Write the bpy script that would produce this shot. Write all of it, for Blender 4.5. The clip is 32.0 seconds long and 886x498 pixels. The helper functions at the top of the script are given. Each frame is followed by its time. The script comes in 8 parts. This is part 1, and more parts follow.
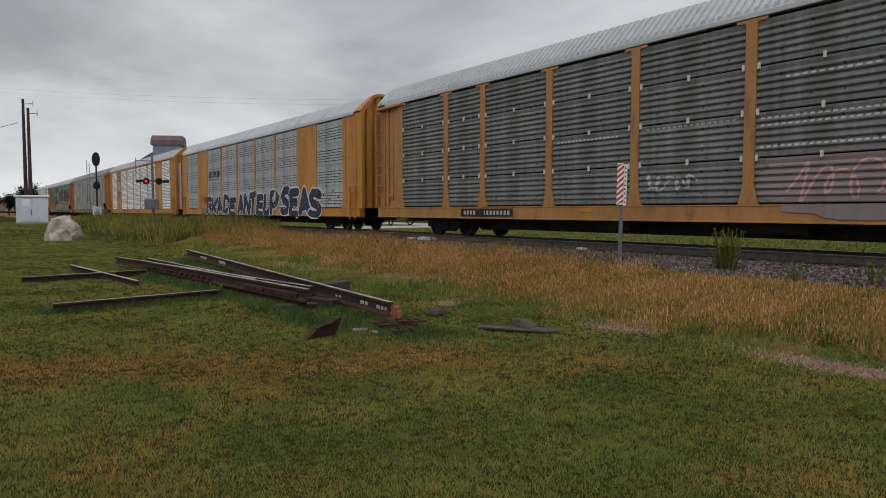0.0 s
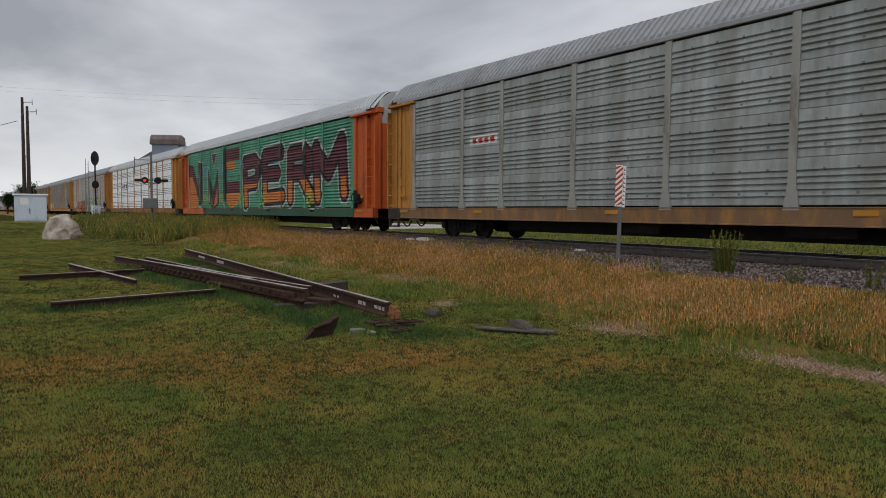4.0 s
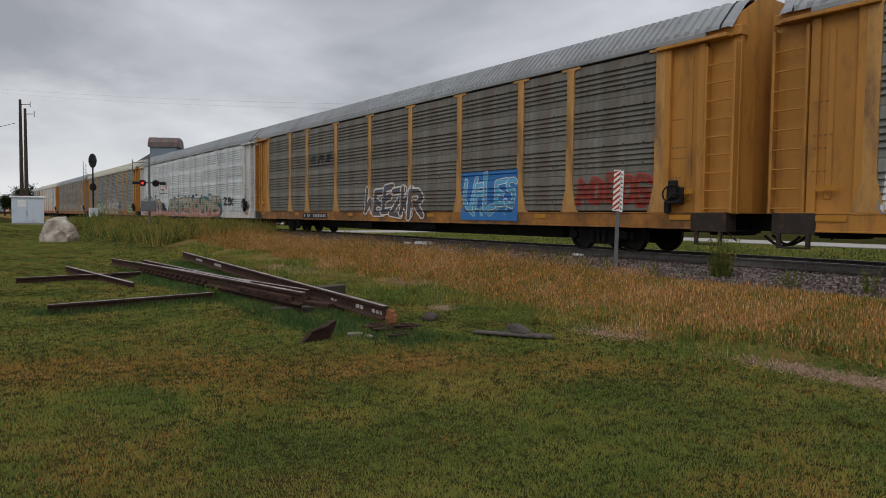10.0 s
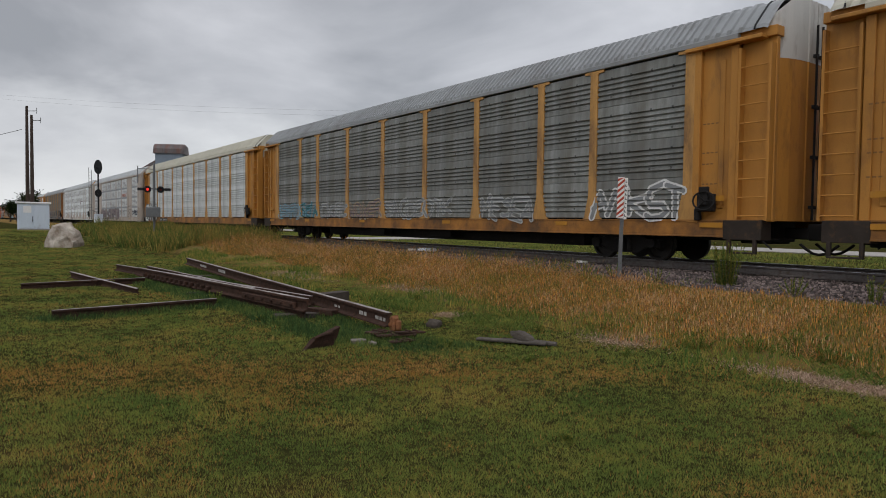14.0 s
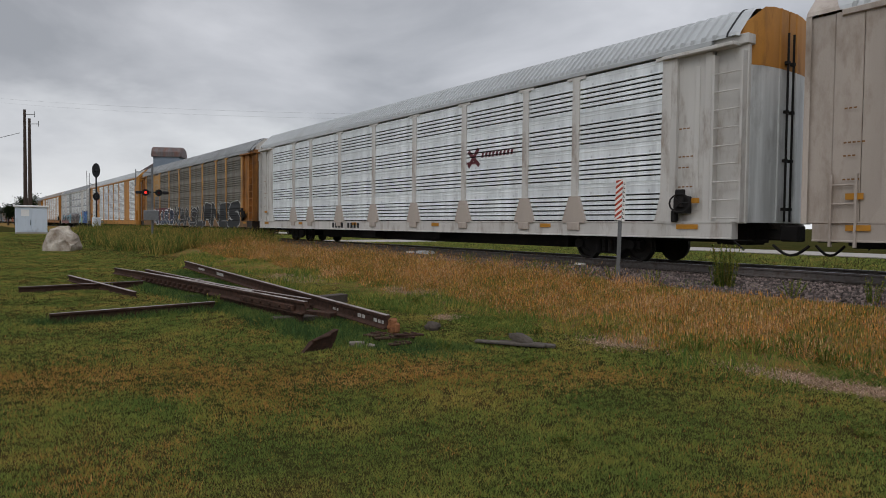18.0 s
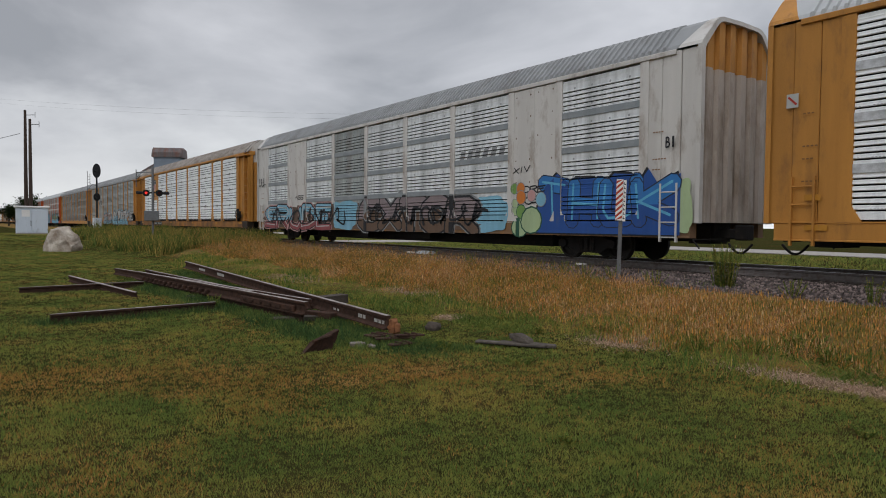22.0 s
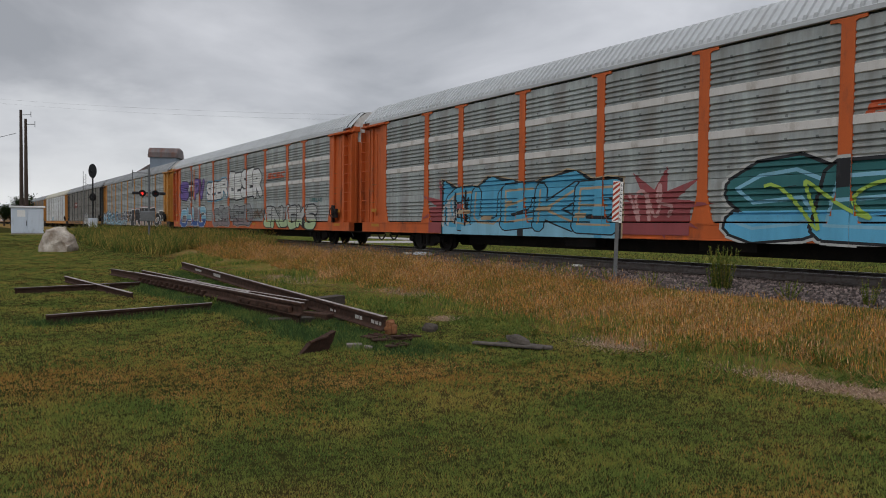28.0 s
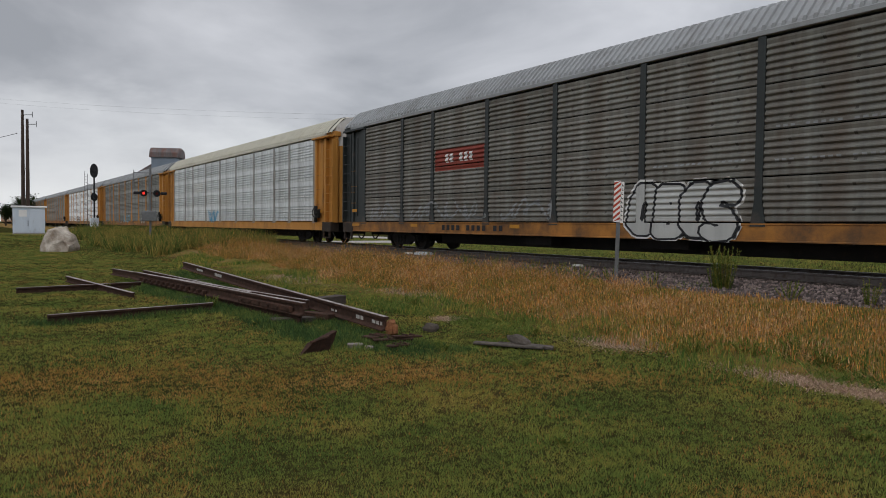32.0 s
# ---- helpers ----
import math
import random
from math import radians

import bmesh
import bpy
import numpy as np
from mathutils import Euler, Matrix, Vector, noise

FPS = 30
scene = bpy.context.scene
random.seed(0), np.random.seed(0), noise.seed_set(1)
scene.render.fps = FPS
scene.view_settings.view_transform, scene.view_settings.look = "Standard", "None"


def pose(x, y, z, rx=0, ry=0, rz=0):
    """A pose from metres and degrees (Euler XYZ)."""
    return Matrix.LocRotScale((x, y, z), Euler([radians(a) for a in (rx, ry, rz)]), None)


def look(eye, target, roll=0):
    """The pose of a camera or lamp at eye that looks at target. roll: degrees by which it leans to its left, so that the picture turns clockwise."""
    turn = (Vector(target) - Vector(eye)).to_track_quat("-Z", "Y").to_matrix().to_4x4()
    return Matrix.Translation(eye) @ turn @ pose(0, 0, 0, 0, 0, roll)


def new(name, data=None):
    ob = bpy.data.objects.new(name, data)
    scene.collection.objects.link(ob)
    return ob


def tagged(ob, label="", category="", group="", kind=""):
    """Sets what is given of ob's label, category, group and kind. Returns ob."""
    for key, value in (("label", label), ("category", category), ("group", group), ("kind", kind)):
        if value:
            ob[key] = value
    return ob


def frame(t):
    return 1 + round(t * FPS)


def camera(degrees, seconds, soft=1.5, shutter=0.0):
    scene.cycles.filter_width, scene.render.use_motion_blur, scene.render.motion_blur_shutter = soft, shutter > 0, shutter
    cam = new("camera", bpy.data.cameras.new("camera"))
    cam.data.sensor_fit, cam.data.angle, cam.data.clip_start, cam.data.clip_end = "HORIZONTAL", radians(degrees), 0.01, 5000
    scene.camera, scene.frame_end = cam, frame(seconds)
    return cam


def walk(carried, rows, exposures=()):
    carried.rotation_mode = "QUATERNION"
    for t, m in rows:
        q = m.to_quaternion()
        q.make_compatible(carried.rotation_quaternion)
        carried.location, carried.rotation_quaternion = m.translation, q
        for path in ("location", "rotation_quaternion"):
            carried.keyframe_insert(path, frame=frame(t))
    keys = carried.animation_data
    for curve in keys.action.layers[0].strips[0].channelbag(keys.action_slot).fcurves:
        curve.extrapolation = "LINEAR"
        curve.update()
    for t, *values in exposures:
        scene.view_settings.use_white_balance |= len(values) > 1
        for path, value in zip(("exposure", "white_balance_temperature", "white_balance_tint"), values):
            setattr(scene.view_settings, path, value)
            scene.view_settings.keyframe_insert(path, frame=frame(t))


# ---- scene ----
EYE = Vector((0.0, 0.0, 1.6))


def aim(turn, tilt, lean, dx, dy, dz):
    """The held camera: degrees from the line of the track, downward tilt, lean, and its small sway in metres."""
    a, p = radians(turn), radians(tilt)
    eye = EYE + Vector((dx, dy, dz))
    way = Vector((-math.cos(a) * math.cos(p), math.sin(a) * math.cos(p), -math.sin(p)))
    return look(eye, eye + way, -lean)


cam = camera(67, 32.0, soft=0.95)
walk(cam, [
    (0, aim(35.895, 3.277, -0.007, -0.0004, 0.0018, -0.0022)),
    (1, aim(35.831, 3.226, -0.050, 0.0030, 0.0120, -0.0088)),
    (2, aim(35.882, 3.208, -0.270, 0.0024, 0.0070, -0.0056)),
    (3, aim(35.920, 3.211, -0.353, 0.0029, 0.0125, -0.0096)),
    (3.5, aim(35.955, 3.199, -0.354, -0.0010, 0.0133, -0.0113)),
    (5.5, aim(36.137, 3.089, -0.441, 0.0080, 0.0051, -0.0107)),
    (6, aim(36.157, 3.033, -0.514, 0.0050, 0.0049, -0.0113)),
    (7, aim(36.219, 2.950, -0.548, 0.0028, 0.0130, -0.0064)),
    (8, aim(36.308, 2.892, -0.576, 0.0007, 0.0055, -0.0080)),
    (9, aim(36.254, 2.886, -0.558, -0.0015, 0.0107, -0.0089)),
    (10, aim(36.187, 2.858, -0.571, 0.0047, 0.0088, -0.0061)),
    (11, aim(36.104, 2.758, -0.613, 0.0077, 0.0075, -0.0114)),
    (12, aim(36.035, 2.609, -0.768, 0.0054, 0.0091, -0.0105)),
    (13, aim(35.956, 2.468, -0.783, 0.0116, 0.0042, -0.0055)),
    (14, aim(35.854, 2.274, -0.714, 0.0049, 0.0107, -0.0077)),
    (14.5, aim(35.803, 2.220, -0.650, 0.0023, 0.0162, -0.0042)),
    (16.5, aim(35.888, 2.095, -0.625, 0.0036, 0.0068, -0.0065)),
    (17, aim(35.910, 2.079, -0.619, 0.0048, 0.0095, -0.0088)),
    (18, aim(35.982, 2.050, -0.579, 0.0042, 0.0143, -0.0118)),
    (19, aim(36.015, 2.056, -0.532, 0.0046, 0.0114, -0.0040)),
    (20, aim(35.949, 2.059, -0.539, 0.0081, 0.0126, -0.0073)),
    (21, aim(35.894, 2.047, -0.506, 0.0029, 0.0148, -0.0077)),
    (22, aim(35.944, 2.035, -0.536, -0.0000, 0.0155, -0.0101)),
    (23, aim(36.052, 2.020, -0.566, 0.0047, 0.0194, -0.0009)),
    (24, aim(36.168, 1.950, -0.654, 0.0012, 0.0089, -0.0077)),
    (25, aim(36.221, 1.969, -0.726, 0.0012, 0.0097, -0.0058)),
    (25.5, aim(36.232, 1.953, -0.711, 0.0001, 0.0081, -0.0149)),
    (27.5, aim(36.230, 1.964, -0.612, -0.0006, 0.0109, -0.0027)),
    (28, aim(36.232, 1.949, -0.661, -0.0012, 0.0096, -0.0058)),
    (29, aim(36.232, 1.943, -0.681, -0.0011, 0.0089, -0.0069)),
    (30, aim(36.236, 1.942, -0.684, 0.0022, 0.0075, -0.0067)),
    (31, aim(36.188, 1.947, -0.677, 0.0006, 0.0140, -0.0064)),
    (32, aim(36.134, 1.964, -0.662, 0.0048, 0.0094, -0.0028)),
])

# ---- sky and light ----
world = bpy.data.worlds.new("overcast_sky")
scene.world = world
world.use_nodes = True
wn, wl = world.node_tree.nodes, world.node_tree.links
wn.clear()
w_out = wn.new("ShaderNodeOutputWorld")
w_bg = wn.new("ShaderNodeBackground")
w_sky = wn.new("ShaderNodeTexSky")
w_sky.sky_type = "NISHITA"
w_sky.sun_disc = False
w_sky.sun_elevation = radians(38)
w_sky.sun_rotation = radians(151)
w_co = wn.new("ShaderNodeTexCoord")
w_sep = wn.new("ShaderNodeSeparateXYZ")
wl.new(w_co.outputs["Generated"], w_sep.inputs[0])
w_map = wn.new("ShaderNodeMapping")
w_map.inputs["Scale"].default_value = (1.3, 1.3, 3.4)
wl.new(w_co.outputs["Generated"], w_map.inputs["Vector"])
w_n1 = wn.new("ShaderNodeTexNoise")
w_n1.inputs["Scale"].default_value = 1.9
w_n1.inputs["Detail"].default_value = 7
w_n1.inputs["Roughness"].default_value = 0.5
w_n1.inputs["Distortion"].default_value = 0.35
wl.new(w_map.outputs[0], w_n1.inputs["Vector"])
w_cloud = wn.new("ShaderNodeValToRGB")
w_cloud.color_ramp.elements[0].position = 0.36
w_cloud.color_ramp.elements[0].color = (0.375, 0.388, 0.42, 1)
w_cloud.color_ramp.elements[1].position = 0.64
w_cloud.color_ramp.elements[1].color = (0.66, 0.67, 0.71, 1)
wl.new(w_n1.outputs["Fac"], w_cloud.inputs[0])
w_hor = wn.new("ShaderNodeValToRGB")
w_hor.color_ramp.elements[0].position = 0.20
w_hor.color_ramp.elements[0].color = (1, 1, 1, 1)
w_hor.color_ramp.elements[1].position = 0.33
w_hor.color_ramp.elements[1].color = (0, 0, 0, 1)
# the bright band over the horizon has ragged cloud edges
w_rag = wn.new("ShaderNodeTexNoise")
w_rag.inputs["Scale"].default_value = 3.1
w_rag.inputs["Detail"].default_value = 8
w_rag.inputs["Roughness"].default_value = 0.55
wl.new(w_map.outputs[0], w_rag.inputs["Vector"])
w_shift = wn.new("ShaderNodeMath")
w_shift.operation = "MULTIPLY_ADD"
w_shift.inputs[1].default_value = 0.34
wl.new(w_rag.outputs["Fac"], w_shift.inputs[0])
wl.new(w_sep.outputs["Z"], w_shift.inputs[2])
wl.new(w_shift.outputs[0], w_hor.inputs[0])
w_mix = wn.new("ShaderNodeMix")
w_mix.data_type = "RGBA"
w_mix.inputs["B"].default_value = (0.86, 0.875, 0.90, 1)
wl.new(w_hor.outputs[0], w_mix.inputs["Factor"])
wl.new(w_cloud.outputs[0], w_mix.inputs["A"])
w_tint = wn.new("ShaderNodeMix")
w_tint.data_type = "RGBA"
w_tint.inputs["Factor"].default_value = 0.08
wl.new(w_mix.outputs["Result"], w_tint.inputs["A"])
w_dim = wn.new("ShaderNodeVectorMath")
w_dim.operation = "SCALE"
w_dim.inputs["Scale"].default_value = 0.1
wl.new(w_sky.outputs[0], w_dim.inputs[0])
wl.new(w_dim.outputs[0], w_tint.inputs["B"])
# an overcast sky is brightest overhead
w_zen = wn.new("ShaderNodeMapRange")
w_zen.inputs["From Min"].default_value = 0.32
w_zen.inputs["From Max"].default_value = 1.0
w_zen.inputs["To Min"].default_value = 1.0
w_zen.inputs["To Max"].default_value = 2.3
wl.new(w_sep.outputs["Z"], w_zen.inputs["Value"])
# and a little brighter beyond the railway than along it
w_dot = wn.new("ShaderNodeVectorMath")
w_dot.operation = "DOT_PRODUCT"
w_dot.inputs[1].default_value = (0.45, 0.89, 0.0)
wl.new(w_co.outputs["Generated"], w_dot.inputs[0])
w_side = wn.new("ShaderNodeMapRange")
w_side.inputs["From Min"].default_value = -0.3
w_side.inputs["From Max"].default_value = 1.0
w_side.inputs["To Min"].default_value = 0.92
w_side.inputs["To Max"].default_value = 1.12
wl.new(w_dot.outputs["Value"], w_side.inputs["Value"])
w_both = wn.new("ShaderNodeMath")
w_both.operation = "MULTIPLY"
wl.new(w_zen.outputs[0], w_both.inputs[0])
wl.new(w_side.outputs[0], w_both.inputs[1])
w_lift = wn.new("ShaderNodeVectorMath")
w_lift.operation = "SCALE"
wl.new(w_tint.outputs["Result"], w_lift.inputs[0])
wl.new(w_both.outputs[0], w_lift.inputs["Scale"])
wl.new(w_lift.outputs[0], w_bg.inputs["Color"])
w_bg.inputs["Strength"].default_value = 1.0
wl.new(w_bg.outputs[0], w_out.inputs["Surface"])

sun = new("sun", bpy.data.lights.new("sun", "SUN"))
sun.data.energy = 0.6
sun.data.angle = radians(25)
sun.data.color = (1.0, 0.97, 0.92)
sun.matrix_world = look((22, -40, 45), (0, 0, 0))
scene.view_settings.exposure = 0.0


# ---- materials ----
def material(name, colour, rough=0.7, metal=0.0, spread=0.25, scale=6.0, bump=0.0, dirt=None, dirt_amount=0.0,
             streak=False, island=0.0, per_object=0.0, fine=60.0, spec=0.3, bolts=0.0, dashes=0.0):
    """Paint, metal, stone or wood: a base colour with broad and fine variation, dirt or rust with its own shape, and relief."""
    m = bpy.data.materials.new(name)
    m.use_nodes = True
    n, l = m.node_tree.nodes, m.node_tree.links
    b = n["Principled BSDF"]
    b.inputs["Roughness"].default_value = rough
    b.inputs["Metallic"].default_value = metal
    b.inputs["Specular IOR Level"].default_value = spec
    co = n.new("ShaderNodeTexCoord")
    mp = n.new("ShaderNodeMapping")
    if streak:
        mp.inputs["Scale"].default_value = (1.0, 1.0, 0.12)
    l.new(co.outputs["Object"], mp.inputs["Vector"])
    broad = n.new("ShaderNodeTexNoise")
    broad.inputs["Scale"].default_value = scale
    broad.inputs["Detail"].default_value = 5
    broad.inputs["Roughness"].default_value = 0.6
    l.new(mp.outputs[0], broad.inputs["Vector"])
    small = n.new("ShaderNodeTexNoise")
    small.inputs["Scale"].default_value = fine
    small.inputs["Detail"].default_value = 3
    l.new(co.outputs["Object"], small.inputs["Vector"])
    add = n.new("ShaderNodeMath")
    add.operation = "MULTIPLY_ADD"
    add.inputs[1].default_value = 0.35
    l.new(small.outputs["Fac"], add.inputs[0])
    l.new(broad.outputs["Fac"], add.inputs[2])
    ramp = n.new("ShaderNodeMapRange")
    ramp.inputs["From Min"].default_value = 0.38
    ramp.inputs["From Max"].default_value = 0.98
    ramp.inputs["To Min"].default_value = 1 - spread
    ramp.inputs["To Max"].default_value = 1 + spread
    l.new(add.outputs[0], ramp.inputs["Value"])
    value = ramp.outputs[0]
    if bolts:
        # grime runs and painted-in reflection bands down the sheet, rows of dark bolt heads
        runs = n.new("ShaderNodeTexNoise")
        runs.inputs["Scale"].default_value = 5.0
        runs.inputs["Detail"].default_value = 4
        mp3 = n.new("ShaderNodeMapping")
        mp3.inputs["Scale"].default_value = (1.0, 1.0, 0.07)
        l.new(co.outputs["Object"], mp3.inputs["Vector"])
        l.new(mp3.outputs[0], runs.inputs["Vector"])
        rm = n.new("ShaderNodeMapRange")
        rm.inputs["From Min"].default_value = 0.35
        rm.inputs["From Max"].default_value = 0.65
        rm.inputs["To Min"].default_value = 1 - 0.26 * bolts
        rm.inputs["To Max"].default_value = 1 + 0.16 * bolts
        l.new(runs.outputs["Fac"], rm.inputs["Value"])
        sep = n.new("ShaderNodeSeparateXYZ")
        l.new(co.outputs["Object"], sep.inputs[0])
        def near(axis, pitch, shift, width):
            a1 = n.new("ShaderNodeMath")
            a1.operation = "MULTIPLY_ADD"
            a1.inputs[1].default_value, a1.inputs[2].default_value = 1 / pitch, shift
            l.new(sep.outputs[axis], a1.inputs[0])
            a2 = n.new("ShaderNodeMath")
            a2.operation = "FRACT"
            l.new(a1.outputs[0], a2.inputs[0])
            a3 = n.new("ShaderNodeMath")
            a3.operation = "LESS_THAN"
            a3.inputs[1].default_value = width / pitch
            l.new(a2.outputs[0], a3.inputs[0])
            return a3.outputs[0]
        dot = n.new("ShaderNodeMath")
        dot.operation = "MULTIPLY"
        l.new(near("X", 0.62, 0.47, 0.06), dot.inputs[0])
        l.new(near("Z", 0.482, 0.56, 0.06), dot.inputs[1])
        dark = n.new("ShaderNodeMath")
        dark.operation = "MULTIPLY_ADD"
        dark.inputs[1].default_value, dark.inputs[2].default_value = -0.7 * bolts, 1.0
        l.new(dot.outputs[0], dark.inputs[0])
        extras = [rm.outputs[0], dark.outputs[0]]
        if dashes:
            # two rows of short punched slits beside each seam
            slit = near("X", 0.062, 0.2, 0.036)
            for m_ in (near("X", 0.78, 0.3, 0.60), near("Z", 2.0, 0.903, 0.013 * 1.2)):
                k1 = n.new("ShaderNodeMath")
                k1.operation = "MULTIPLY"
                l.new(slit, k1.inputs[0])
                l.new(m_, k1.inputs[1])
                slit = k1.outputs[0]
            k3 = n.new("ShaderNodeMath")
            k3.operation = "MULTIPLY_ADD"
            k3.inputs[1].default_value, k3.inputs[2].default_value = -dashes, 1.0
            l.new(slit, k3.inputs[0])
            extras.append(k3.outputs[0])
        for extra in extras:
            k2 = n.new("ShaderNodeMath")
            k2.operation = "MULTIPLY"
            l.new(value, k2.inputs[0])
            l.new(extra, k2.inputs[1])
            value = k2.outputs[0]
    if island or per_object:
        src = n.new("ShaderNodeNewGeometry").outputs["Random Per Island"] if island else n.new("ShaderNodeObjectInfo").outputs["Random"]
        rr = n.new("ShaderNodeMapRange")
        a = island or per_object
        rr.inputs["To Min"].default_value = 1 - a
        rr.inputs["To Max"].default_value = 1 + a
        l.new(src, rr.inputs["Value"])
        mul = n.new("ShaderNodeMath")
        mul.operation = "MULTIPLY"
        l.new(value, mul.inputs[0])
        l.new(rr.outputs[0], mul.inputs[1])
        value = mul.outputs[0]
    tone = n.new("ShaderNodeVectorMath")
    tone.operation = "SCALE"
    tone.inputs[0].default_value = colour
    l.new(value, tone.inputs["Scale"])
    result = tone.outputs[0]
    if dirt:
        patch = n.new("ShaderNodeTexNoise")
        patch.inputs["Scale"].default_value = scale * 1.7
        patch.inputs["Detail"].default_value = 8
        patch.inputs["Roughness"].default_value = 0.68
        mp2 = n.new("ShaderNodeMapping")
        mp2.inputs["Location"].default_value = (7.3, 2.1, 4.4)
        mp2.inputs["Scale"].default_value = (1, 1, 0.35 if streak else 1)
        l.new(co.outputs["Object"], mp2.inputs["Vector"])
        l.new(mp2.outputs[0], patch.inputs["Vector"])
        cut = n.new("ShaderNodeMapRange")
        cut.inputs["From Min"].default_value = 0.62 - 0.3 * dirt_amount
        cut.inputs["From Max"].default_value = 0.80 - 0.2 * dirt_amount
        cut.inputs["To Max"].default_value = 0.85
        l.new(patch.outputs["Fac"], cut.inputs["Value"])
        mix = n.new("ShaderNodeMix")
        mix.data_type = "RGBA"
        l.new(cut.outputs[0], mix.inputs["Factor"])
        l.new(result, mix.inputs["A"])
        mix.inputs["B"].default_value = (*dirt, 1)
        result = mix.outputs["Result"]
    l.new(result, b.inputs["Base Color"])
    if bump:
        bp = n.new("ShaderNodeBump")
        bp.inputs["Strength"].default_value = bump
        bp.inputs["Distance"].default_value = 0.02
        l.new(small.outputs["Fac"], bp.inputs["Height"])
        l.new(bp.outputs[0], b.inputs["Normal"])
    return m


def glow(name, colour, strength):
    m = material(name, colour)
    b = m.node_tree.nodes["Principled BSDF"]
    b.inputs["Emission Color"].default_value = (*colour, 1)
    b.inputs["Emission Strength"].default_value = strength
    return m


def blades(name, colours, scale=0.5, island=0.3, rough=0.85, gain=1.0, vary=0.0):
    """Grass and leaves: colours follow patches of the meadow, and each blade differs a little."""
    m = bpy.data.materials.new(name)
    m.use_nodes = True
    n, l = m.node_tree.nodes, m.node_tree.links
    b = n["Principled BSDF"]
    b.inputs["Roughness"].default_value = rough
    b.inputs["Specular IOR Level"].default_value = 0.06
    co = n.new("ShaderNodeTexCoord")
    no = n.new("ShaderNodeTexNoise")
    no.inputs["Scale"].default_value = scale
    no.inputs["Detail"].default_value = 5
    no.inputs["Roughness"].default_value = 0.65
    l.new(co.outputs["Object"], no.inputs["Vector"])
    geo = n.new("ShaderNodeNewGeometry")
    mix = n.new("ShaderNodeMath")
    mix.operation = "MULTIPLY_ADD"
    mix.inputs[1].default_value = island
    l.new(geo.outputs["Random Per Island"], mix.inputs[0])
    lev = n.new("ShaderNodeMapRange")
    lev.clamp = False
    lev.inputs["To Min"].default_value = 0.5 - 0.5 * gain
    lev.inputs["To Max"].default_value = 0.5 + 0.5 * gain
    l.new(no.outputs["Fac"], lev.inputs["Value"])
    l.new(lev.outputs[0], mix.inputs[2])
    off = n.new("ShaderNodeMath")
    off.operation = "SUBTRACT"
    off.inputs[1].default_value = island / 2
    l.new(mix.outputs[0], off.inputs[0])
    ramp = n.new("ShaderNodeValToRGB")
    els = ramp.color_ramp.elements
    while len(els) < len(colours):
        els.new(0.5)
    for i, c in enumerate(colours):
        els[i].position = 0.3 + 0.4 * i / (len(colours) - 1)
        els[i].color = (*c, 1)
    l.new(off.outputs[0], ramp.inputs[0])
    colour = ramp.outputs[0]
    if vary:
        # random brightness per blade stands in for highlights and dark gaps
        hop = n.new("ShaderNodeMath")
        hop.operation = "MULTIPLY"
        hop.inputs[1].default_value = 17.31
        l.new(geo.outputs["Random Per Island"], hop.inputs[0])
        fr = n.new("ShaderNodeMath")
        fr.operation = "FRACT"
        l.new(hop.outputs[0], fr.inputs[0])
        lv = n.new("ShaderNodeMapRange")
        lv.inputs["To Min"].default_value = 1 - vary
        lv.inputs["To Max"].default_value = 1 + vary
        l.new(fr.outputs[0], lv.inputs["Value"])
        sc = n.new("ShaderNodeVectorMath")
        sc.operation = "SCALE"
        l.new(colour, sc.inputs[0])
        l.new(lv.outputs[0], sc.inputs["Scale"])
        colour = sc.outputs[0]
    l.new(colour, b.inputs["Base Color"])
    # thin leaves let some light through
    thin = n.new("ShaderNodeBsdfTranslucent")
    l.new(colour, thin.inputs["Color"])
    blend = n.new("ShaderNodeMixShader")
    blend.inputs[0].default_value = 0.3
    l.new(b.outputs[0], blend.inputs[1])
    l.new(thin.outputs[0], blend.inputs[2])
    l.new(blend.outputs[0], n["Material Output"].inputs["Surface"])
    return m


YELLOW = material("yellow_ochre_paint", (0.43, 0.195, 0.038), 0.6, spread=0.28, scale=1.2, dirt=(0.17, 0.08, 0.03), dirt_amount=0.34, streak=True)
OCHRE = material("dull_ochre_paint", (0.36, 0.172, 0.06), 0.65, spread=0.25, scale=1.4, dirt=(0.15, 0.075, 0.04), dirt_amount=0.4, streak=True)
FADED_POST = material("faded_ochre_post", (0.44, 0.235, 0.072), 0.65, spread=0.3, scale=1.5, dirt=(0.15, 0.085, 0.045), dirt_amount=0.45, streak=True)
OCHRE_SILL = material("dirty_ochre_sill", (0.33, 0.14, 0.028), 0.65, spread=0.5, scale=0.8, dirt=(0.07, 0.042, 0.026), dirt_amount=0.85, streak=False)
BELT_DARK = material("dark_grey_screen_strip", (0.24, 0.265, 0.28), 0.5, 0.2, spread=0.2, scale=1.4, dirt=(0.36, 0.37, 0.37), dirt_amount=0.45)
BELT = material("grey_screen_strip", (0.56, 0.58, 0.60), 0.55, 0.1, spread=0.25, scale=2.2, dirt=(0.27, 0.275, 0.275), dirt_amount=0.75)
ORANGE = material("orange_red_paint", (0.46, 0.095, 0.02), 0.6, spread=0.25, scale=1.2, dirt=(0.09, 0.045, 0.03), dirt_amount=0.3, streak=True)
WHITE = material("dirty_white_paint", (0.54, 0.525, 0.50), 0.6, spread=0.16, scale=1.5, dirt=(0.25, 0.20, 0.16), dirt_amount=0.32, streak=True)
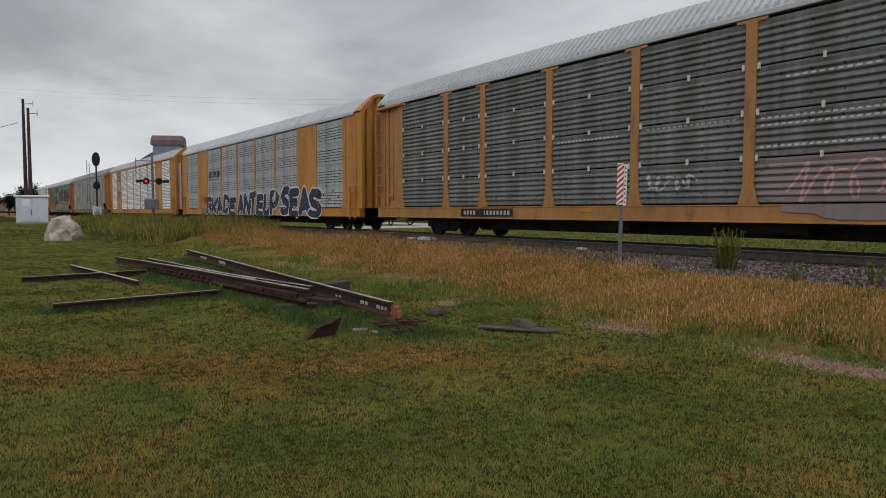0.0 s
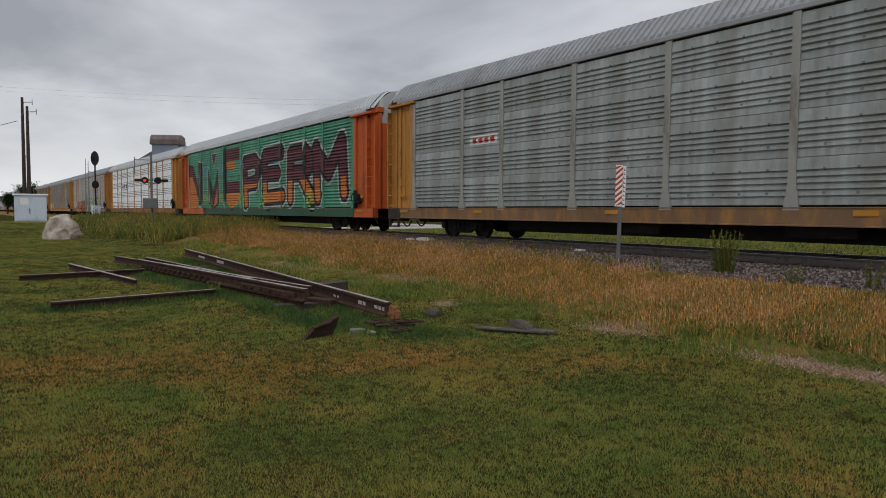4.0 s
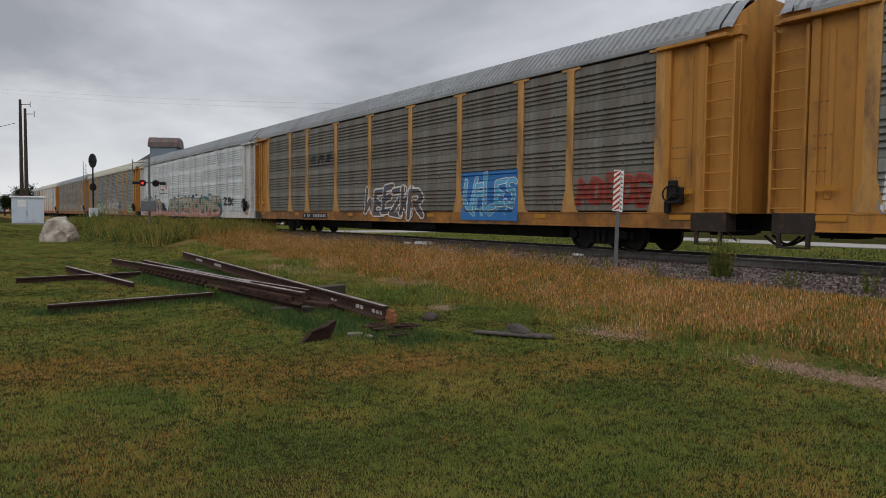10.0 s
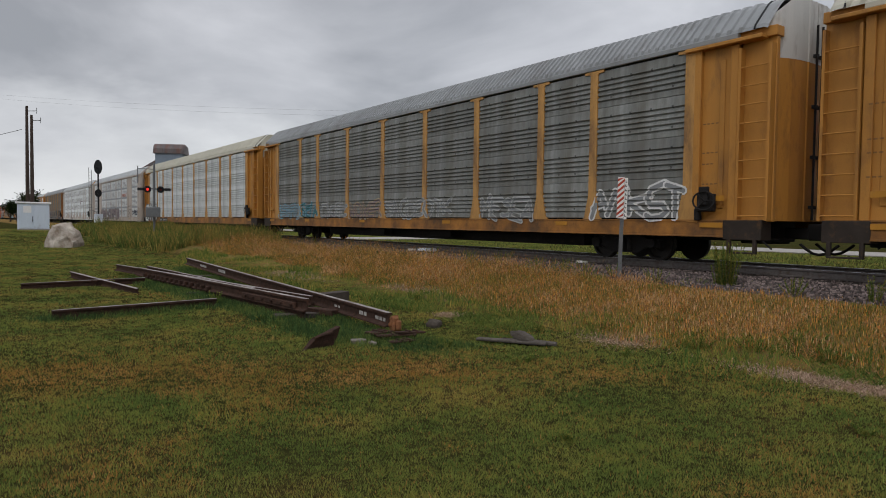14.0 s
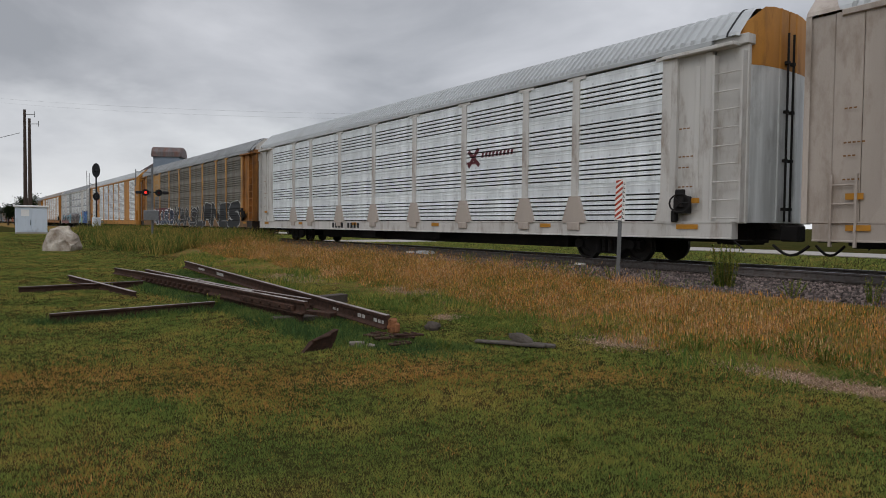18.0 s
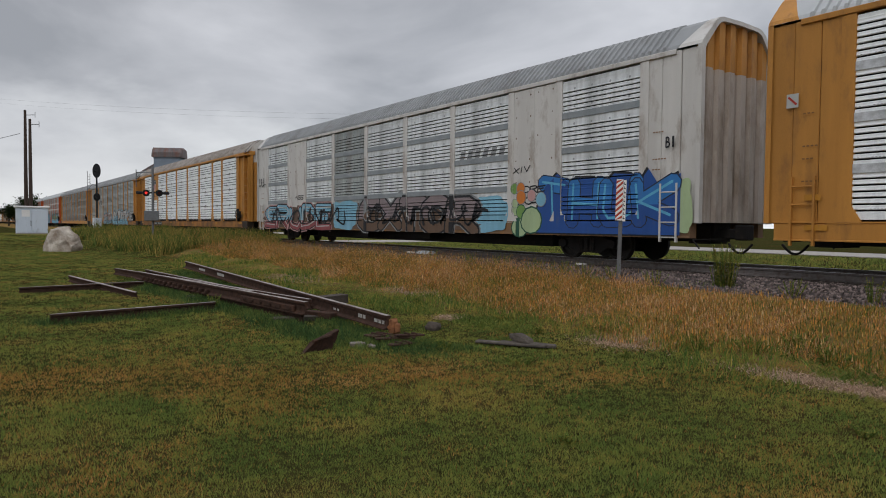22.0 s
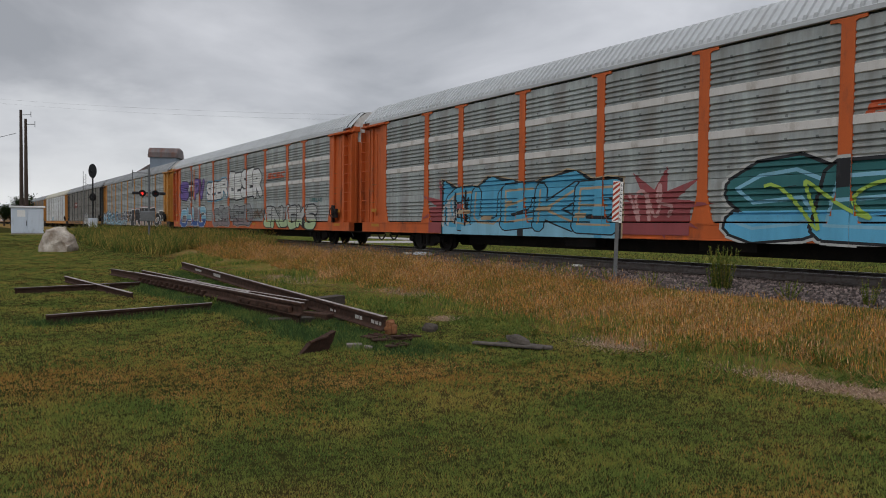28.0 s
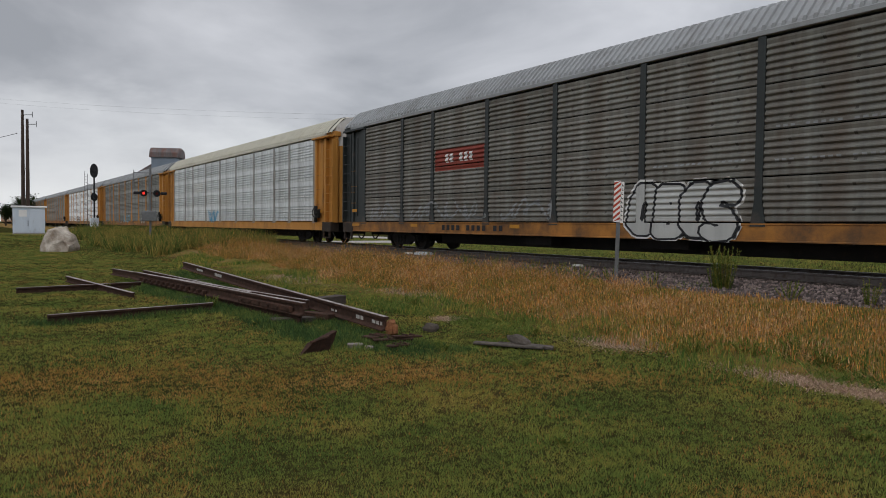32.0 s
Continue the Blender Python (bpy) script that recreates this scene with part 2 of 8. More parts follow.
BLACKISH = material("black_green_paint", (0.025, 0.03, 0.03), 0.5, spread=0.3, scale=1.5, dirt=(0.08, 0.06, 0.05), dirt_amount=0.2)
BROWN_SILL = material("dull_brown_sill", (0.17, 0.10, 0.055), 0.7, spread=0.3, scale=1.4, dirt=(0.35, 0.17, 0.04), dirt_amount=0.5, streak=True)
OFFWHITE = material("stained_off_white_paint", (0.42, 0.365, 0.32), 0.62, spread=0.22, scale=0.9, dirt=(0.20, 0.145, 0.105), dirt_amount=0.42, streak=True)
RUSTY_YELLOW = material("rust_stained_yellow_paint", (0.32, 0.135, 0.032), 0.65, spread=0.35, scale=1.0, dirt=(0.075, 0.042, 0.026), dirt_amount=0.58, streak=True)
GREYPOST = material("grey_paint", (0.27, 0.27, 0.25), 0.6, spread=0.2, scale=1.5, dirt=(0.12, 0.09, 0.07), dirt_amount=0.3, streak=True)
SILVER_DULL = material("dull_silver_galvanised", (0.76, 0.80, 0.815), 0.5, 0.15, spread=0.16, scale=1.1, dirt=(0.50, 0.53, 0.55), dirt_amount=0.35, streak=True, per_object=0.07, bolts=0.35, dashes=0.4)
SILVER = material("bright_galvanised", (0.82, 0.85, 0.855), 0.55, 0.05, spread=0.13, scale=1.1, dirt=(0.50, 0.52, 0.55), dirt_amount=0.25, streak=True, per_object=0.06, bolts=0.18, dashes=0.6)
LIGHT = material("light_galvanised", (0.63, 0.655, 0.66), 0.5, 0.2, spread=0.15, scale=1.0, dirt=(0.29, 0.30, 0.30), dirt_amount=0.4, streak=True, per_object=0.08, bolts=0.7)
GREY = material("weathered_galvanised", (0.235, 0.245, 0.235), 0.6, 0.15, spread=0.25, scale=0.9, dirt=(0.135, 0.125, 0.105), dirt_amount=0.55, streak=True, per_object=0.17, bolts=1.0)
MIDLIGHT = material("dull_light_galvanised", (0.40, 0.425, 0.425), 0.52, 0.2, spread=0.2, scale=1.0, dirt=(0.22, 0.215, 0.20), dirt_amount=0.5, streak=True, per_object=0.10, bolts=0.8)
MIDGREY = material("mid_grey_galvanised", (0.325, 0.355, 0.35), 0.58, 0.15, spread=0.2, scale=0.9, dirt=(0.20, 0.19, 0.17), dirt_amount=0.45, streak=True, per_object=0.12, bolts=0.8)
SLATE = material("slate_grey_galvanised", (0.225, 0.25, 0.24), 0.6, 0.12, spread=0.22, scale=0.9, dirt=(0.15, 0.145, 0.125), dirt_amount=0.4, streak=True, per_object=0.12, bolts=0.6)
DARK = material("dark_weathered_galvanised", (0.175, 0.185, 0.18), 0.62, 0.1, spread=0.22, scale=0.9, dirt=(0.10, 0.095, 0.085), dirt_amount=0.45, streak=True, per_object=0.10, bolts=1.0)
BROWN = material("brown_weathered_galvanised", (0.19, 0.183, 0.158), 0.65, 0.1, spread=0.25, scale=0.9, dirt=(0.135, 0.105, 0.08), dirt_amount=0.55, streak=True, per_object=0.15, bolts=1.0)
GREYBROWN = material("grey_brown_galvanised", (0.19, 0.19, 0.172), 0.62, 0.1, spread=0.28, scale=0.9, dirt=(0.115, 0.092, 0.072), dirt_amount=0.55, streak=True, per_object=0.15, bolts=1.0)
GREEN = material("green_mural_paint", (0.065, 0.27, 0.165), 0.55, spread=0.25, scale=1.0, dirt=(0.12, 0.28, 0.20), dirt_amount=0.3, per_object=0.08, bolts=1.0)
ROOF_LIGHT = material("light_roof_sheet", (0.42, 0.435, 0.44), 0.45, 0.2, spread=0.12, scale=0.8, dirt=(0.36, 0.36, 0.35), dirt_amount=0.3, streak=True)
ROOF_GREY = material("grey_roof_sheet", (0.27, 0.28, 0.285), 0.6, 0.1, spread=0.2, scale=0.8, dirt=(0.19, 0.185, 0.18), dirt_amount=0.4, streak=True)
ROOF_CREAM = material("cream_roof_sheet", (0.47, 0.45, 0.37), 0.55, 0.05, spread=0.12, scale=0.8, dirt=(0.36, 0.33, 0.25), dirt_amount=0.3)
ROOF_RUST = material("stained_roof_sheet", (0.34, 0.31, 0.28), 0.6, 0.05, spread=0.35, scale=1.4, dirt=(0.17, 0.125, 0.10), dirt_amount=0.6)
# flat near-black that stands for the unlit space behind the screens
INSIDE_SHADE = material("painted_inside_shade", (0.012, 0.012, 0.013), 0.9, spread=0.1)
GRIMY_END = material("greasy_brown_steel", (0.03, 0.022, 0.017), 0.75, spread=0.4, scale=2.5, dirt=(0.11, 0.055, 0.022), dirt_amount=0.3)
UNDER = material("black_underframe", (0.013, 0.012, 0.012), 0.85, spread=0.4, scale=3, dirt=(0.034, 0.025, 0.019), dirt_amount=0.3)
WHEEL = material("dark_wheel_steel", (0.018, 0.016, 0.015), 0.6, 0.3, spread=0.4, scale=8, dirt=(0.035, 0.024, 0.018), dirt_amount=0.4)
RAIL_STEEL = material("rail_steel", (0.13, 0.115, 0.11), 0.6, 0.2, spread=0.3, scale=6, dirt=(0.06, 0.035, 0.022), dirt_amount=0.5)
RAIL_HEAD = material("polished_rail_head", (0.36, 0.37, 0.39), 0.35, 0.7, spread=0.15, scale=4)
RUST = material("rusty_old_rail", (0.05, 0.030, 0.023), 0.9, 0.0, spread=0.5, scale=7, bump=0.5, dirt=(0.095, 0.046, 0.03), dirt_amount=0.45, spec=0.08)
# worn rail tops, paled further to hold the bright highlight along them
RUST_TOP = material("worn_highlit_rail_top", (0.34, 0.30, 0.285), 0.5, 0.2, spread=0.4, scale=2.2, bump=0.3, dirt=(0.10, 0.06, 0.045), dirt_amount=0.62)
PALE_BRICK = material("dull_concrete", (0.20, 0.175, 0.145), 0.9, spread=0.3, scale=9, bump=0.6, dirt=(0.10, 0.085, 0.07), dirt_amount=0.5)
RUST_ORANGE = material("orange_rust", (0.25, 0.105, 0.045), 0.85, spread=0.35, scale=14, bump=0.6, dirt=(0.12, 0.05, 0.03), dirt_amount=0.4)
STONE = material("pale_granite", (0.50, 0.45, 0.385), 0.85, spread=0.45, scale=0.9, bump=1.0, dirt=(0.16, 0.11, 0.07), dirt_amount=0.8, fine=18)
TIMBER = material("weathered_timber", (0.07, 0.056, 0.045), 0.9, spread=0.4, scale=5, bump=0.8, dirt=(0.06, 0.048, 0.04), dirt_amount=0.4)
OLD_WOOD = material("grey_rotten_wood", (0.095, 0.08, 0.068), 0.9, spread=0.45, scale=6, bump=0.8, dirt=(0.05, 0.04, 0.03), dirt_amount=0.55)
POLE_WOOD = material("dark_pole_wood", (0.06, 0.042, 0.033), 0.9, spread=0.3, scale=3, bump=0.5)
GALV = material("galvanised_post", (0.16, 0.165, 0.17), 0.55, 0.3, spread=0.2, scale=9)
CABINET = material("pale_blue_white_steel", (0.60, 0.665, 0.74), 0.5, 0.0, spread=0.08, scale=1.5, dirt=(0.36, 0.38, 0.40), dirt_amount=0.2, streak=True)
SIGN_WHITE = material("sign_white", (0.80, 0.79, 0.77), 0.5, spread=0.1, scale=12)
CHALK = material("faded_chalk_paint", (0.42, 0.41, 0.39), 0.8, spread=0.3, scale=14, dirt=(0.12, 0.09, 0.08), dirt_amount=0.5)
SIGN_RED = material("faded_red_stripe", (0.42, 0.06, 0.03), 0.55, spread=0.2, scale=12)
SIGNAL_BLACK = material("signal_black", (0.012, 0.012, 0.014), 0.5, spread=0.2)
LAMP_RED = glow("red_lamp_lit", (0.9, 0.05, 0.04), 0.9)
LAMP_OFF = material("red_lamp_unlit", (0.10, 0.012, 0.012), 0.25, spread=0.1)
BALLAST = material("grey_purple_ballast", (0.055, 0.044, 0.041), 0.9, spread=0.45, scale=14, bump=1.0, dirt=(0.07, 0.06, 0.058), dirt_amount=0.6, fine=40)
BALLAST_STONE = material("ballast_stone", (0.155, 0.120, 0.110), 0.85, spread=0.25, scale=30, island=0.75, bump=0.4)
BALLAST_PIECE = material("ballast_piece", (0.155, 0.120, 0.110), 0.85, spread=0.25, scale=30, per_object=0.55, bump=0.4)
GRAVEL = material("pale_gravel", (0.33, 0.305, 0.28), 0.9, spread=0.25, scale=3, bump=0.6, dirt=(0.26, 0.22, 0.18), dirt_amount=0.4)
WALL_BLUE = material("blue_grey_sheet_wall", (0.20, 0.24, 0.29), 0.6, spread=0.12, scale=0.4, streak=True)
ROOF_BARN = material("rusted_sheet_roof", (0.14, 0.125, 0.125), 0.6, 0.1, spread=0.4, scale=0.7, dirt=(0.19, 0.075, 0.05), dirt_amount=0.62, streak=True)
WIRE = material("wire", (0.12, 0.12, 0.125), 0.6, spread=0.1)


# ---- building helpers ----
def mesh_of(name, verts, faces, smooth=False):
    me = bpy.data.meshes.new(name)
    me.from_pydata(verts, [], faces)
    if smooth:
        me.polygons.foreach_set("use_smooth", [True] * len(me.polygons))
    me.update()
    return me


def from_bm(name, bm, smooth=False):
    me = bpy.data.meshes.new(name)
    bm.to_mesh(me)
    bm.free()
    if smooth:
        me.polygons.foreach_set("use_smooth", [True] * len(me.polygons))
    return me


def part(name, me, mat, parent=None, label="", at=None):
    """Links a mesh as one object, under a thing or a part. A mesh may be shared by objects of other materials."""
    if isinstance(me, bmesh.types.BMesh):
        me = from_bm(name, me)
    if not me.materials:
        me.materials.append(mat)
    ob = new(name, me)
    if me.materials[0] is not mat:
        ob.material_slots[0].link = "OBJECT"
        ob.material_slots[0].material = mat
    if parent:
        ob.parent = parent
    if at is not None:
        ob.matrix_basis = at if isinstance(at, Matrix) else Matrix.Translation(at)
    if label:
        tagged(ob, label)
    return ob


def block(bm, x0, x1, y0, y1, z0, z1, bevel=0.0):
    """A box, with its edges rounded off by bevel."""
    vs = [bm.verts.new((x, y, z)) for x in (x0, x1) for y in (y0, y1) for z in (z0, z1)]
    fs = [bm.faces.new([vs[i] for i in q]) for q in ((0, 1, 3, 2), (4, 6, 7, 5), (0, 4, 5, 1), (2, 3, 7, 6), (0, 2, 6, 4), (1, 5, 7, 3))]
    if bevel:
        edges = {e for f in fs for e in f.edges}
        bmesh.ops.bevel(bm, geom=list(edges), offset=bevel, segments=1, affect="EDGES", profile=0.7)
    return bm


def blocks(*boxes, bevel=0.0):
    bm = bmesh.new()
    for b in boxes:
        block(bm, *b, bevel=bevel)
    return bm


def tube(bm, p, q, r0, r1=None, sides=8, caps=True):
    """A round bar from p to q."""
    p, q = Vector(p), Vector(q)
    r1 = r0 if r1 is None else r1
    d = (q - p).normalized()
    side = d.orthogonal().normalized()
    up = d.cross(side)
    rings = []
    for c, r in ((p, r0), (q, r1)):
        rings.append([bm.verts.new(c + (side * math.cos(a) + up * math.sin(a)) * r) for a in (2 * math.pi * i / sides for i in range(sides))])
    for i in range(sides):
        j = (i + 1) % sides
        bm.faces.new((rings[0][i], rings[0][j], rings[1][j], rings[1][i]))
    if caps:
        bm.faces.new(rings[0][::-1])
        bm.faces.new(rings[1])
    return bm


def extrude_x(profile, xs, closed=True, ends=True):
    """Verts and faces of a profile of (y, z) points carried along x."""
    n = len(profile)
    verts = [(x, y, z) for x in xs for y, z in profile]
    faces = []
    for k in range(len(xs) - 1):
        for i in range(n if closed else n - 1):
            j = (i + 1) % n
            faces.append((k * n + i, (k + 1) * n + i, (k + 1) * n + j, k * n + j))
    if closed and ends:
        faces.append(tuple(range(n)))
        faces.append(tuple(range((len(xs) - 1) * n, len(xs) * n))[::-1])
    return verts, faces


def thing(name, label, category, m=None, group="", kind=""):
    ob = new(name)
    ob.empty_display_size = 0.2
    if m is not None:
        ob.matrix_basis = m
    return tagged(ob, label, category, group, kind)


def smooth_step(a, b, x):
    t = min(1.0, max(0.0, (x - a) / (b - a)))
    return t * t * (3 - 2 * t)


# ---- ground and track ----
TRACK_Y = 15.36     # centre line of the track
RAIL_Z = 0.69       # top of the rails
SIDE_Y = 13.76


def ground_z(x, y):
    """Lawn near the camera, rising to the low bank of the railway, falling behind it."""
    z = 0.30 * smooth_step(6.5, 12.2, y) - 0.12 * smooth_step(18.5, 26, y)
    # the land rises a little towards the level crossing
    z += 0.4 * max(smooth_step(28, 38, -x) * smooth_step(4.5, 8.5, y), smooth_step(42, 58, -x)) * (1 - smooth_step(14, 17, y))
    return z + 0.03 * noise.noise(Vector((x * 0.35, y * 0.35, 0.0))) * (1 if abs(y) < 60 else 0)


def build_ground():
    def steps(lo, hi, fine_lo, fine_hi, d):
        out = [lo, lo * 0.55, lo * 0.3] if lo < 0 else [lo]
        far = fine_lo
        ring = []
        while far > lo * 0.2:
            ring.append(far)
            far -= max(d, (fine_lo - far) * 0.35 + d)
        out += ring[::-1]
        v = fine_lo + d
        while v < fine_hi:
            out.append(v)
            v += d
        far = fine_hi
        while far < hi * 0.2:
            out.append(far)
            far += max(d, (far - fine_hi) * 0.35 + d)
        return sorted(set(out + [hi * 0.3, hi * 0.55, hi]))
    xs, ys = steps(-2600, 2600, -46, 8, 0.4), steps(-2600, 2600, -2, 20, 0.3)
    verts = [(x, y, ground_z(x, y)) for y in ys for x in xs]
    n = len(xs)
    faces = [(j * n + i, j * n + i + 1, (j + 1) * n + i + 1, (j + 1) * n + i) for j in range(len(ys) - 1) for i in range(n - 1)]
    m = bpy.data.materials.new("lawn_and_dry_meadow_soil")
    m.use_nodes = True
    nd, l = m.node_tree.nodes, m.node_tree.links
    b = nd["Principled BSDF"]
    b.inputs["Roughness"].default_value = 0.95
    b.inputs["Specular IOR Level"].default_value = 0.0
    co = nd.new("ShaderNodeTexCoord")
    def nz(scale, detail=6):
        t = nd.new("ShaderNodeTexNoise")
        t.inputs["Scale"].default_value = scale
        t.inputs["Detail"].default_value = detail
        t.inputs["Roughness"].default_value = 0.65
        l.new(co.outputs["Object"], t.inputs["Vector"])
        return t.outputs["Fac"]
    def ramp(src, stops):
        r = nd.new("ShaderNodeValToRGB")
        while len(r.color_ramp.elements) < len(stops):
            r.color_ramp.elements.new(0.5)
        for e, (p, c) in zip(r.color_ramp.elements, stops):
            e.position, e.color = p, (*c, 1)
        l.new(src, r.inputs[0])
        return r.outputs[0]
    def mixc(f, a, c):
        x = nd.new("ShaderNodeMix")
        x.data_type = "RGBA"
        l.new(f, x.inputs["Factor"])
        l.new(a, x.inputs["A"])
        l.new(c, x.inputs["B"])
        return x.outputs["Result"]
    lawn = ramp(nz(0.45), [(0.32, (0.034, 0.040, 0.012)), (0.5, (0.044, 0.044, 0.014)), (0.66, (0.064, 0.046, 0.017))])
    grain = ramp(nz(26, 4), [(0.3, (0.35, 0.35, 0.35)), (0.7, (1.5, 1.5, 1.5))])
    lawn2 = nd.new("ShaderNodeVectorMath")
    lawn2.operation = "MULTIPLY"
    l.new(lawn, lawn2.inputs[0])
    l.new(grain, lawn2.inputs[1])
    dry = ramp(nz(0.8), [(0.3, (0.10, 0.085, 0.03)), (0.5, (0.22, 0.14, 0.05)), (0.68, (0.26, 0.17, 0.09))])
    sep = nd.new("ShaderNodeSeparateXYZ")
    l.new(co.outputs["Object"], sep.inputs[0])
    wob = nd.new("ShaderNodeMath")
    wob.operation = "MULTIPLY_ADD"
    wob.inputs[1].default_value = 2.6
    l.new(nz(0.33), wob.inputs[0])
    l.new(sep.outputs["Y"], wob.inputs[2])
    band = nd.new("ShaderNodeMapRange")
    band.inputs["From Min"].default_value = 8.4
    band.inputs["From Max"].default_value = 9.6
    l.new(wob.outputs[0], band.inputs["Value"])
    far = nd.new("ShaderNodeMapRange")
    far.inputs["From Min"].default_value = 18.5
    far.inputs["From Max"].default_value = 16.5
    l.new(sep.outputs["Y"], far.inputs["Value"])
    both = nd.new("ShaderNodeMath")
    both.operation = "MULTIPLY"
    l.new(band.outputs[0], both.inputs[0])
    l.new(far.outputs[0], both.inputs[1])
    l.new(mixc(both.outputs[0], lawn2.outputs[0], dry), b.inputs["Base Color"])
    bp = nd.new("ShaderNodeBump")
    bp.inputs["Strength"].default_value = 0.8
    bp.inputs["Distance"].default_value = 0.04
    l.new(nz(30, 4), bp.inputs["Height"])
    l.new(bp.outputs[0], b.inputs["Normal"])
    tagged(part("ground", mesh_of("ground", verts, faces, True), m), "mown green lawn with brown patches, turning into dry meadow by the railway", "ground", kind="structure")


build_ground()


def rail_profile(k=1.0):
    """Foot, web and head of a flat-bottomed rail 0.18 m high, as (y, z)."""
    half = [(0.07, 0.0), (0.07, 0.012), (0.02, 0.03), (0.009, 0.045), (0.009, 0.128), (0.033, 0.142), (0.036, 0.17), (0.026, 0.18)]
    pts = half + [(-y, z) for y, z in half[::-1]]
    return [(y * k, z * k) for y, z in pts]


def build_track():
    shoulder = 1.62
    prof = [(-3.25, 0.20), (-2.75, 0.33), (-shoulder, RAIL_Z - 0.22), (-0.9, RAIL_Z - 0.22), (0, RAIL_Z - 0.24), (0.9, RAIL_Z - 0.22), (shoulder, RAIL_Z - 0.22), (2.75, 0.30), (3.3, 0.12)]
    xs = [-2500, -1200, -600, -300] + [-150 + 1.0 * i for i in range(190)] + [60, 120, 300, 700, 1500, 2500]
    verts, faces = extrude_x(prof, xs, closed=False)
    verts = [(x, y + TRACK_Y + (0.14 * noise.noise(Vector((x * 0.8, y * 2, 3))) if abs(y) > 2 else 0), z + 0.03 * noise.noise(Vector((x * 1.3, y * 3, 1)))) for x, y, z in verts]
    tagged(part("ballast_bed", mesh_of("ballast_bed", verts, faces, True), BALLAST), "grey-purple crushed stone ballast bed of the railway", "ballast", kind="structure")
    for s, label in ((-1, "steel running rail on ties, bright worn top"), (1, "steel running rail on the far end of the ties")):
        v, f = extrude_x([(y + TRACK_Y + s * 0.7535, z + RAIL_Z - 0.18) for y, z in rail_profile()], [-2500, -600, -100, -40, 0, 40, 300, 2500])
        rail = tagged(part("rail", mesh_of("rail", v, f), RAIL_STEEL), label, "rail", "running rails", "structure")
        part("rail_head", blocks((-2500, 2500, TRACK_Y + s * 0.7535 - 0.024, TRACK_Y + s * 0.7535 + 0.024, RAIL_Z - 0.002, RAIL_Z + 0.003)), RAIL_HEAD, rail, "polished running surface")
    tie = from_bm("tie", blocks((-0.115, 0.115, -1.3, 1.3, -0.17, 0.0), bevel=0.012))
    plate = from_bm("tie_plate", blocks((-0.09, 0.09, -0.18, 0.18, 0.0, 0.014)))
    sleepers = tagged(new("track_ties"), "row of dark wooden ties under the rails", "ties", kind="structure")
    rng = random.Random(5)
    for i in range(170):
        x = -78 + 0.5 * i + rng.uniform(-0.03, 0.03)
        part("tie", tie, TIMBER, sleepers, at=pose(x, TRACK_Y + rng.uniform(-0.05, 0.05), RAIL_Z - 0.194, 0, 0, rng.uniform(-1, 1)))


build_track()


# ---- the train ----
PITCH = 29.5                                # from coupling to coupling
BAYS = (-12.4, -9.5, -7.5, -4.5, -1.5, 1.5, 4.5, 7.5, 9.5, 12.4)
DECK, TOP = 1.075, 4.93                      # lower and upper edge of the side screens
FACE, PROUD = -1.55, -1.60                  # the screens, and the posts and sill before them
SHEET = (TOP - DECK) / 4


def sheet_profile(kind):
    """Outward depth against height of one screen sheet: five ribs between flat bands. None marks an open slot."""
    if kind == "ribbed":
        pts, z = [(0.0, 0.0), (0.012, 0.0), (0.016, 0.03), (0.09, 0.03)], 0.09
        for i in range(5):
            pts += [(z + 0.010, -0.006), (z + 0.035, -0.010), (z + 0.072, 0.038), (z + 0.10, 0.038), (z + 0.145, 0.010)]
            z += 0.145
        return pts + [(SHEET - 0.075, 0.03), (SHEET - 0.030, 0.03), (SHEET - 0.028, -0.02)]
    if kind == "banded":
        pts, z = [(0.0, 0.0), (0.008, 0.024), (0.11, 0.030)], 0.15
        for i in range(5):
            pts += [(z - 0.014, 0.034), (z, -0.012), (z + 0.020, -0.014), (z + 0.046, 0.036), (z + 0.095, 0.032)]
            z += 0.130
        return pts + [(SHEET - 0.07, 0.028), (SHEET - 0.008, 0.024), (SHEET, 0.0)]
    # slots of even width at these heights; "seamed" sheets also leave an open joint between them
    centres, gap, lo, hi = {
        "slotted": ((0.17, 0.29, 0.41, 0.53, 0.65, 0.77), 0.030, 0.0, SHEET),
        "quad": ((0.16, 0.31, 0.46, 0.61), 0.034, 0.0, SHEET),
        "seamed": ((0.28, 0.43, 0.58, 0.73), 0.030, 0.018, SHEET - 0.018),
        "wide": ((0.13, 0.255, 0.38, 0.505, 0.63), 0.030, 0.0, SHEET),
        "fine": ((0.16, 0.28, 0.40, 0.52, 0.64), 0.020, 0.0, SHEET),
    }[kind]
    pts = [(lo, 0.0), (lo + 0.004, 0.03)]
    for c in centres:
        pts += [(c - gap / 2 - 0.014, 0.030), (c - gap / 2, 0.014), None, (c + gap / 2, 0.012), (c + gap / 2 + 0.012, 0.040), (c + gap / 2 + 0.045, 0.032)]
    return pts + [(0.84, 0.03), (0.875, 0.036), (0.885, 0.024), (hi - 0.006, 0.03), (hi, 0.0)]


def strips(kind):
    """The sheet's profile as pairs of neighbouring points, open slots left out."""
    pts = sheet_profile(kind)
    return [(p, q) for p, q in zip(pts, pts[1:]) if p and q]


STRIPS = {k: strips(k) for k in ("ribbed", "banded", "slotted", "quad", "seamed", "wide", "fine")}
CACHE = {}


ENDS = {"now": 1.0}


def longer(x):
    """The ends of a wagon, past the last side post, are longer on some kinds."""
    return x if abs(x) <= 12.42 else math.copysign(12.42 + (abs(x) - 12.42) * ENDS["now"], x)


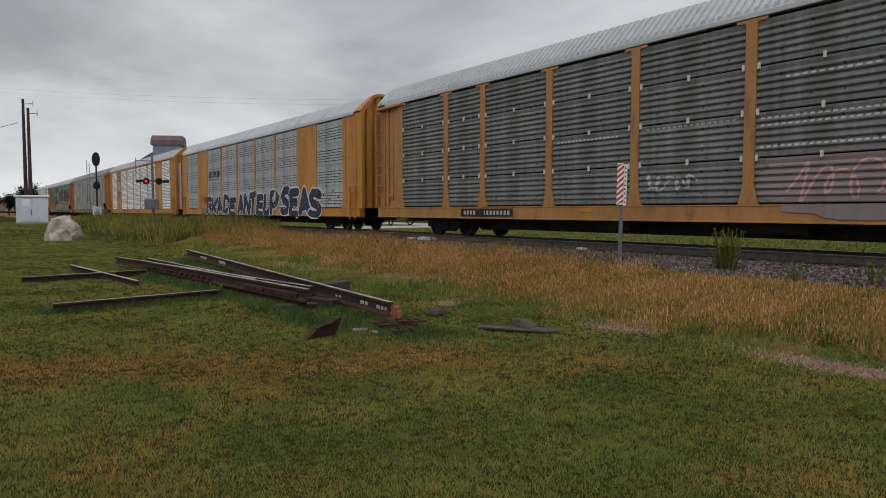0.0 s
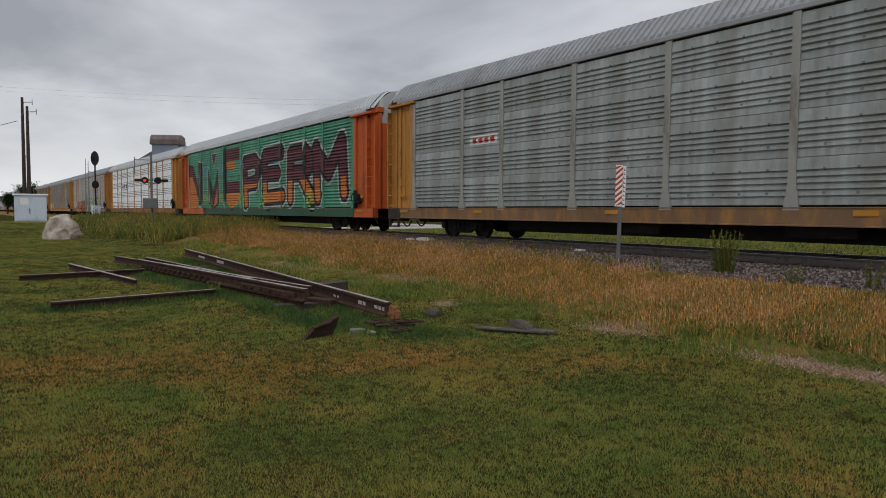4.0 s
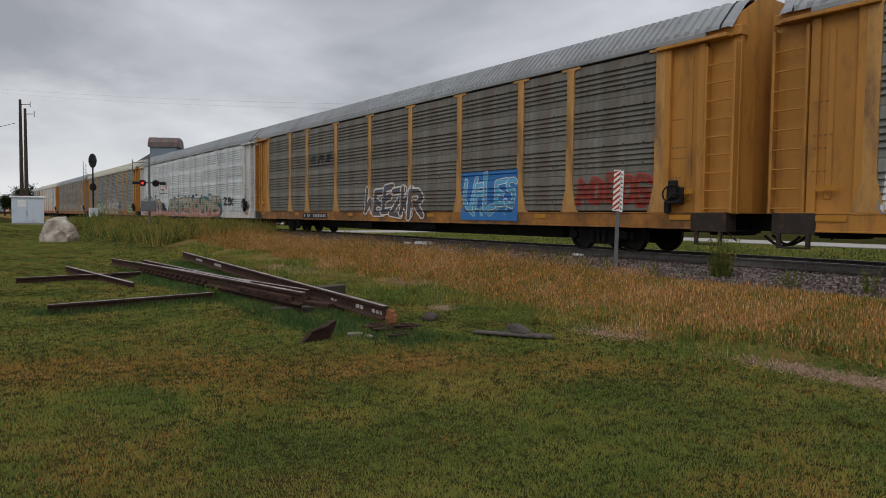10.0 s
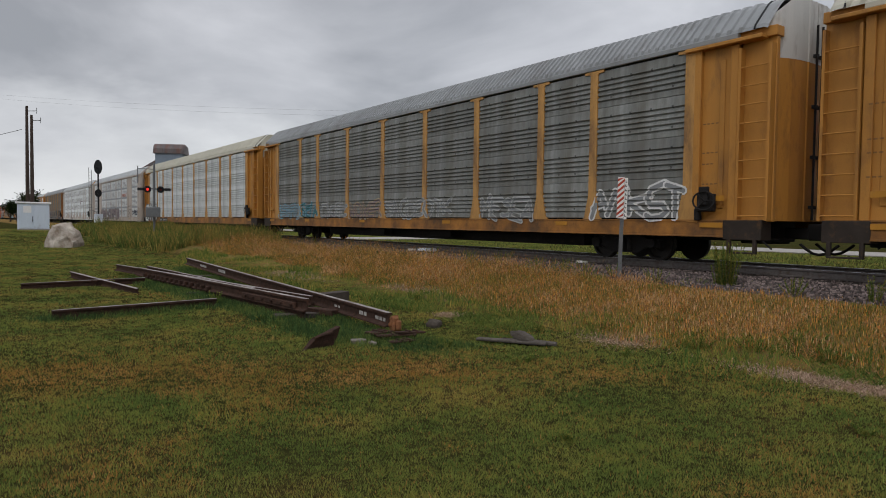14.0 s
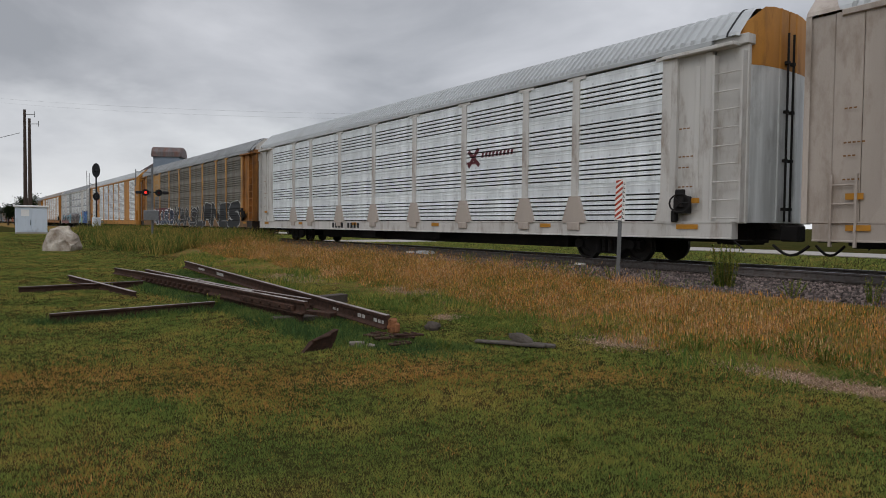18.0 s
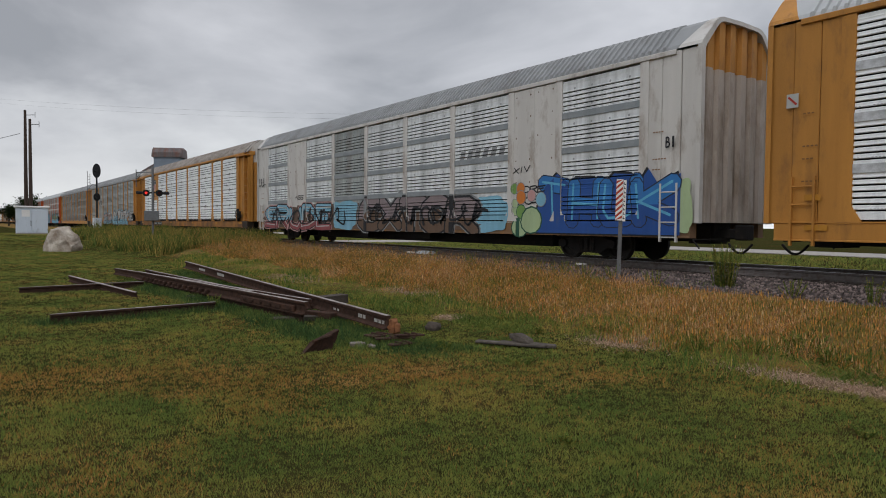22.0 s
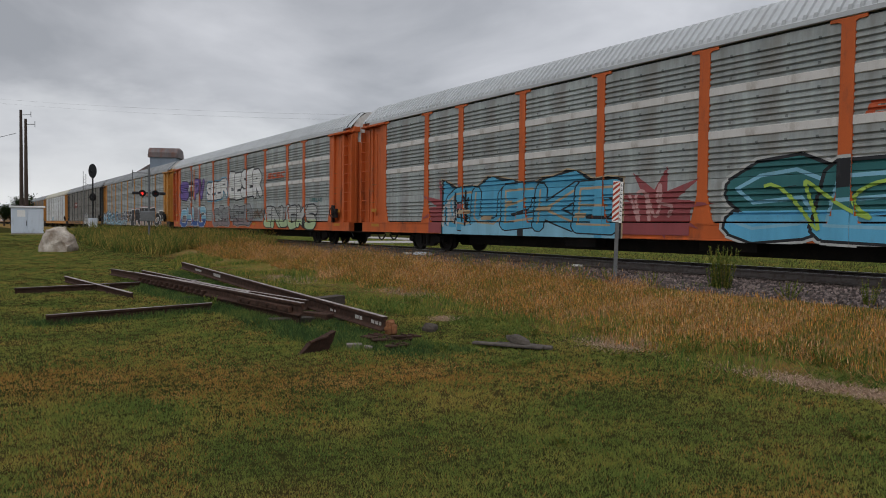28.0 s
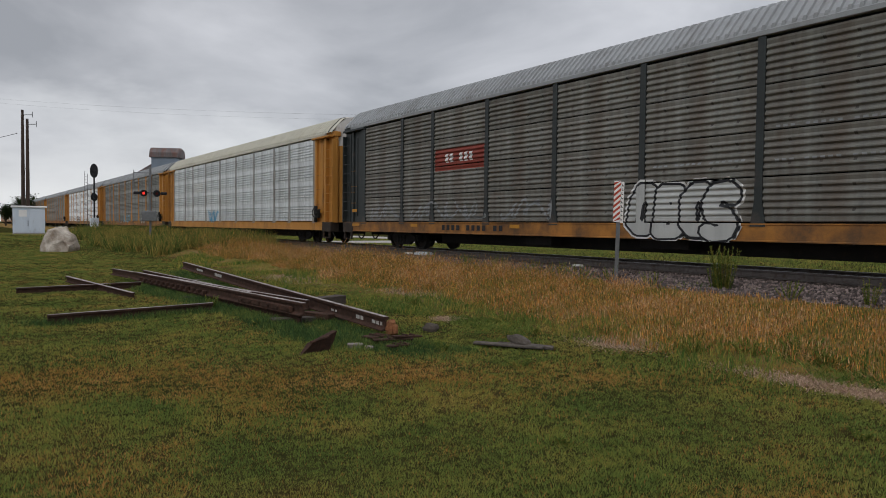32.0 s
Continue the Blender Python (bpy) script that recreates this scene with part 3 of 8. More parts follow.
def cached(name, build):
    key = (name, ENDS["now"])
    if key not in CACHE:
        me = build()
        if "mirror" not in name and "mirror_y" not in name:
            for v in me.vertices:
                v.co.x = longer(v.co.x)
        CACHE[key] = me
    return CACHE[key]


def sheet_mesh(width, kind):
    def build():
        v, f = [], []
        index = {}
        for (z0, d0), (z1, d1) in STRIPS[kind]:
            row = []
            for z, d in ((z0, d0), (z1, d1)):
                if (z, d) not in index:
                    index[(z, d)] = len(v)
                    v += [(-width / 2, -d, z), (width / 2, -d, z), (-width / 2, 0.03, z), (width / 2, 0.03, z)]
                row.append(index[(z, d)])
            a, b = row
            f += [(a, a + 1, b + 1, b), (a, b, b + 2, a + 2), (a + 1, a + 3, b + 3, b + 1)]
        # the folded ends run past the open slots
        pts = sheet_profile(kind)
        for i, p in enumerate(pts):
            if p is None:
                a, b = index[pts[i - 1]], index[pts[i + 1]]
                f += [(a, b, b + 2, a + 2), (a + 1, a + 3, b + 3, b + 1)]
        return mesh_of("screen_panel", v, f)
    return cached(("sheet", round(width, 2), kind), build)


def post_mesh(kind):
    """A side post: broad foot on the sill, straight shaft, cap under the eave."""
    def build():
        bm = bmesh.new()
        if kind == "flared":
            half = [(0.30, 1.0), (0.30, 1.05), (0.255, 1.12), (0.125, 1.70), (0.125, 4.85), (0.17, 4.885), (0.33, 4.895), (0.33, 4.96)]
            outline = half + [(-x, z) for x, z in half[::-1]]
        elif kind == "slim":
            half = [(0.22, 1.0), (0.22, 1.08), (0.20, 1.12), (0.125, 1.48), (0.125, 4.87), (0.17, 4.885), (0.34, 4.895), (0.34, 4.96)]
            outline = half + [(-x, z) for x, z in half[::-1]]
        elif kind == "plain":
            outline = [(-0.17, 0.97), (0.17, 0.97), (0.11, 1.35), (0.085, 1.5), (0.085, 4.96), (-0.085, 4.96), (-0.085, 1.5), (-0.11, 1.35)]
        else:
            outline = [(-0.30, 1.0), (0.30, 1.0), (0.30, 1.06), (0.13, 1.34), (0.13, 4.96), (-0.13, 4.96), (-0.13, 1.34), (-0.30, 1.06)]
        front = [bm.verts.new((x, PROUD - 0.012, z)) for x, z in outline]
        back = [bm.verts.new((x, FACE + 0.02, z)) for x, z in outline]
        bm.faces.new(front)
        n = len(outline)
        for i in range(n):
            bm.faces.new((front[i], back[i], back[(i + 1) % n], front[(i + 1) % n]))
        bmesh.ops.recalc_face_normals(bm, faces=bm.faces)
        return from_bm("side_post", bm)
    return cached(("post", kind), build)


ROOF_ARC = [(-1.60, 5.08), (-1.56, 5.17), (-1.33, 5.42), (-1.07, 5.69), (-0.95, 5.775), (-0.78, 5.82), (0.0, 5.84)]
ROOF_ARC = ROOF_ARC + [(-y, z) for y, z in ROOF_ARC[-2::-1]]


def roof_mesh(kind):
    """Arched roof: fine cross ribs, or broad overlapped sheets."""
    def build():
        rows = []
        end = 13.15 if ENDS["now"] == 1.0 else 13.60
        x = -end
        step = 0.21 if kind == "ribbed" else 1.45
        while x < end - 0.05 - step * 0.5:
            rows += [(x + dx, h) for dx, h in (((0, 0), (0.02, 0.045), (0.085, 0.045), (0.105, 0)) if kind == "ribbed" else ((0, 0), (0.01, 0.02), (0.12, 0.02), (0.13, 0.0), (0.75, 0.003)))]
            x += step
        rows.append((end, 0))
        n = len(ROOF_ARC)
        # outward direction at each point of the arch
        out = []
        for i in range(n):
            (y0, z0), (y1, z1) = ROOF_ARC[max(0, i - 1)], ROOF_ARC[min(n - 1, i + 1)]
            d = math.hypot(y1 - y0, z1 - z0)
            out.append((-(z1 - z0) / d, (y1 - y0) / d))
        verts, faces = [], []
        for x, h in rows:
            for i, (y, z) in enumerate(ROOF_ARC):
                k = h if 0 < i < n - 1 else 0.0
                verts.append((x, y + out[i][0] * k, z + out[i][1] * k))
        for k in range(len(rows) - 1):
            for i in range(n - 1):
                faces.append((k * n + i, k * n + i + 1, (k + 1) * n + i + 1, (k + 1) * n + i))
        return mesh_of("roof", verts, faces)
    return cached(("roof", kind), build)


def roof_bar_mesh():
    """A bent bar laid over the end of the roof."""
    bm = bmesh.new()
    pts = [(0.0, y * 1.01, z + 0.015) for y, z in ROOF_ARC]
    for p, q in zip(pts, pts[1:]):
        tube(bm, p, q, 0.02, sides=6, caps=False)
    return from_bm("roof_bar", bm)


def arch_z(y):
    """Height of the roof over a point across the wagon."""
    for (y0, z0), (y1, z1) in zip(ROOF_ARC, ROOF_ARC[1:]):
        if y0 <= y <= y1:
            return z0 + (z1 - z0) * (y - y0) / (y1 - y0)
    return 5.08


def cap_mesh():
    """The last plain sheet of the roof, over the doors."""
    def build():
        xs = [13.14, 13.15, 13.80, 13.96] if ENDS["now"] == 1.0 else [13.59, 13.60, 13.74, 13.80]
        grow = [0.0, 0.012, 0.012, -0.02]
        n = len(ROOF_ARC)
        verts = [(x, y * (1 + 0.5 * g), z + g) for x, g in zip(xs, grow) for y, z in ROOF_ARC]
        faces = [(k * n + i, k * n + i + 1, (k + 1) * n + i + 1, (k + 1) * n + i) for k in range(3) for i in range(n - 1)]
        return mesh_of("roof_end", verts, faces)
    return cached("cap", build)


# plans of one door leaf, from the middle outwards: deep upright folds, or a plain sheet with shallow ones
FOLDED = [(0.03, 13.80), (0.10, 13.80), (0.14, 13.90), (0.36, 13.90), (0.40, 13.80), (0.55, 13.80), (0.59, 13.90), (0.82, 13.90), (0.86, 13.80), (1.02, 13.80), (1.06, 13.90), (1.28, 13.90), (1.32, 13.80), (1.47, 13.80), (1.47, 13.72), (0.03, 13.72)]
PLAIN = [(0.03, 14.0), (0.30, 14.0), (0.33, 14.012), (0.37, 14.012), (0.40, 13.995), (0.62, 13.985), (0.92, 13.95), (1.20, 13.87), (1.40, 13.74), (1.40, 13.60), (0.03, 13.60)]


def door_leaf(name, z0, z1, lift=0.0):
    """A stretch of one leaf of the end doors; z1 None: up to the roof."""
    def build():
        plan = FOLDED if ENDS["now"] == 1.0 else PLAIN
        n = len(plan)
        v = [(x + lift, y, z0) for y, x in plan] + [(x + lift, y, z1 or arch_z(y) - 0.02) for y, x in plan]
        f = [(i, (i + 1) % n, n + (i + 1) % n, n + i) for i in range(n)] + [tuple(range(n))[::-1], tuple(range(n, 2 * n))]
        return mesh_of(name, v, f)
    return cached((name, z0), build)


def portal_mesh():
    """The frame round the end doors: jambs and a lintel under the roof."""
    def build():
        outer = [(-1.605, 1.0)] + [(y * 1.004, z + 0.014) for y, z in ROOF_ARC] + [(1.605, 1.0)]
        inner = [(-1.475, 1.0)] + [(y * 0.92, z - 0.085) for y, z in ROOF_ARC] + [(1.475, 1.0)]
        n = len(outer)
        v = [(x, y, z) for x, ring in ((13.86, outer), (13.975, outer), (13.975, inner), (13.72, inner)) for y, z in ring]
        f = [(k * n + i, k * n + i + 1, (k + 1) * n + i + 1, (k + 1) * n + i) for k in range(3) for i in range(n - 1)]
        return mesh_of("end_frame", v, f)
    return cached("portal", build)


def hood_mesh():
    """The painted end of the roof, cut at a slant."""
    def build():
        n = len(ROOF_ARC)
        v = [(x, y * 1.006, z + 0.016) for k in range(2) for y, z in ROOF_ARC for x in ((13.34 + 0.42 * (z - 5.08) / 0.76) if k == 0 else 13.95,)]
        f = [(i, i + 1, n + i + 1, n + i) for i in range(n - 1)]
        return mesh_of("roof_hood", v, f)
    return cached("hood", build)


def lock_rod_mesh():
    """An upright locking rod with its brackets on the end doors."""
    def build():
        bm = bmesh.new()
        tube(bm, (14.05, 0, 1.05), (14.05, 0, 5.3), 0.022, sides=6)
        for z in (1.3, 2.4, 3.5, 4.6):
            block(bm, 13.97, 14.07, -0.05, 0.05, z, z + 0.07)
        return from_bm("lock_rod", bm)
    return cached("lock_rod", build)


FLARED_CORNER = (("corner_plate", (12.42, 13.30, 1.36, 1.50, 1.0, 4.92)), ("door_edge", (13.30, 13.90, 1.30, 1.42, 1.0, 4.92)), ("corner_post", (12.40, 12.62, 1.45, 1.61, 0.97, 4.88)),
                 ("ladder_post", (13.16, 13.30, 1.40, 1.57, 1.0, 4.86)), ("seam_strip", (12.95, 13.05, 1.49, 1.53, 1.3, 4.6)), ("door_track", (12.30, 13.75, 1.30, 1.70, 4.87, 4.955)), ("track_end", (13.28, 13.92, 1.20, 1.50, 4.90, 5.12)))
FRAMED_CORNER = (("corner_plate", (12.42, 12.90, 1.40, 1.585, 1.0, 5.06)), ("corner_plate", (12.91, 13.42, 1.40, 1.585, 1.0, 5.06)), ("corner_plate", (13.43, 13.92, 1.40, 1.56, 1.0, 5.06)))


def corners(car, framed, mat):
    """Plates, posts and the door track at the four corners; the far side is one plain plate."""
    for k, (name, (x0, x1, y0, y1, z0, z1)) in enumerate(FRAMED_CORNER if framed else FLARED_CORNER):
        me = cached(("corner", framed, k), lambda: from_bm(name, blocks((x0, x1, -y1, -y0, z0, z1), bevel=0.013)))
        part(name, me, mat, car)
        part(name, mirrored(("corner", framed, k), me), mat, car)
    me = cached("far_corner", lambda: from_bm("far_corner", blocks((12.42, 13.90, 1.36, 1.55, 1.0, 5.06), bevel=0.013)))
    part("far_corner", me, mat, car)
    part("far_corner", mirrored("far_corner", me), mat, car)


def ladder_mesh(high):
    def build():
        bm = bmesh.new()
        top = 4.75 if high else 1.95
        a, b = (13.34, 13.86) if high else (12.95, 13.40)
        y = -1.58 if high else -1.64
        for x in (a, b):
            block(bm, x - 0.022, x + 0.022, y - 0.02, y + (0.16 if high else 0.05), 1.02 if high else 0.55, top)
        z = 1.12 if high else 0.66
        while z < top - 0.05:
            tube(bm, (a, y, z), (b, y, z), 0.016, sides=6, caps=False)
            z += 0.40 if high else 0.36
        return from_bm("ladder", bm)
    return cached(("ladder", high), build)


def sill_mesh():
    def build():
        prof = [(PROUD - 0.015, 0.65), (PROUD - 0.015, 0.677), (PROUD, 0.685), (PROUD, 1.0), (PROUD - 0.015, 1.01), (PROUD - 0.015, 1.04), (-1.35, 1.04), (-1.35, 0.65)]
        v, f = extrude_x(prof, [-13.75, 0, 13.75])
        return mesh_of("side_sill", v, f)
    return cached("sill", build)


def wheel_mesh():
    def build():
        bm = bmesh.new()
        prof = [(0.0, -0.02), (0.06, -0.06), (0.15, -0.05), (0.19, 0.0), (0.34, 0.0), (0.36, -0.07), (0.418, -0.07), (0.42, 0.03), (0.445, 0.045), (0.445, 0.07), (0.36, 0.07)]
        rings = [[bm.verts.new((r * math.cos(2 * math.pi * i / 28), y, r * math.sin(2 * math.pi * i / 28))) for i in range(28)] for r, y in prof[1:]]
        for a, b in zip(rings, rings[1:]):
            for i in range(28):
                bm.faces.new((a[i], a[(i + 1) % 28], b[(i + 1) % 28], b[i]))
        bm.faces.new(rings[0])
        bm.faces.new(rings[-1][::-1])
        bmesh.ops.recalc_face_normals(bm, faces=bm.faces)
        return from_bm("wheel", bm)
    return cached("wheel", build)


def truck_frame_mesh():
    def build():
        bm = bmesh.new()
        for y in (-1.02, 1.02):
            out = [(-1.12, 0.52), (-0.72, 0.55), (-0.42, 0.66), (0.42, 0.66), (0.72, 0.55), (1.12, 0.52), (1.12, 0.34), (0.70, 0.33), (0.42, 0.18), (-0.42, 0.18), (-0.70, 0.33), (-1.12, 0.34)]
            a = [bm.verts.new((x, y - 0.08, z)) for x, z in out]
            b = [bm.verts.new((x, y + 0.08, z)) for x, z in out]
            bm.faces.new(a)
            bm.faces.new(b[::-1])
            for i in range(len(out)):
                bm.faces.new((a[i], b[i], b[(i + 1) % len(out)], a[(i + 1) % len(out)]))
            for x in (-0.88, 0.88):
                tube(bm, (x, y - 0.15, 0.43), (x, y + 0.10, 0.43), 0.12, sides=12)
            for x in (-0.2, 0.0, 0.2):
                tube(bm, (x, y - 0.11, 0.24), (x, y - 0.11, 0.56), 0.075, sides=8)
        block(bm, -0.25, 0.25, -1.0, 1.0, 0.3, 0.68)
        bmesh.ops.recalc_face_normals(bm, faces=bm.faces)
        return from_bm("side_frame", bm)
    return cached("truck", build)


def coupler_mesh():
    def build():
        bm = blocks((13.3, 14.05, -0.12, 0.12, 0.62, 0.88), (14.0, 14.34, -0.17, 0.13, 0.60, 0.97), bevel=0.03)
        # hanging air hose
        pts = [(13.95 + 0.11 * i, -0.32 - 0.02 * i, 0.52 - 0.22 * math.sin(math.pi * i / 6)) for i in range(7)]
        for p, q in zip(pts, pts[1:]):
            tube(bm, p, q, 0.03, sides=6, caps=False)
        # uncoupling lever and draft gear box
        tube(bm, (13.75, -1.5, 0.62), (13.75, -0.1, 0.62), 0.018, sides=6)
        tube(bm, (13.75, -1.5, 0.62), (13.95, -1.52, 0.42), 0.018, sides=6)
        block(bm, 12.9, 13.5, -0.4, 0.4, 0.5, 0.93, bevel=0.02)
        return from_bm("coupler", bm)
    return cached("coupler", build)


FLIP = Matrix.Rotation(math.pi, 4, "Z")
MIRROR_X = Matrix.Diagonal((-1, 1, 1, 1))


def mirrored(key, me):
    """The same piece for the other end of the car, kept on the near side."""
    def build():
        c = me.copy()
        c.transform(MIRROR_X)
        c.flip_normals()
        return c
    return cached(("mirror", key), build)


def mirrored_y(me):
    def build():
        c = me.copy()
        c.transform(Matrix.Diagonal((1, -1, 1, 1)))
        c.flip_normals()
        return c
    return cached(("mirror_y", me.name), build)


UNDERFRAME = {
    "centre_sill": [(-13.6, 13.6, -0.35, 0.35, 0.55, 1.02), (-8.3, 8.3, -0.55, 0.55, 0.28, 0.75)],
    "brake_pipe": [(-6.6, 6.6, -1.30, -1.18, 0.62, 0.74)],
    "air_tank": [(1.2, 2.6, -1.2, -0.7, 0.40, 0.72)],
    "brake_cylinder": [(-3.0, -1.9, -1.25, -0.8, 0.38, 0.72)],
}


def hand_brake_mesh():
    """A brake housing beside the end ladder, with its wheel and chain guard."""
    bm = blocks((12.66, 12.98, -1.74, -1.60, 1.22, 1.62), (12.72, 12.90, -1.80, -1.70, 1.36, 1.78), (12.60, 12.70, -1.72, -1.58, 1.02, 1.30), bevel=0.02)
    n = 14
    ring = [(12.84 + 0.21 * math.cos(2 * math.pi * i / n), -1.82, 1.46 + 0.21 * math.sin(2 * math.pi * i / n)) for i in range(n)]
    for p, q in zip(ring, ring[1:] + ring[:1]):
        tube(bm, p, q, 0.018, sides=5, caps=False)
    for k in (0, 5, 9):
        tube(bm, ring[k], (12.84, -1.80, 1.46), 0.014, sides=5, caps=False)
    return from_bm("hand_brake", bm)


def autorack(index, label, frame_style, paint, sheets, roof, roof_kind="ribbed", sill=None, end_paint=None, post=None, cap=None, odd=None, plates=(), band=None, eave=None, levels=(2, 3), doors=None, bare=(), screens=None, posts=None):
    """A closed car-carrying railway wagon. odd: sheets of other materials by (bay, row); plates: bays closed by a flat plate; bare: bays without belt strips."""
    ENDS["now"] = 1.0 if frame_style == "framed" else 1.29
    car = thing("autorack", label, "railway wagon", group="wagons of the train")
    if sheets is SILVER and frame_style == "framed" and not band:
        band, levels = BELT, (1, 2, 3)
    if paint is YELLOW and frame_style == "flared" and not sill:
        sill = OCHRE_SILL
    sill, end_paint, post, cap = sill or paint, end_paint or paint, post or paint, cap or roof
    car["ends"] = ENDS["now"]
    car["post"] = posts or frame_style
    car["screens"] = screens or ("quad" if sheets is SILVER and frame_style == "flared" else "slotted" if sheets is SILVER else "fine" if frame_style == "framed" else "ribbed" if sheets in (DARK, GREEN) else "banded")
    # inner boxes whose black colour gives the shade seen through the slots
    part("body", cached("body", lambda: from_bm("body", blocks((-13.2, 13.2, -1.45, 1.45, 1.02, 5.0), (-13.70, 13.70, -1.27, 1.27, 1.02, 5.06)))), INSIDE_SHADE, car)
    for name, boxes in UNDERFRAME.items():
        for k, b in enumerate(boxes):
            part(name, cached((name, k), lambda: from_bm(name, blocks(b, bevel=0.012))), UNDER, car)
    for x in (-5.6, -3.1, -0.4, 3.6, 6.2):
        part("cross_bearer", cached("bearer", lambda: from_bm("cross_bearer", blocks((-0.1, 0.1, -1.42, 1.42, 0.60, 0.90), bevel=0.01))), UNDER, car, at=(x, 0, 0))
    if frame_style != "framed":
        part("hand_brake", cached("hand_brake", hand_brake_mesh), UNDER, car, "hand brake housing and wheel")
    near = part("side_sill", sill_mesh(), sill, car)
    far_sill = part("side_sill", sill_mesh(), sill, car, at=FLIP)
    part("far_side", cached("far", lambda: from_bm("far_side", blocks(*[(a + 0.08, b - 0.08, 1.45, 1.55, DECK, TOP) for a, b in zip(BAYS, BAYS[1:])]))), sheets, car, "closed far side wall")
    for b in range(9):
        a, c = BAYS[b], BAYS[b + 1]
        w = c - a - 0.12
        if b in plates:
            part("flat_plate", cached(("plate", round(w, 2)), lambda: from_bm("flat_plate", blocks((-w / 2, 0, FACE - 0.05, FACE + 0.02, DECK - 0.02, TOP + 0.02), (0.004, w / 2, FACE - 0.05, FACE + 0.02, DECK - 0.02, TOP + 0.02), bevel=0.008))), paint, car, at=((a + c) / 2, 0, 0))
            continue
        for r in range(4):
            mat = (odd or {}).get((b, r), sheets)
            part("screen_panel", sheet_mesh(w, car["screens"]), mat, car, at=((a + c) / 2, FACE, DECK + r * SHEET))
    for x in BAYS:
        part("side_post", post_mesh(posts or frame_style), post, car, at=(x, 0, 0))
    if band:
        for n, (a, b) in enumerate(zip(BAYS, BAYS[1:])):
            for k in (k for k in levels if n not in plates and n not in bare and (n, k) not in bare):
                w = b - a - 0.2
                part("belt_strip", cached(("belt", round(w, 2)), lambda: from_bm("belt_strip", blocks((-w / 2, w / 2, FACE - 0.055, FACE - 0.02, -0.09, 0.09), bevel=0.008))), band, car, at=((a + b) / 2, 0, DECK + SHEET * k))
    part("top_rail", cached("top_rail", lambda: from_bm("top_rail", blocks((-13.3, 13.3, -1.635, -1.45, 4.97, 5.09), bevel=0.012))), eave or roof, car)
    part("roof", roof_mesh(roof_kind), roof, car)
    part("roof_end", cap_mesh(), roof, car)
    part("roof_end", mirrored("cap", cap_mesh()), roof, car)
    corners(car, frame_style == "framed", end_paint)
    split = 4.62 if frame_style == "framed" else 4.48
    if frame_style == "framed":
        part("end_frame", portal_mesh(), end_paint, car)
        part("end_frame", portal_mesh(), end_paint, car, at=FLIP)
        part("roof_hood", hood_mesh(), end_paint, car)
        part("roof_hood", hood_mesh(), end_paint, car, at=FLIP)
    else:
        for x in (-13.58, 13.58):
            part("roof_bar", cached("roof_bar", roof_bar_mesh), SIGNAL_BLACK, car, "dark bent edge of the roof end", at=(longer(x), 0, 0))
        for y in (-0.12, 0.12):
            part("lock_rod", lock_rod_mesh(), UNDER, car, at=(0, y, 0))
            part("lock_rod", lock_rod_mesh(), UNDER, car, at=Matrix.Translation((0, y, 0)) @ FLIP)
    leaf, upper = door_leaf("end_door", 1.02, split), door_leaf("gable", split, None, 0.002)
    for me in (leaf, mirrored_y(leaf)):
        part("end_door", me, doors or end_paint, car)
        part("end_door", me, doors or end_paint, car, at=FLIP)
    for me in (upper, mirrored_y(upper)):
        part("gable", me, cap, car, "upper part of the end door")
        part("gable", me, cap, car, "upper part of the end door", at=FLIP)
    high = frame_style != "framed"
    if high and end_paint in (YELLOW, RUSTY_YELLOW, BLACKISH):
        me = cached("end_sill", lambda: from_bm("end_sill", blocks((13.12, 13.80, PROUD - 0.02, -1.2, 0.60, 1.03), (13.20, 13.26, PROUD - 0.03, PROUD + 0.05, 0.34, 0.62), (13.66, 13.72, PROUD - 0.03, PROUD + 0.05, 0.34, 0.62), (13.20, 13.72, PROUD - 0.03, PROUD + 0.05, 0.30, 0.34), bevel=0.01)))
        part("end_sill", me, GRIMY_END, car, "dark greasy end of the sill with a stirrup step")
        part("end_sill", mirrored("end_sill", me), GRIMY_END, car, "dark greasy end of the sill with a stirrup step")
    part("ladder", ladder_mesh(high), end_paint, car)
    part("ladder", mirrored(("ladder", high), ladder_mesh(high)), end_paint, car)
    for s in (-1, 1):
        part("coupler", coupler_mesh(), UNDER, car, at=(None if s > 0 else FLIP))
        truck = part("truck", truck_frame_mesh(), UNDER, car, at=(s * 10.2, 0, 0))
        for x in (-0.88, 0.88):
            for y in (-1, 1):
                # the wheels turn more than a right angle within a frame of the film, too fast to be keyed
                part("wheel", wheel_mesh(), WHEEL, truck, at=Matrix.Translation((x, y * 0.77, 0.42)) @ (Matrix.Rotation(math.pi, 4, "Z") if y > 0 else Matrix()))
    return car


TRAIN = []
TTX = "car-carrier wagon, ochre-yellow posts, "


def add(label, *a, **k):
    car = autorack(len(TRAIN), label, *a, **k)
    TRAIN.append(car)
    return car


add(TTX + "dark weathered screens, pale roof", "flared", OCHRE, DARK, ROOF_LIGHT, posts="slim")
add("car-carrier wagon, yellow frame, large dark letters sprayed along it", "framed", YELLOW, MIDLIGHT, ROOF_LIGHT, "sheeted", plates=(1, 7), eave=ROOF_LIGHT, cap=YELLOW)
add("car-carrier wagon, yellow frame, bright silver screens, shield emblem", "framed", YELLOW, SILVER, ROOF_LIGHT, "ribbed", plates=(1, 7), eave=YELLOW, cap=YELLOW, doors=LIGHT)
add("car-carrier wagon, dull grey screens and posts, yellow ends", "plain", GREYPOST, MIDGREY, ROOF_GREY, sill=BROWN_SILL, end_paint=YELLOW, cap=WHITE)
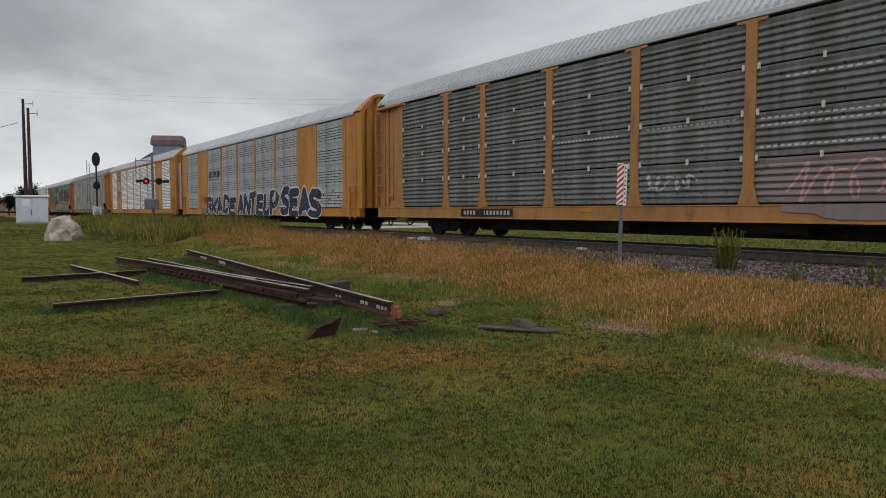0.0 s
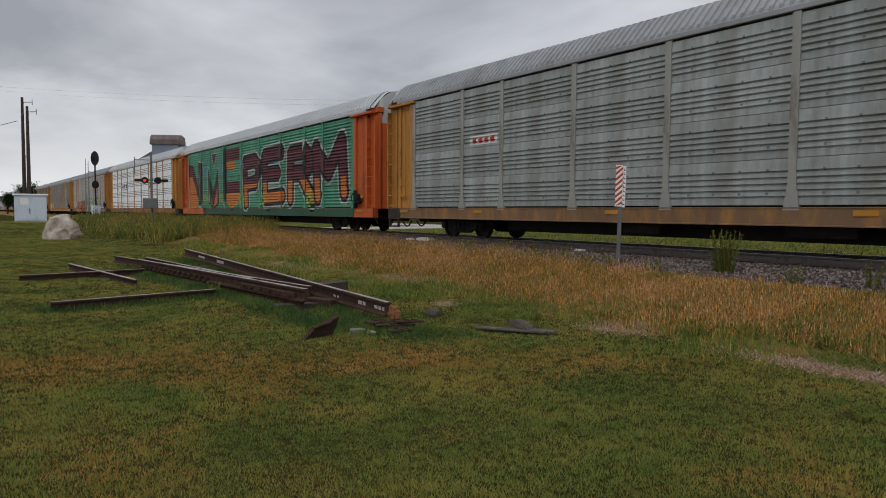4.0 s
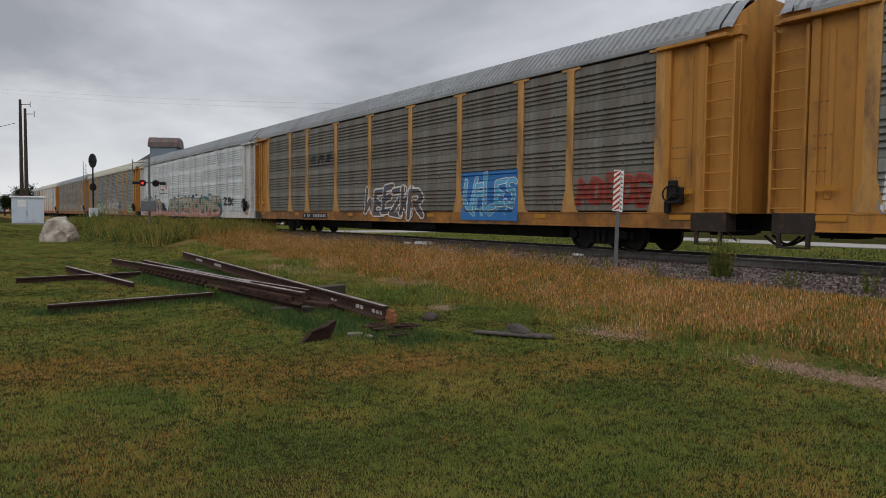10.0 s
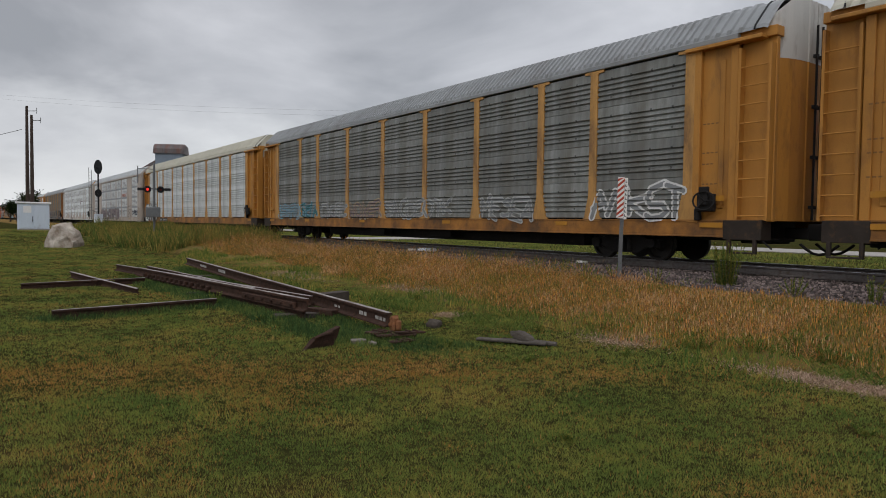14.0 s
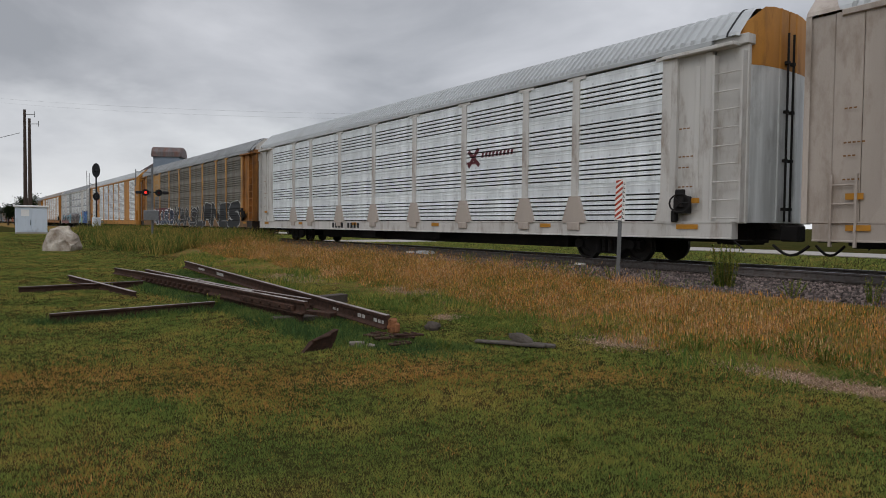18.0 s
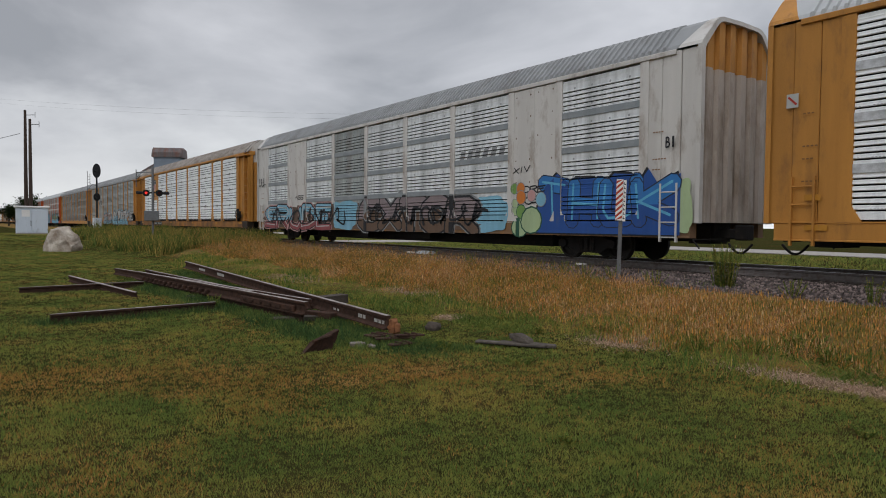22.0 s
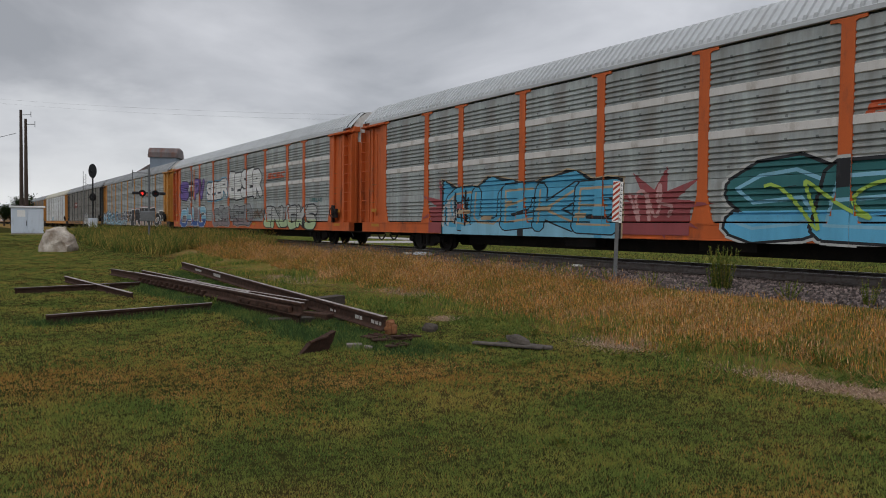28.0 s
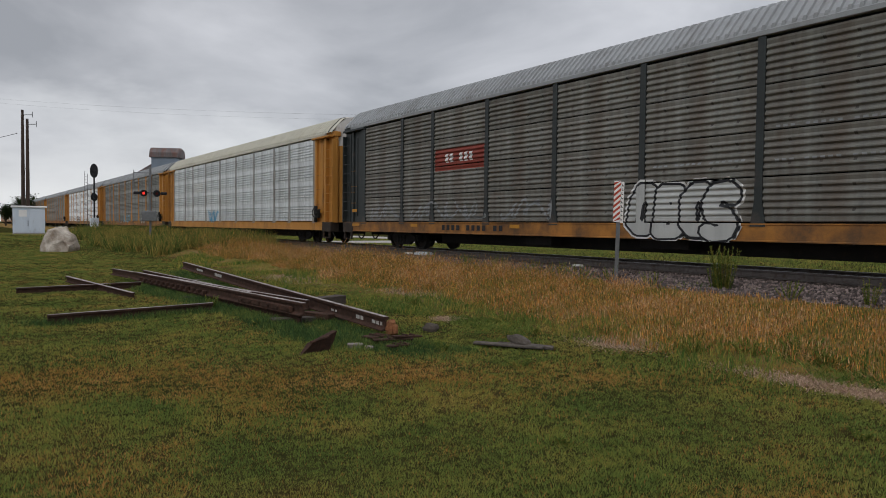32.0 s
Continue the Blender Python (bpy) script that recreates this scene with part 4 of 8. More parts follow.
add("car-carrier wagon covered by a green mural, orange-red ends", "plain", ORANGE, GREEN, ROOF_LIGHT, post=GREEN)
add(TTX + "bright silver screens", "flared", YELLOW, SILVER, ROOF_LIGHT, cap=WHITE)
add(TTX + "light screens, orange and green spray paint", "flared", YELLOW, MIDLIGHT, ROOF_GREY, cap=WHITE)
add(TTX + "weathered grey screens, white spray paint", "flared", YELLOW, GREY, ROOF_GREY, odd={(7, 1): MIDGREY, (7, 2): MIDGREY, (1, 0): MIDLIGHT, (7, 0): MIDGREY}, cap=WHITE, post=FADED_POST, sill=YELLOW)
add(TTX + "dark screens, blue and red spray paint", "flared", YELLOW, BROWN, ROOF_GREY, cap=YELLOW, post=FADED_POST)
add("car-carrier wagon, white posts, light screens, orange teal spray paint", "flared", WHITE, LIGHT, ROOF_GREY, end_paint=WHITE, cap=YELLOW)
add(TTX + "dark grey screens, pale green spray paint", "flared", YELLOW, SLATE, ROOF_CREAM, post=FADED_POST, screens="ribbed")
add(TTX + "weathered grey screens, faded pale scrawl", "flared", YELLOW, GREY, ROOF_GREY, cap=WHITE, post=FADED_POST)
add(TTX + "light screens, white spray letters, cream roof", "flared", YELLOW, LIGHT, ROOF_CREAM, post=FADED_POST)
add("car-carrier wagon in off-white frame with maroon spray paint", "framed", OFFWHITE, LIGHT, ROOF_LIGHT, "ribbed", plates=(1, 7), end_paint=OFFWHITE, cap=YELLOW, eave=OFFWHITE, band=BELT_DARK, levels=(1, 2, 3), doors=GREYPOST)
add("car-carrier wagon, white posts and bright silver screens", "flared", WHITE, SILVER_DULL, ROOF_LIGHT, "ribbed", cap=YELLOW, doors=LIGHT, screens="wide")
add(TTX + "dark brown screens, black white letters", "flared", YELLOW, BROWN, ROOF_GREY, cap=WHITE, sill=BROWN_SILL, end_paint=RUSTY_YELLOW, post=FADED_POST)
add("car-carrier wagon, yellow frame, bright silver screens, shield emblem", "framed", YELLOW, SILVER, ROOF_LIGHT, "ribbed", plates=(1, 7), eave=YELLOW, cap=YELLOW, doors=LIGHT)
add("car-carrier wagon in white frame with brown and blue paint", "framed", WHITE, LIGHT, ROOF_GREY, "ribbed", plates=(1, 7), odd={(3, r): MIDGREY for r in range(4)}, band=BELT_DARK, levels=(1, 2, 3), eave=WHITE, doors=OFFWHITE, sill=BROWN_SILL, cap=YELLOW, bare=((8, 1),))
add(TTX + "bright silver screens, small shield", "flared", YELLOW, SILVER, ROOF_RUST, cap=WHITE, screens="seamed", eave=YELLOW)
add(TTX + "grey screens, pink and blue letters", "flared", YELLOW, MIDGREY, ROOF_GREY, cap=WHITE)
add(TTX + "weathered grey screens with faint scrawl", "plain", YELLOW, GREY, ROOF_GREY, cap=WHITE)
add("car-carrier wagon, orange-red posts, grey screens, teal spray paint", "flared", ORANGE, MIDGREY, ROOF_LIGHT, cap=WHITE, band=WHITE)
add("car-carrier wagon, orange-red posts, grey screens, big white letters", "flared", ORANGE, MIDGREY, ROOF_LIGHT, cap=WHITE, band=WHITE, bare=(0, 1, 2, 3, 4, 5))
add(TTX + "grey screens, black block letters", "flared", YELLOW, MIDGREY, ROOF_GREY, cap=WHITE)
add("car-carrier wagon, dark posts and screens, red plate, yellow sill", "plain", BLACKISH, GREYBROWN, ROOF_GREY, sill=OCHRE_SILL, end_paint=BLACKISH, cap=BROWN_SILL, screens="ribbed")
add("car-carrier wagon, light grey screens and posts, yellow ends", "plain", GREYPOST, LIGHT, ROOF_CREAM, sill=YELLOW, end_paint=YELLOW, cap=WHITE)
for kind in ("grey", "silver", "grey", "brown", "silver", "grey", "light", "grey"):
    mats = {"grey": GREY, "silver": SILVER, "brown": BROWN, "light": LIGHT}[kind]
    add(TTX + {"grey": "weathered grey screens", "silver": "bright screens", "brown": "brown screens", "light": "light screens"}[kind], "flared", YELLOW, mats, ROOF_GREY)


def train_at(t):
    """How far the middle of the first wagon has come, in metres along the track; the train slows a little."""
    return -9.383 + 22.41 * t - 0.00843 * t * t - 0.000102 * t ** 3


# slack in the couplings, wagon by wagon
SLACK = (0.04, 0.10, 0.08, 0.0, -0.05, -0.10, -0.20, -0.28, -0.20, 0.61, 0.46, 0.34, 0.22, 0.12, 0.03, 0.0, 0.04, 0.07, -0.14, -0.13, -0.1, -0.08, 0.0, 0.0, 0.2)


def wagon_at(i, t):
    return train_at(t) - i * PITCH + (SLACK[i] if i < len(SLACK) else 0.1)


# ---- things on the lawn ----
def rail_between(label, p, q, k=1.0, roll=0.0, marks=(), worn=True):
    """A discarded rail from p to q, which are points on its top."""
    p, q = Vector(p), Vector(q)
    length = (q - p).length
    d = (q - p).normalized()
    side = Vector((0, 0, 1)).cross(d).normalized()
    up = d.cross(side)
    m = Matrix((d, side, up)).transposed().to_4x4()
    m.translation = p - up * 0.18 * k
    m = m @ Matrix.Rotation(radians(roll), 4, "X")
    ob = thing("rail", label, "rail", m, "discarded rails")
    prof = rail_profile(k)
    v, f = extrude_x(prof, [length * i / 6 for i in range(7)])
    part("rail_body", mesh_of("rail_body", v, f), RUST, ob)
    if worn:
        part("rail_top", blocks((0.0, length, -0.030 * k, 0.030 * k, 0.178 * k, 0.183 * k)), RUST_TOP, ob, "worn running surface with its highlight in the colour")
    for x, w, h in marks:
        part("chalk_mark", blocks((x, x + w, -0.014 * k, -0.0085 * k, 0.062, 0.062 + h)), CHALK, ob, "white paint mark on the web")
    return ob, length


a, la = rail_between("rusty dark rail lying on top of a heap", (-18.96, 3.84, 0.30), (-9.69, 4.41, 0.37), 1.12)
# angle bar bolted to the web near its end
bar = part("joint_bar", blocks((la - 2.4, la - 0.3, -0.075, -0.02, 0.02, 0.12), bevel=0.012), RUST, a, "long bolted joint bar")
for i in range(6):
    bm = bmesh.new()
    tube(bm, (la - 2.2 + 0.36 * i, -0.105, 0.075), (la - 2.2 + 0.36 * i, -0.02, 0.075), 0.022, sides=6)
    part("bolt", bm, RUST, bar)
for i in range(14):
    part("brace", blocks((0.7 + 0.34 * i, 0.80 + 0.34 * i, -0.10, -0.02, 0.012, 0.10), bevel=0.01), RUST, a)
rail_between("rusty rail with pale top in a heap", (-21.52, 3.75, 0.24), (-10.84, 5.01, 0.27))
rail_between("short rusty rail laid across others in a heap", (-21.09, 4.50, 0.20), (-12.67, 4.64, 0.275))
rail_between("rusty rail lying under another one", (-18.4, 3.875, 0.098), (-9.80, 4.403, 0.166), 0.92, worn=False)
rail_between("long dark rail with white chalk marks on its web", (-22.24, 5.94, 0.35), (-8.11, 4.95, 0.30), 1.12,
             marks=((2.0, 0.75, 0.06), (4.2, 0.7, 0.075), (12.2, 0.10, 0.035), (12.36, 0.06, 0.035), (13.18, 0.12, 0.055), (13.34, 0.09, 0.055), (13.74, 0.10, 0.05), (13.88, 0.08, 0.05), (14.0, 0.06, 0.05)))
rail_between("single rusty rail lying alone in the grass", (-11.95, 1.16, 0.15), (-12.33, 3.81, 0.15), 0.95)
rail_between("single rusty rail lying flat in the grass", (-17.15, 1.08, 0.15), (-17.53, 3.68, 0.15), 0.95)
rail_between("rusty rail leaning on another in the grass", (-19.70, 2.36, 0.20), (-15.19, 3.07, 0.12), 0.8, 12)


def slab_thing(name, label, category, boxes, mat, m, bevel=0.01, group=""):
    return tagged(part(name, blocks(*boxes, bevel=bevel), mat, at=m), label, category, group)


slab_thing("timber_block", "weathered timber block behind the heap of rails", "timber", [(0, 0.75, -0.12, 0.12, 0, 0.2)], TIMBER, pose(-11.74, 5.54, 0.0, 0, 0, 107))
slab_thing("support_timber", "dark timber carrying the ends of rails", "timber", [(-0.12, 0.12, 0, 1.5, 0.0, 0.09)], TIMBER, pose(-10.20, 4.08, 0.0, 0, 0, -6))
slab_thing("support_timber", "dark timber under the far ends of rails", "timber", [(-0.12, 0.12, 0, 2.4, 0.0, 0.08)], TIMBER, pose(-18.28, 3.44, 0.0, 0, 0, 4))
slab_thing("support_timber", "dark timber under the middle of the rails", "timber", [(-0.12, 0.12, 0, 1.9, 0.0, 0.08)], TIMBER, pose(-14.24, 3.82, 0.0, 0, 0, 2))
slab_thing("wedge_timber", "dark packing timber between rails", "timber", [(-0.3, 0.3, -0.09, 0.09, 0.0, 0.10)], RUST, pose(-10.07, 4.84, 0.05, 0, 0, 20))
slab_thing("rusty_casting", "orange rusted cast-iron end piece", "casting", [(-0.055, 0.055, -0.06, 0.06, -0.09, 0.12), (0.04, 0.10, -0.03, 0.07, -0.08, 0.07), (-0.015, 0.03, -0.08, 0.08, 0.085, 0.135), (-0.04, 0.015, -0.09, -0.05, -0.03, 0.05)], RUST_ORANGE, pose(-8.06, 5.00, 0.13, 0, 0, 12), 0.025)
rng = random.Random(11)
for i, (x, y, w, d, a2) in enumerate([(-7.70, 4.62, 0.42, 0.16, 60), (-7.48, 4.79, 0.38, 0.18, 75), (-7.75, 4.90, 0.45, 0.16, 50), (-7.32, 4.66, 0.34, 0.15, 95), (-7.91, 4.67, 0.4, 0.2, 110), (-7.59, 4.72, 0.5, 0.14, 66), (-7.52, 4.92, 0.4, 0.15, 82)]):
    slab_thing("tie_plate", "rusty steel tie plate in a small pile", "tie plate", [(-w / 2, w / 2, -d / 2, d / 2, 0, 0.025), (-0.05, -0.02, -d / 2, d / 2, 0.02, 0.045), (0.06, 0.09, -d / 2, d / 2, 0.02, 0.045)], RUST, pose(x, y, 0.0 + 0.032 * (i // 2), rng.uniform(-4, 4), rng.uniform(-4, 4), a2), 0.006, "pile of plates")
slab_thing("pale_brick", "pale concrete brick lying in the grass", "brick", [(-0.10, 0.10, -0.045, 0.045, 0, 0.06)], PALE_BRICK, pose(-7.66, 4.21, 0.0, 4, 0, 70))
slab_thing("pale_brick", "grey concrete brick lying in the grass", "brick", [(-0.06, 0.06, -0.04, 0.04, 0, 0.04)], PALE_BRICK, pose(-7.50, 4.33, 0.0, 0, 6, 20))


def frog_plate():
    """A bent dark steel plate standing on edge."""
    bm = bmesh.new()
    out = [(-0.30, 0.0), (0.20, 0.0), (0.26, 0.12), (0.30, 0.25), (0.10, 0.19), (-0.12, 0.13)]
    a = [bm.verts.new((x, 0, z)) for x, z in out]
    b = [bm.verts.new((x, 0.03 + 0.05 * (z > 0.1), z * 0.96)) for x, z in out]
    bm.faces.new(a)
    bm.faces.new(b[::-1])
    for i in range(len(out)):
        bm.faces.new((a[i], b[i], b[(i + 1) % 6], a[(i + 1) % 6]))
    tube(bm, (-0.16, -0.02, 0.16), (0.16, 0.0, 0.19), 0.02, sides=6)
    tube(bm, (0.03, -0.02, 0.0), (-0.1, -0.10, 0.0), 0.02, sides=6)
    bmesh.ops.recalc_face_normals(bm, faces=bm.faces)
    return tagged(part("bent_plate", bm, RUST, at=pose(-7.64, 3.67, -0.01, 8, 0, 108)), "bent dark rusty steel plate stuck in the lawn", "steel plate")


frog_plate()
slab_thing("old_board", "grey weathered board lying in the grass", "board", [(0, 0.95, -0.06, 0.06, 0, 0.035), (0.3, 0.9, 0.08, 0.16, 0, 0.03)], OLD_WOOD, pose(-7.0, 5.66, 0.015, 0, 0, 32))
slab_thing("old_board", "dark rotten board lying in the grass", "board", [(0, 0.6, -0.06, 0.06, 0, 0.045)], OLD_WOOD, pose(-6.64, 5.96, 0.02, 0, 2, 36))


def lump(name, label, category, size, m, mat, seed, cuts=3, rough=0.28):
    """A stone: a faceted, uneven lump."""
    bm = bmesh.new()
    bmesh.ops.create_icosphere(bm, subdivisions=cuts, radius=1)
    for v in bm.verts:
        n1 = noise.noise(v.co * 1.3 + Vector((seed, 0, 0)))
        n2 = noise.noise(v.co * 3.1 + Vector((0, seed, 0)))
        v.co *= 1 + rough * n1 + rough * 0.35 * n2
        v.co.z = max(v.co.z, -0.55)
        v.co = Vector((v.co.x * size[0], v.co.y * size[1], (v.co.z + 0.5) * size[2]))
    return tagged(part(name, bm, mat, at=m), label, category)


def split_boulder():
    """A broken granite block: a hull with flat cleaved faces, roughened."""
    bm = bmesh.new()
    for p in ((-0.95, -0.6, 0), (0.15, -0.85, 0), (1.0, -0.35, 0), (0.9, 0.75, 0), (-0.9, 0.7, 0), (-1.02, -0.4, 0.45), (-0.85, 0.5, 0.85), (-0.62, -0.3, 0.98), (-0.2, 0.35, 1.12), (0.05, -0.62, 0.92), (0.30, 0.3, 1.06), (0.62, 0.0, 0.84), (1.05, -0.3, 0.30), (1.0, 0.5, 0.50)):
        bm.verts.new(p)
    for v in bm.verts:
        v.co = Vector((v.co.x * 0.82, v.co.y * 0.82, v.co.z * 1.25))
    bmesh.ops.convex_hull(bm, input=bm.verts)
    bmesh.ops.subdivide_edges(bm, edges=list(bm.edges), cuts=4, use_grid_fill=True)
    bmesh.ops.triangulate(bm, faces=list(bm.faces))
    for v in bm.verts:
        v.co += Vector((noise.noise(v.co * 2.3), noise.noise(v.co * 2.3 + Vector((5, 0, 0))), noise.noise(v.co * 2.3 + Vector((0, 7, 0))))) * 0.10
        v.co.z = max(v.co.z, -0.02)
    return tagged(part("boulder", bm, STONE, at=pose(-40.90, 4.53, -0.05, 0, 0, 40)), "large pale split granite boulder on the lawn", "boulder")


split_boulder()
lump("broken_stone", "flat grey broken stone beside boards", "stone", (0.17, 0.09, 0.07), pose(-6.55, 6.05, 0.06, 0, 16, 30), OLD_WOOD, 7.7, 2)
lump("dark_clod", "dark clod of earth in the grass", "clod", (0.14, 0.11, 0.09), pose(-8.28, 5.84, 0.0), TIMBER, 1.7, 2)


# ---- trackside ----
def striped_sign():
    s = thing("marker_sign", "narrow white sign with red diagonal stripes on a steel post", "sign", pose(-10.38, 12.68, 0.24, 0, 1.2, 36))
    post = bmesh.new()
    for b in ((-0.03, 0.03, -0.012, 0.012, -0.3, 2.42), (-0.045, -0.028, -0.03, 0.012, -0.3, 2.42), (0.028, 0.045, -0.03, 0.012, -0.3, 2.42)):
        block(post, *b, bevel=0.003)
    part("post", post, GALV, s, "grey galvanised channel post")
    plate = part("striped_panel", blocks((-0.125, 0.03, -0.045, -0.032, 1.50, 2.47), bevel=0.004), SIGN_WHITE, s)
    bm = bmesh.new()
    z = 1.42
    while z < 2.5:
        # a slanted stripe, clipped to the panel
        quad = [(-0.125, z), (0.03, z + 0.14), (0.03, z + 0.205), (-0.125, z + 0.065)]
        pts = [(x, min(2.465, max(1.505, zz))) for x, zz in quad]
        if max(p[1] for p in pts) - min(p[1] for p in pts) > 0.03:
            bm.faces.new([bm.verts.new((x, -0.049, zz)) for x, zz in pts])
        z += 0.135
    part("red_stripes", bm, SIGN_RED, plate, "faded red slanting stripes")
    side = part("lettered_strip", blocks((0.035, 0.105, -0.038, -0.026, 1.48, 2.45), bevel=0.003), SIGN_WHITE, s)
    for i in range(9):
        z = 1.54 + 0.1 * i
        part("unreadable_mark", blocks((0.05, 0.09, -0.041, -0.0385, z, z + 0.022), (0.05, 0.062, -0.041, -0.0385, z + 0.022, z + 0.06)), SIGNAL_BLACK, side)


striped_sign()


slab_thing("white_box", "small white plastic piece beside the rail", "litter", [(-0.16, 0.16, -0.08, 0.08, 0, 0.09)], SIGN_WHITE, pose(-21.8, 14.28, 0.47, 0, 0, 8))
slab_thing("blue_box", "pale blue box lid lying on the ballast", "litter", [(-0.38, 0.38, -0.18, 0.18, 0, 0.10), (-0.34, 0.34, -0.15, 0.15, 0.08, 0.14)], CABINET, pose(-20.9, 14.38, 0.47, 0, 0, 4), 0.02)
slab_thing("white_box", "small white piece lying by the rail", "litter", [(-0.17, 0.17, -0.07, 0.07, 0, 0.08)], SIGN_WHITE, pose(-13.1, 14.36, 0.47, 0, 0, -5))


def instrument_cabinet():
    c = thing("equipment_cabinet", "pale blue-white steel equipment cabinet with double doors", "cabinet", pose(-72.50, 5.58, 0.42, 0, 0, 85.6))
    part("body", blocks((-1.27, 1.27, -0.55, 0.55, 0.12, 2.42), bevel=0.02), CABINET, c)
    part("roof", blocks((-1.42, 1.42, -0.66, 0.66, 2.42, 2.58), bevel=0.03), SIGN_WHITE, c, "white overhanging roof")
    for x0, x1 in ((-0.95, -0.02), (0.02, 0.95)):
        d = part("door", blocks((x0, x1, -0.58, -0.55, 0.2, 2.32), bevel=0.01), CABINET, c)
        if x0 < -0.5:
            part("handle", blocks((-0.10, -0.06, -0.63, -0.58, 0.75, 1.25), bevel=0.008), SIGNAL_BLACK, d, "dark door handle")
            part("notice", blocks((-0.80, -0.16, -0.586, -0.581, 1.6, 2.2)), SIGN_WHITE, d, "white notice plate")
    part("base", blocks((-1.28, 1.28, -0.62, 0.62, -0.1, 0.12), bevel=0.02), GRAVEL, c, "concrete base")


instrument_cabinet()


def utility_pole(x, y, h, lean, arms):
    p = thing("utility_pole", "tall dark wooden utility pole with small crossarms", "pole", pose(x, y, 0.3, 0, lean, 0), "poles behind the cabinet")
    bm = bmesh.new()
    tube(bm, (0, 0, -0.5), (0, 0, h * 0.5), 0.21, 0.17, 12)
    tube(bm, (0, 0, h * 0.5), (0, 0, h), 0.17, 0.12, 12)
    part("shaft", bm, POLE_WOOD, p)
    for z, w in arms:
        bm = bmesh.new()
        tube(bm, (0.0, 0.0, z), (w * 0.58, w * 0.82, z + 0.03), 0.035, sides=6)
        tube(bm, (w * 0.58, w * 0.82, z - 0.25), (w * 0.58, w * 0.82, z + 0.32), 0.03, sides=6)
        part("arm", bm, GALV, p, "thin metal bracket arm")


utility_pole(-79.85, 5.66, 12.5, 0.2, ((12.0, 1.0), (6.6, 0.35)))
utility_pole(-78.42, 5.95, 11.45, 0.8, ((10.9, 0.9),))


def block_signal():
    s = thing("block_signal", "black railway colour-light signal on a slim mast with ladder", "railway signal", pose(-83.44, 12.65, 0.35))
    bm = bmesh.new()
    tube(bm, (0, 0, 0), (0, 0, 6.3), 0.085, sides=10)
    part("mast", bm, SIGNAL_BLACK, s)
    part("base_case", blocks((-0.45, 0.45, -0.4, 0.4, -0.2, 1.7), bevel=0.03), CABINET, s, "pale equipment case at the foot")
    for z, r in ((6.95, 0.80), (4.03, 0.44)):
        bm = bmesh.new()
        n = 24
        ring = [(math.cos(2 * math.pi * i / n) * r * (0.52 if r > 0.6 else 0.8), math.sin(2 * math.pi * i / n) * r) for i in range(n)]
        fr = [bm.verts.new((0.02, y, z + zz)) for y, zz in ring]
        bk = [bm.verts.new((-0.05, y, z + zz)) for y, zz in ring]
        bm.faces.new(fr)
        bm.faces.new(bk[::-1])
        for i in range(n):
            bm.faces.new((fr[i], bk[i], bk[(i + 1) % n], fr[(i + 1) % n]))
        head = part("signal_head", bm, SIGNAL_BLACK, s, "black target plate")
        bm = bmesh.new()
        tube(bm, (0.02, 0, z), (0.30, 0, z + 0.02), 0.14, sides=12)
        part("hood", bm, SIGNAL_BLACK, head)
        part("lamp_case", blocks((-0.35, -0.05, -0.2, 0.2, z - 0.3, z + 0.3), bevel=0.03), SIGNAL_BLACK, head)
    bm = bmesh.new()
    for y in (-0.92, -0.66):
        tube(bm, (-0.1, y, 0.2), (-0.1, y, 6.85 if y < -0.8 else 6.6), 0.03, sides=6)
    for i in range(19):
        tube(bm, (-0.1, -0.92, 0.5 + 0.32 * i), (-0.1, -0.66, 0.5 + 0.32 * i), 0.015, sides=5)
    for z in (2.1, 5.5):
        tube(bm, (-0.1, -0.66, z), (0, 0, z - 0.25), 0.03, sides=6)
    part("ladder", bm, GALV, s, "slim grey ladder with stays")


block_signal()


